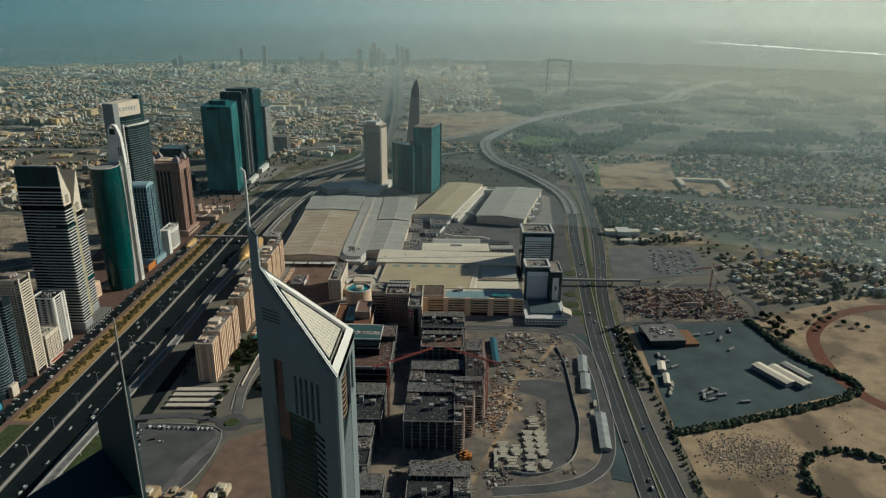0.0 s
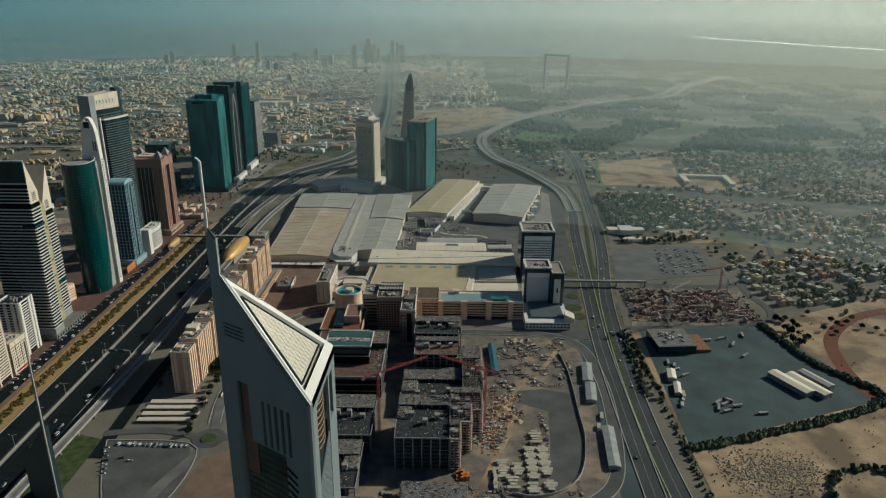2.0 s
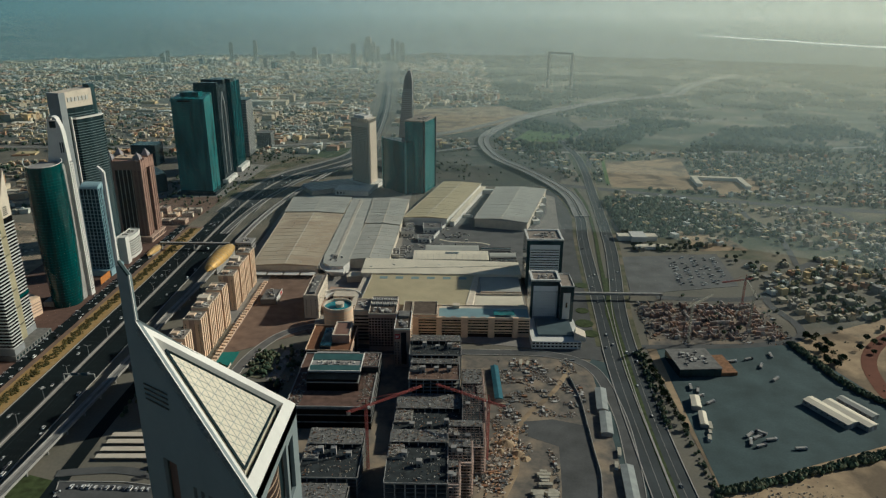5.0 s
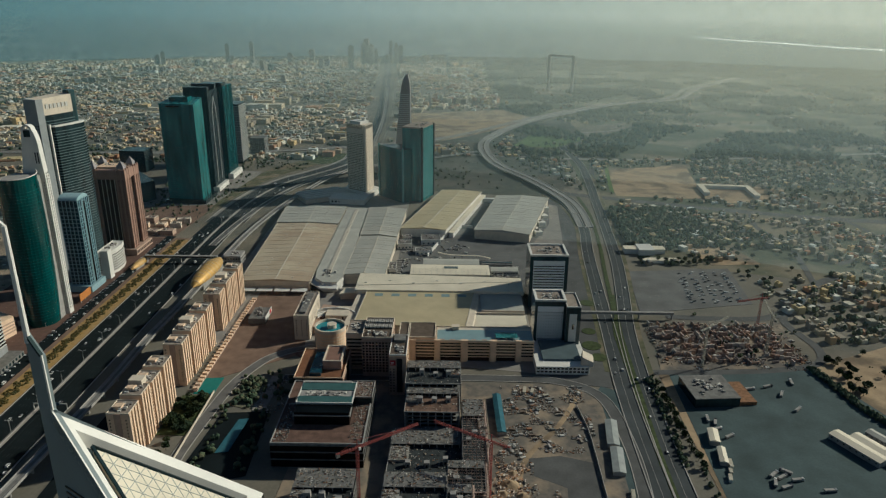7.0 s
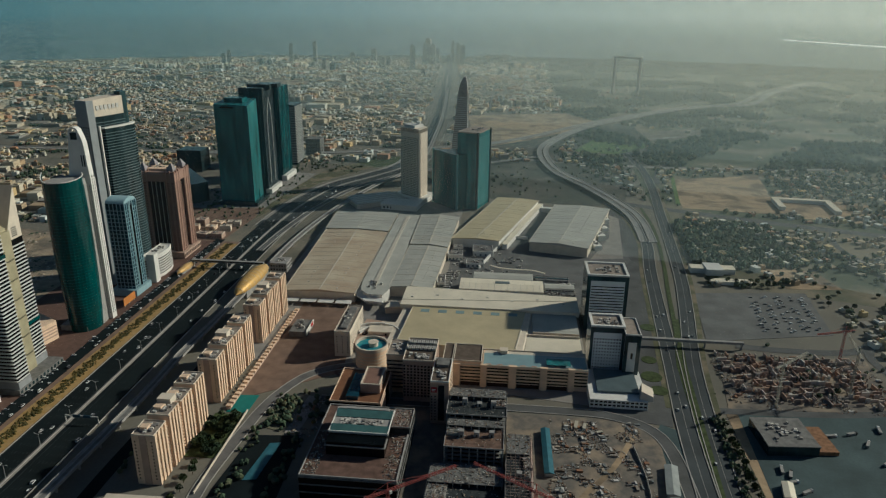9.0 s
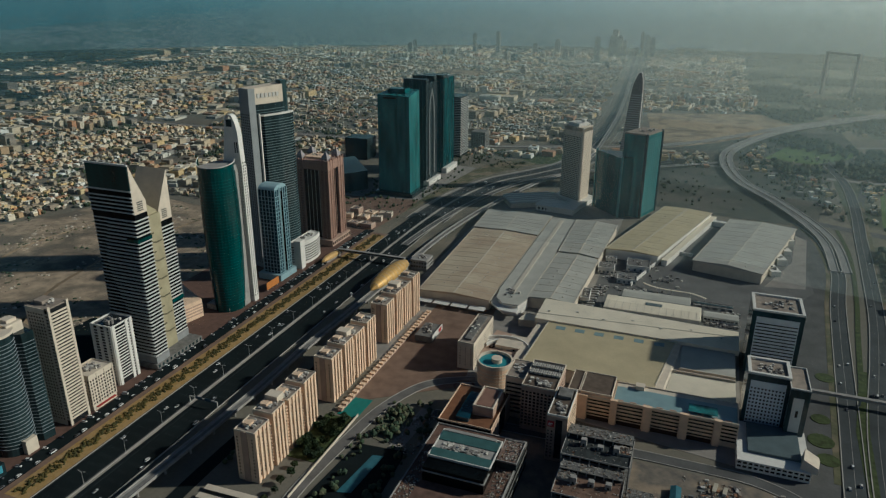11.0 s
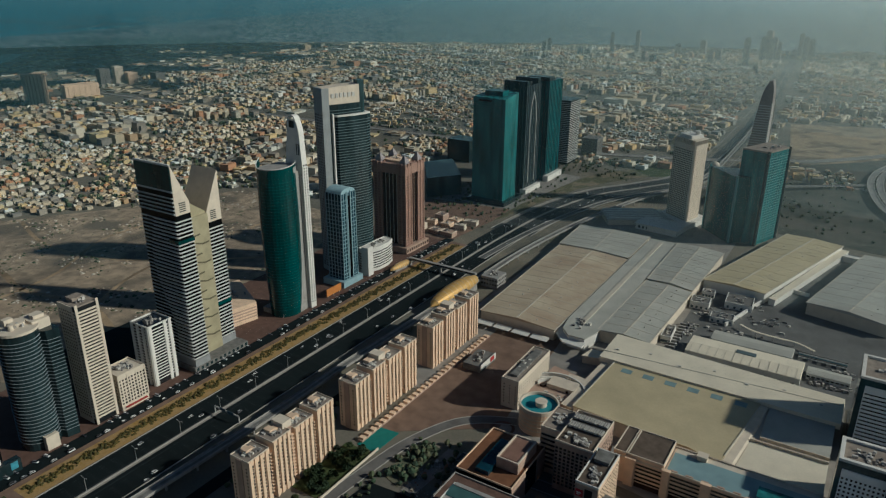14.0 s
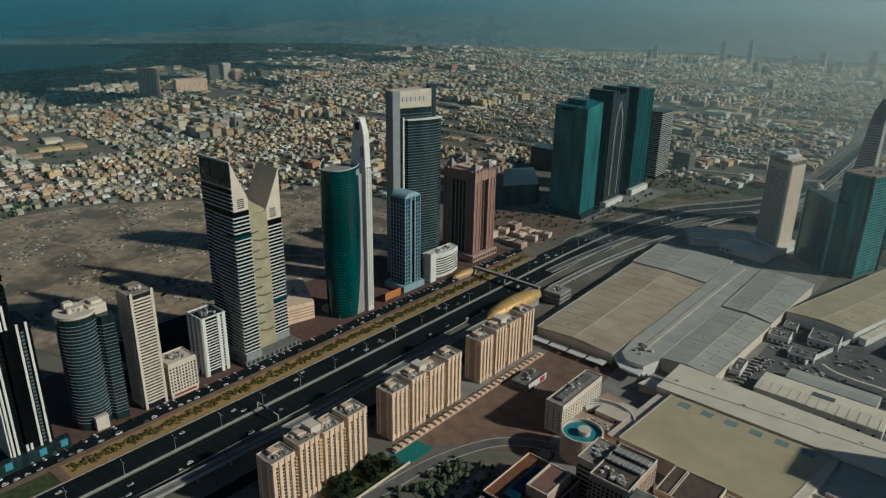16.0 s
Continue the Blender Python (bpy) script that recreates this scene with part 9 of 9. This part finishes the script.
def vehicle(name, label, L, W, H, hood):
    ob = thing(name, 0, 0, label, "car", "cars")
    body = Form().hull([(-L / 2, -W / 2, 0.3), (L / 2, -W / 2, 0.3), (L / 2, W / 2, 0.3), (-L / 2, W / 2, 0.3)], [(-L / 2 + 0.1, -W / 2 + 0.05, H * 0.58), (L / 2 - 0.15, -W / 2 + 0.05, H * 0.52), (L / 2 - 0.15, W / 2 - 0.05, H * 0.52), (-L / 2 + 0.1, W / 2 - 0.05, H * 0.58)])
    part("body", body, CAR_PAINT, ob)
    part("window_band", Form().hull([(-L / 2 + 0.3, -W / 2 + 0.1, H * 0.55), (L / 2 - hood, -W / 2 + 0.1, H * 0.53), (L / 2 - hood, W / 2 - 0.1, H * 0.53), (-L / 2 + 0.3, W / 2 - 0.1, H * 0.55)], [(-L / 2 + 0.7, -W / 2 + 0.25, H * 0.92), (L / 2 - hood - 0.7, -W / 2 + 0.25, H * 0.92), (L / 2 - hood - 0.7, W / 2 - 0.25, H * 0.92), (-L / 2 + 0.7, W / 2 - 0.25, H * 0.92)]), WINDOW, ob)
    part("roof", Form().box(-L / 2 + 0.7, -W / 2 + 0.25, H * 0.92, L / 2 - hood - 0.7, W / 2 - 0.25, H), CAR_PAINT, ob)
    wheel = Form().hull([(0.33 * math.cos(a), -W / 2, 0.33 + 0.33 * math.sin(a)) for a in (0, 1.05, 2.09, 3.14, 4.19, 5.24)][::-1], [(0.33 * math.cos(a), W / 2, 0.33 + 0.33 * math.sin(a)) for a in (0, 1.05, 2.09, 3.14, 4.19, 5.24)][::-1]).data("wheel", TYRE)
    for sx in (-0.31, 0.31):
        part("wheel", wheel, TYRE, ob, "", (L * sx, 0, 0))
    return ob


KINDS = [vehicle("car", "parked or driving saloon car", 4.6 * U, 1.8 * U, 1.45 * U, 1.3), vehicle("car", "tall pale off-road car", 4.9 * U, 1.95 * U, 1.85 * U, 1.2), vehicle("van", "plain white delivery van", 5.6 * U, 2.0 * U, 2.4 * U, 0.9)]
places = []
for _ in range(92):
    t = rnd.uniform(200, 2050)
    lane = rnd.choice((-28, -24.6, -21, -17.2, -13.5, 9.8, 13.5, 17.2, 21, 24.6))
    p = along(HIGHWAY, 1e9, 900 + t, lane)
    if p and p[0][1] < 1600:
        places.append((p[0][0], p[0][1], p[0][2] + (180 if lane > 0 else 0), 0.06))
for y in range(420, 1180, 9):
    for x in (-483.6, -495.0):
        if rnd.random() < 0.6:
            places.append((x, y + rnd.uniform(-1, 1), 90 if x > -490 else 20, 0.07))
for _ in range(12):
    i, j = rnd.randrange(14), rnd.randrange(6)
    places.append((352 + j * 15 + i * 0.6, 955 + i * 6.5, 5, 0.03))
for k in range(14):
    places.append((-322 + 5.2 * k, 462 - 0.15 * k, 88, 0.06))
for k in range(7):
    places.append((-331 + 2.4 * k, 455 - 6.5 * k, 20, 0.06))
places += [(-310, 440, 20, 0.06), (-300, 436, 12, 0.06)]
for line in (EAST_1, EAST_2):
    for _ in range(16):
        p = along(line, 1e9, rnd.uniform(560, 1800), rnd.choice((-4.5, 0.8, 4.5)))
        if p:
            places.append((p[0][0], p[0][1], p[0][2], 0.12))
for k, (x, y, a, z) in enumerate(places):
    m = pose(x, y, z, 0, 0, a)
    kind = 0 if k % 7 in (0, 1, 2, 4) else (2 if k % 7 == 6 else 1)
    if k in (0, 3, 6):
        kind = {0: 0, 3: 1, 6: 2}[k]
        KINDS[kind].matrix_basis = m
    else:
        copy_thing(KINDS[kind], m)

# rows of parked cars in the eastern car park
f = Form()
for i in range(22):
    for j in range(5):
        if rnd.random() < 0.62:
            x, y = 350 + j * 17 + (i % 2) * 5 + i * 0.8, 936 + i * 5.6
            f.turned(x, y, 5.0, 2.0, 0.25, 1.0, 6)
            f.turned(x - 0.3, y, 2.6, 1.8, 1.0, 1.65, 6)
tagged(new("parked_cars", f.data("parked_cars", island_mat("parked_car_paint", ((0.6, 0.6, 0.58), (0.05, 0.05, 0.06), (0.3, 0.31, 0.32), (0.7, 0.7, 0.68), (0.12, 0.14, 0.16)), 0.4))), "rows of small parked cars in the open car park", "cars", kind="stuff")

TRUCK = thing("truck", 0, 0, "lorry with a long pale load bed", "truck", "lorries")
part("cab", Form().hull([(3.4, -1.3, 0.7), (5.6, -1.3, 0.7), (5.6, 1.3, 0.7), (3.4, 1.3, 0.7)], [(3.4, -1.25, 3.2), (5.0, -1.25, 3.2), (5.0, 1.25, 3.2), (3.4, 1.25, 3.2)]), CAR_PAINT, TRUCK)
part("bed", Form().box(-6, -1.35, 1.0, 3.2, 1.35, 2.9), CONCRETE, TRUCK)
axle = Form().box(-0.5, -1.3, 0, 0.5, 1.3, 1.0).data("wheel", TYRE)
for x in (-4.6, -3.2, 4.4):
    part("wheel", axle, TYRE, TRUCK, "", (x, 0, 0))
tr_at = [(360, 706, 20), (368, 690, 60), (390, 716, 80), (338, 700, 10), (300, 552, 40), (306, 548, 30), (312, 556, 140), (318, 544, 10), (296, 540, 70), (304, 534, 20), (340, 530, 5), (372, 660, 40), (270, 640, 80), (276, 634, 70), (274, 622, 20), (282, 610, 30)] + [(-74, 1012 + 8.5 * k, 4) for k in range(10)]
for k, (x, y, a) in enumerate(tr_at):
    (TRUCK if k == 0 else copy_thing(TRUCK, pose(x, y, 0.03, 0, 0, a))).matrix_basis = pose(x, y, 0.03, 0, 0, a)

# street lamps along the highway
LAMP = thing("street_lamp", 0, 0, "tall grey double-armed street lamp", "street lamp", "street lamps")
part("pole", Form().tube(0, 0, 0.22, 0, 14, 8, 0.12), STEEL, LAMP)
for s in (-1, 1):
    part("arm", Form().beam((0, 0, 13.6), (s * 3.4, 0, 14.6), 0.16), STEEL, LAMP)
    part("lamp_head", Form().box(s * 3.4 - 0.7, -0.25, 14.5, s * 3.4 + 0.7, 0.25, 14.8), STEEL, LAMP)
first = True
for x, y, a in along(HIGHWAY, 48, 10, 1.2):
    if 250 < y < 1700:
        m = pose(x, y, 0.75, 0, 0, a + 90)
        if first:
            LAMP.matrix_basis, first = m, False
        else:
            copy_thing(LAMP, m)
GANTRY = thing("sign_gantry", -404, 640, "steel sign gantry over the carriageway", "gantry")
part("beam", Form().box(-17, -0.4, 7.4, 17, 0.4, 8.6), STEEL, GANTRY)
for x in (-17, 17):
    part("post", Form().box(x - 0.35, -0.35, 0, x + 0.35, 0.35, 8.6), STEEL, GANTRY)
part("sign_panel", Form().box(-9, -0.7, 6.6, -1, -0.4, 9.8).box(2, -0.7, 6.6, 10, -0.4, 9.8), mat("sign_panel", (0.05, 0.10, 0.14), 0.5), GANTRY)


# The plan above is drawn in units of 0.875 m: bring meshes and places to metres.
for me in bpy.data.meshes:
    me.transform(Matrix.Scale(0.875, 4))
    me.update()
for ob in scene.objects:
    if ob.type in ("MESH", "EMPTY"):
        ob.location = ob.location * 0.875
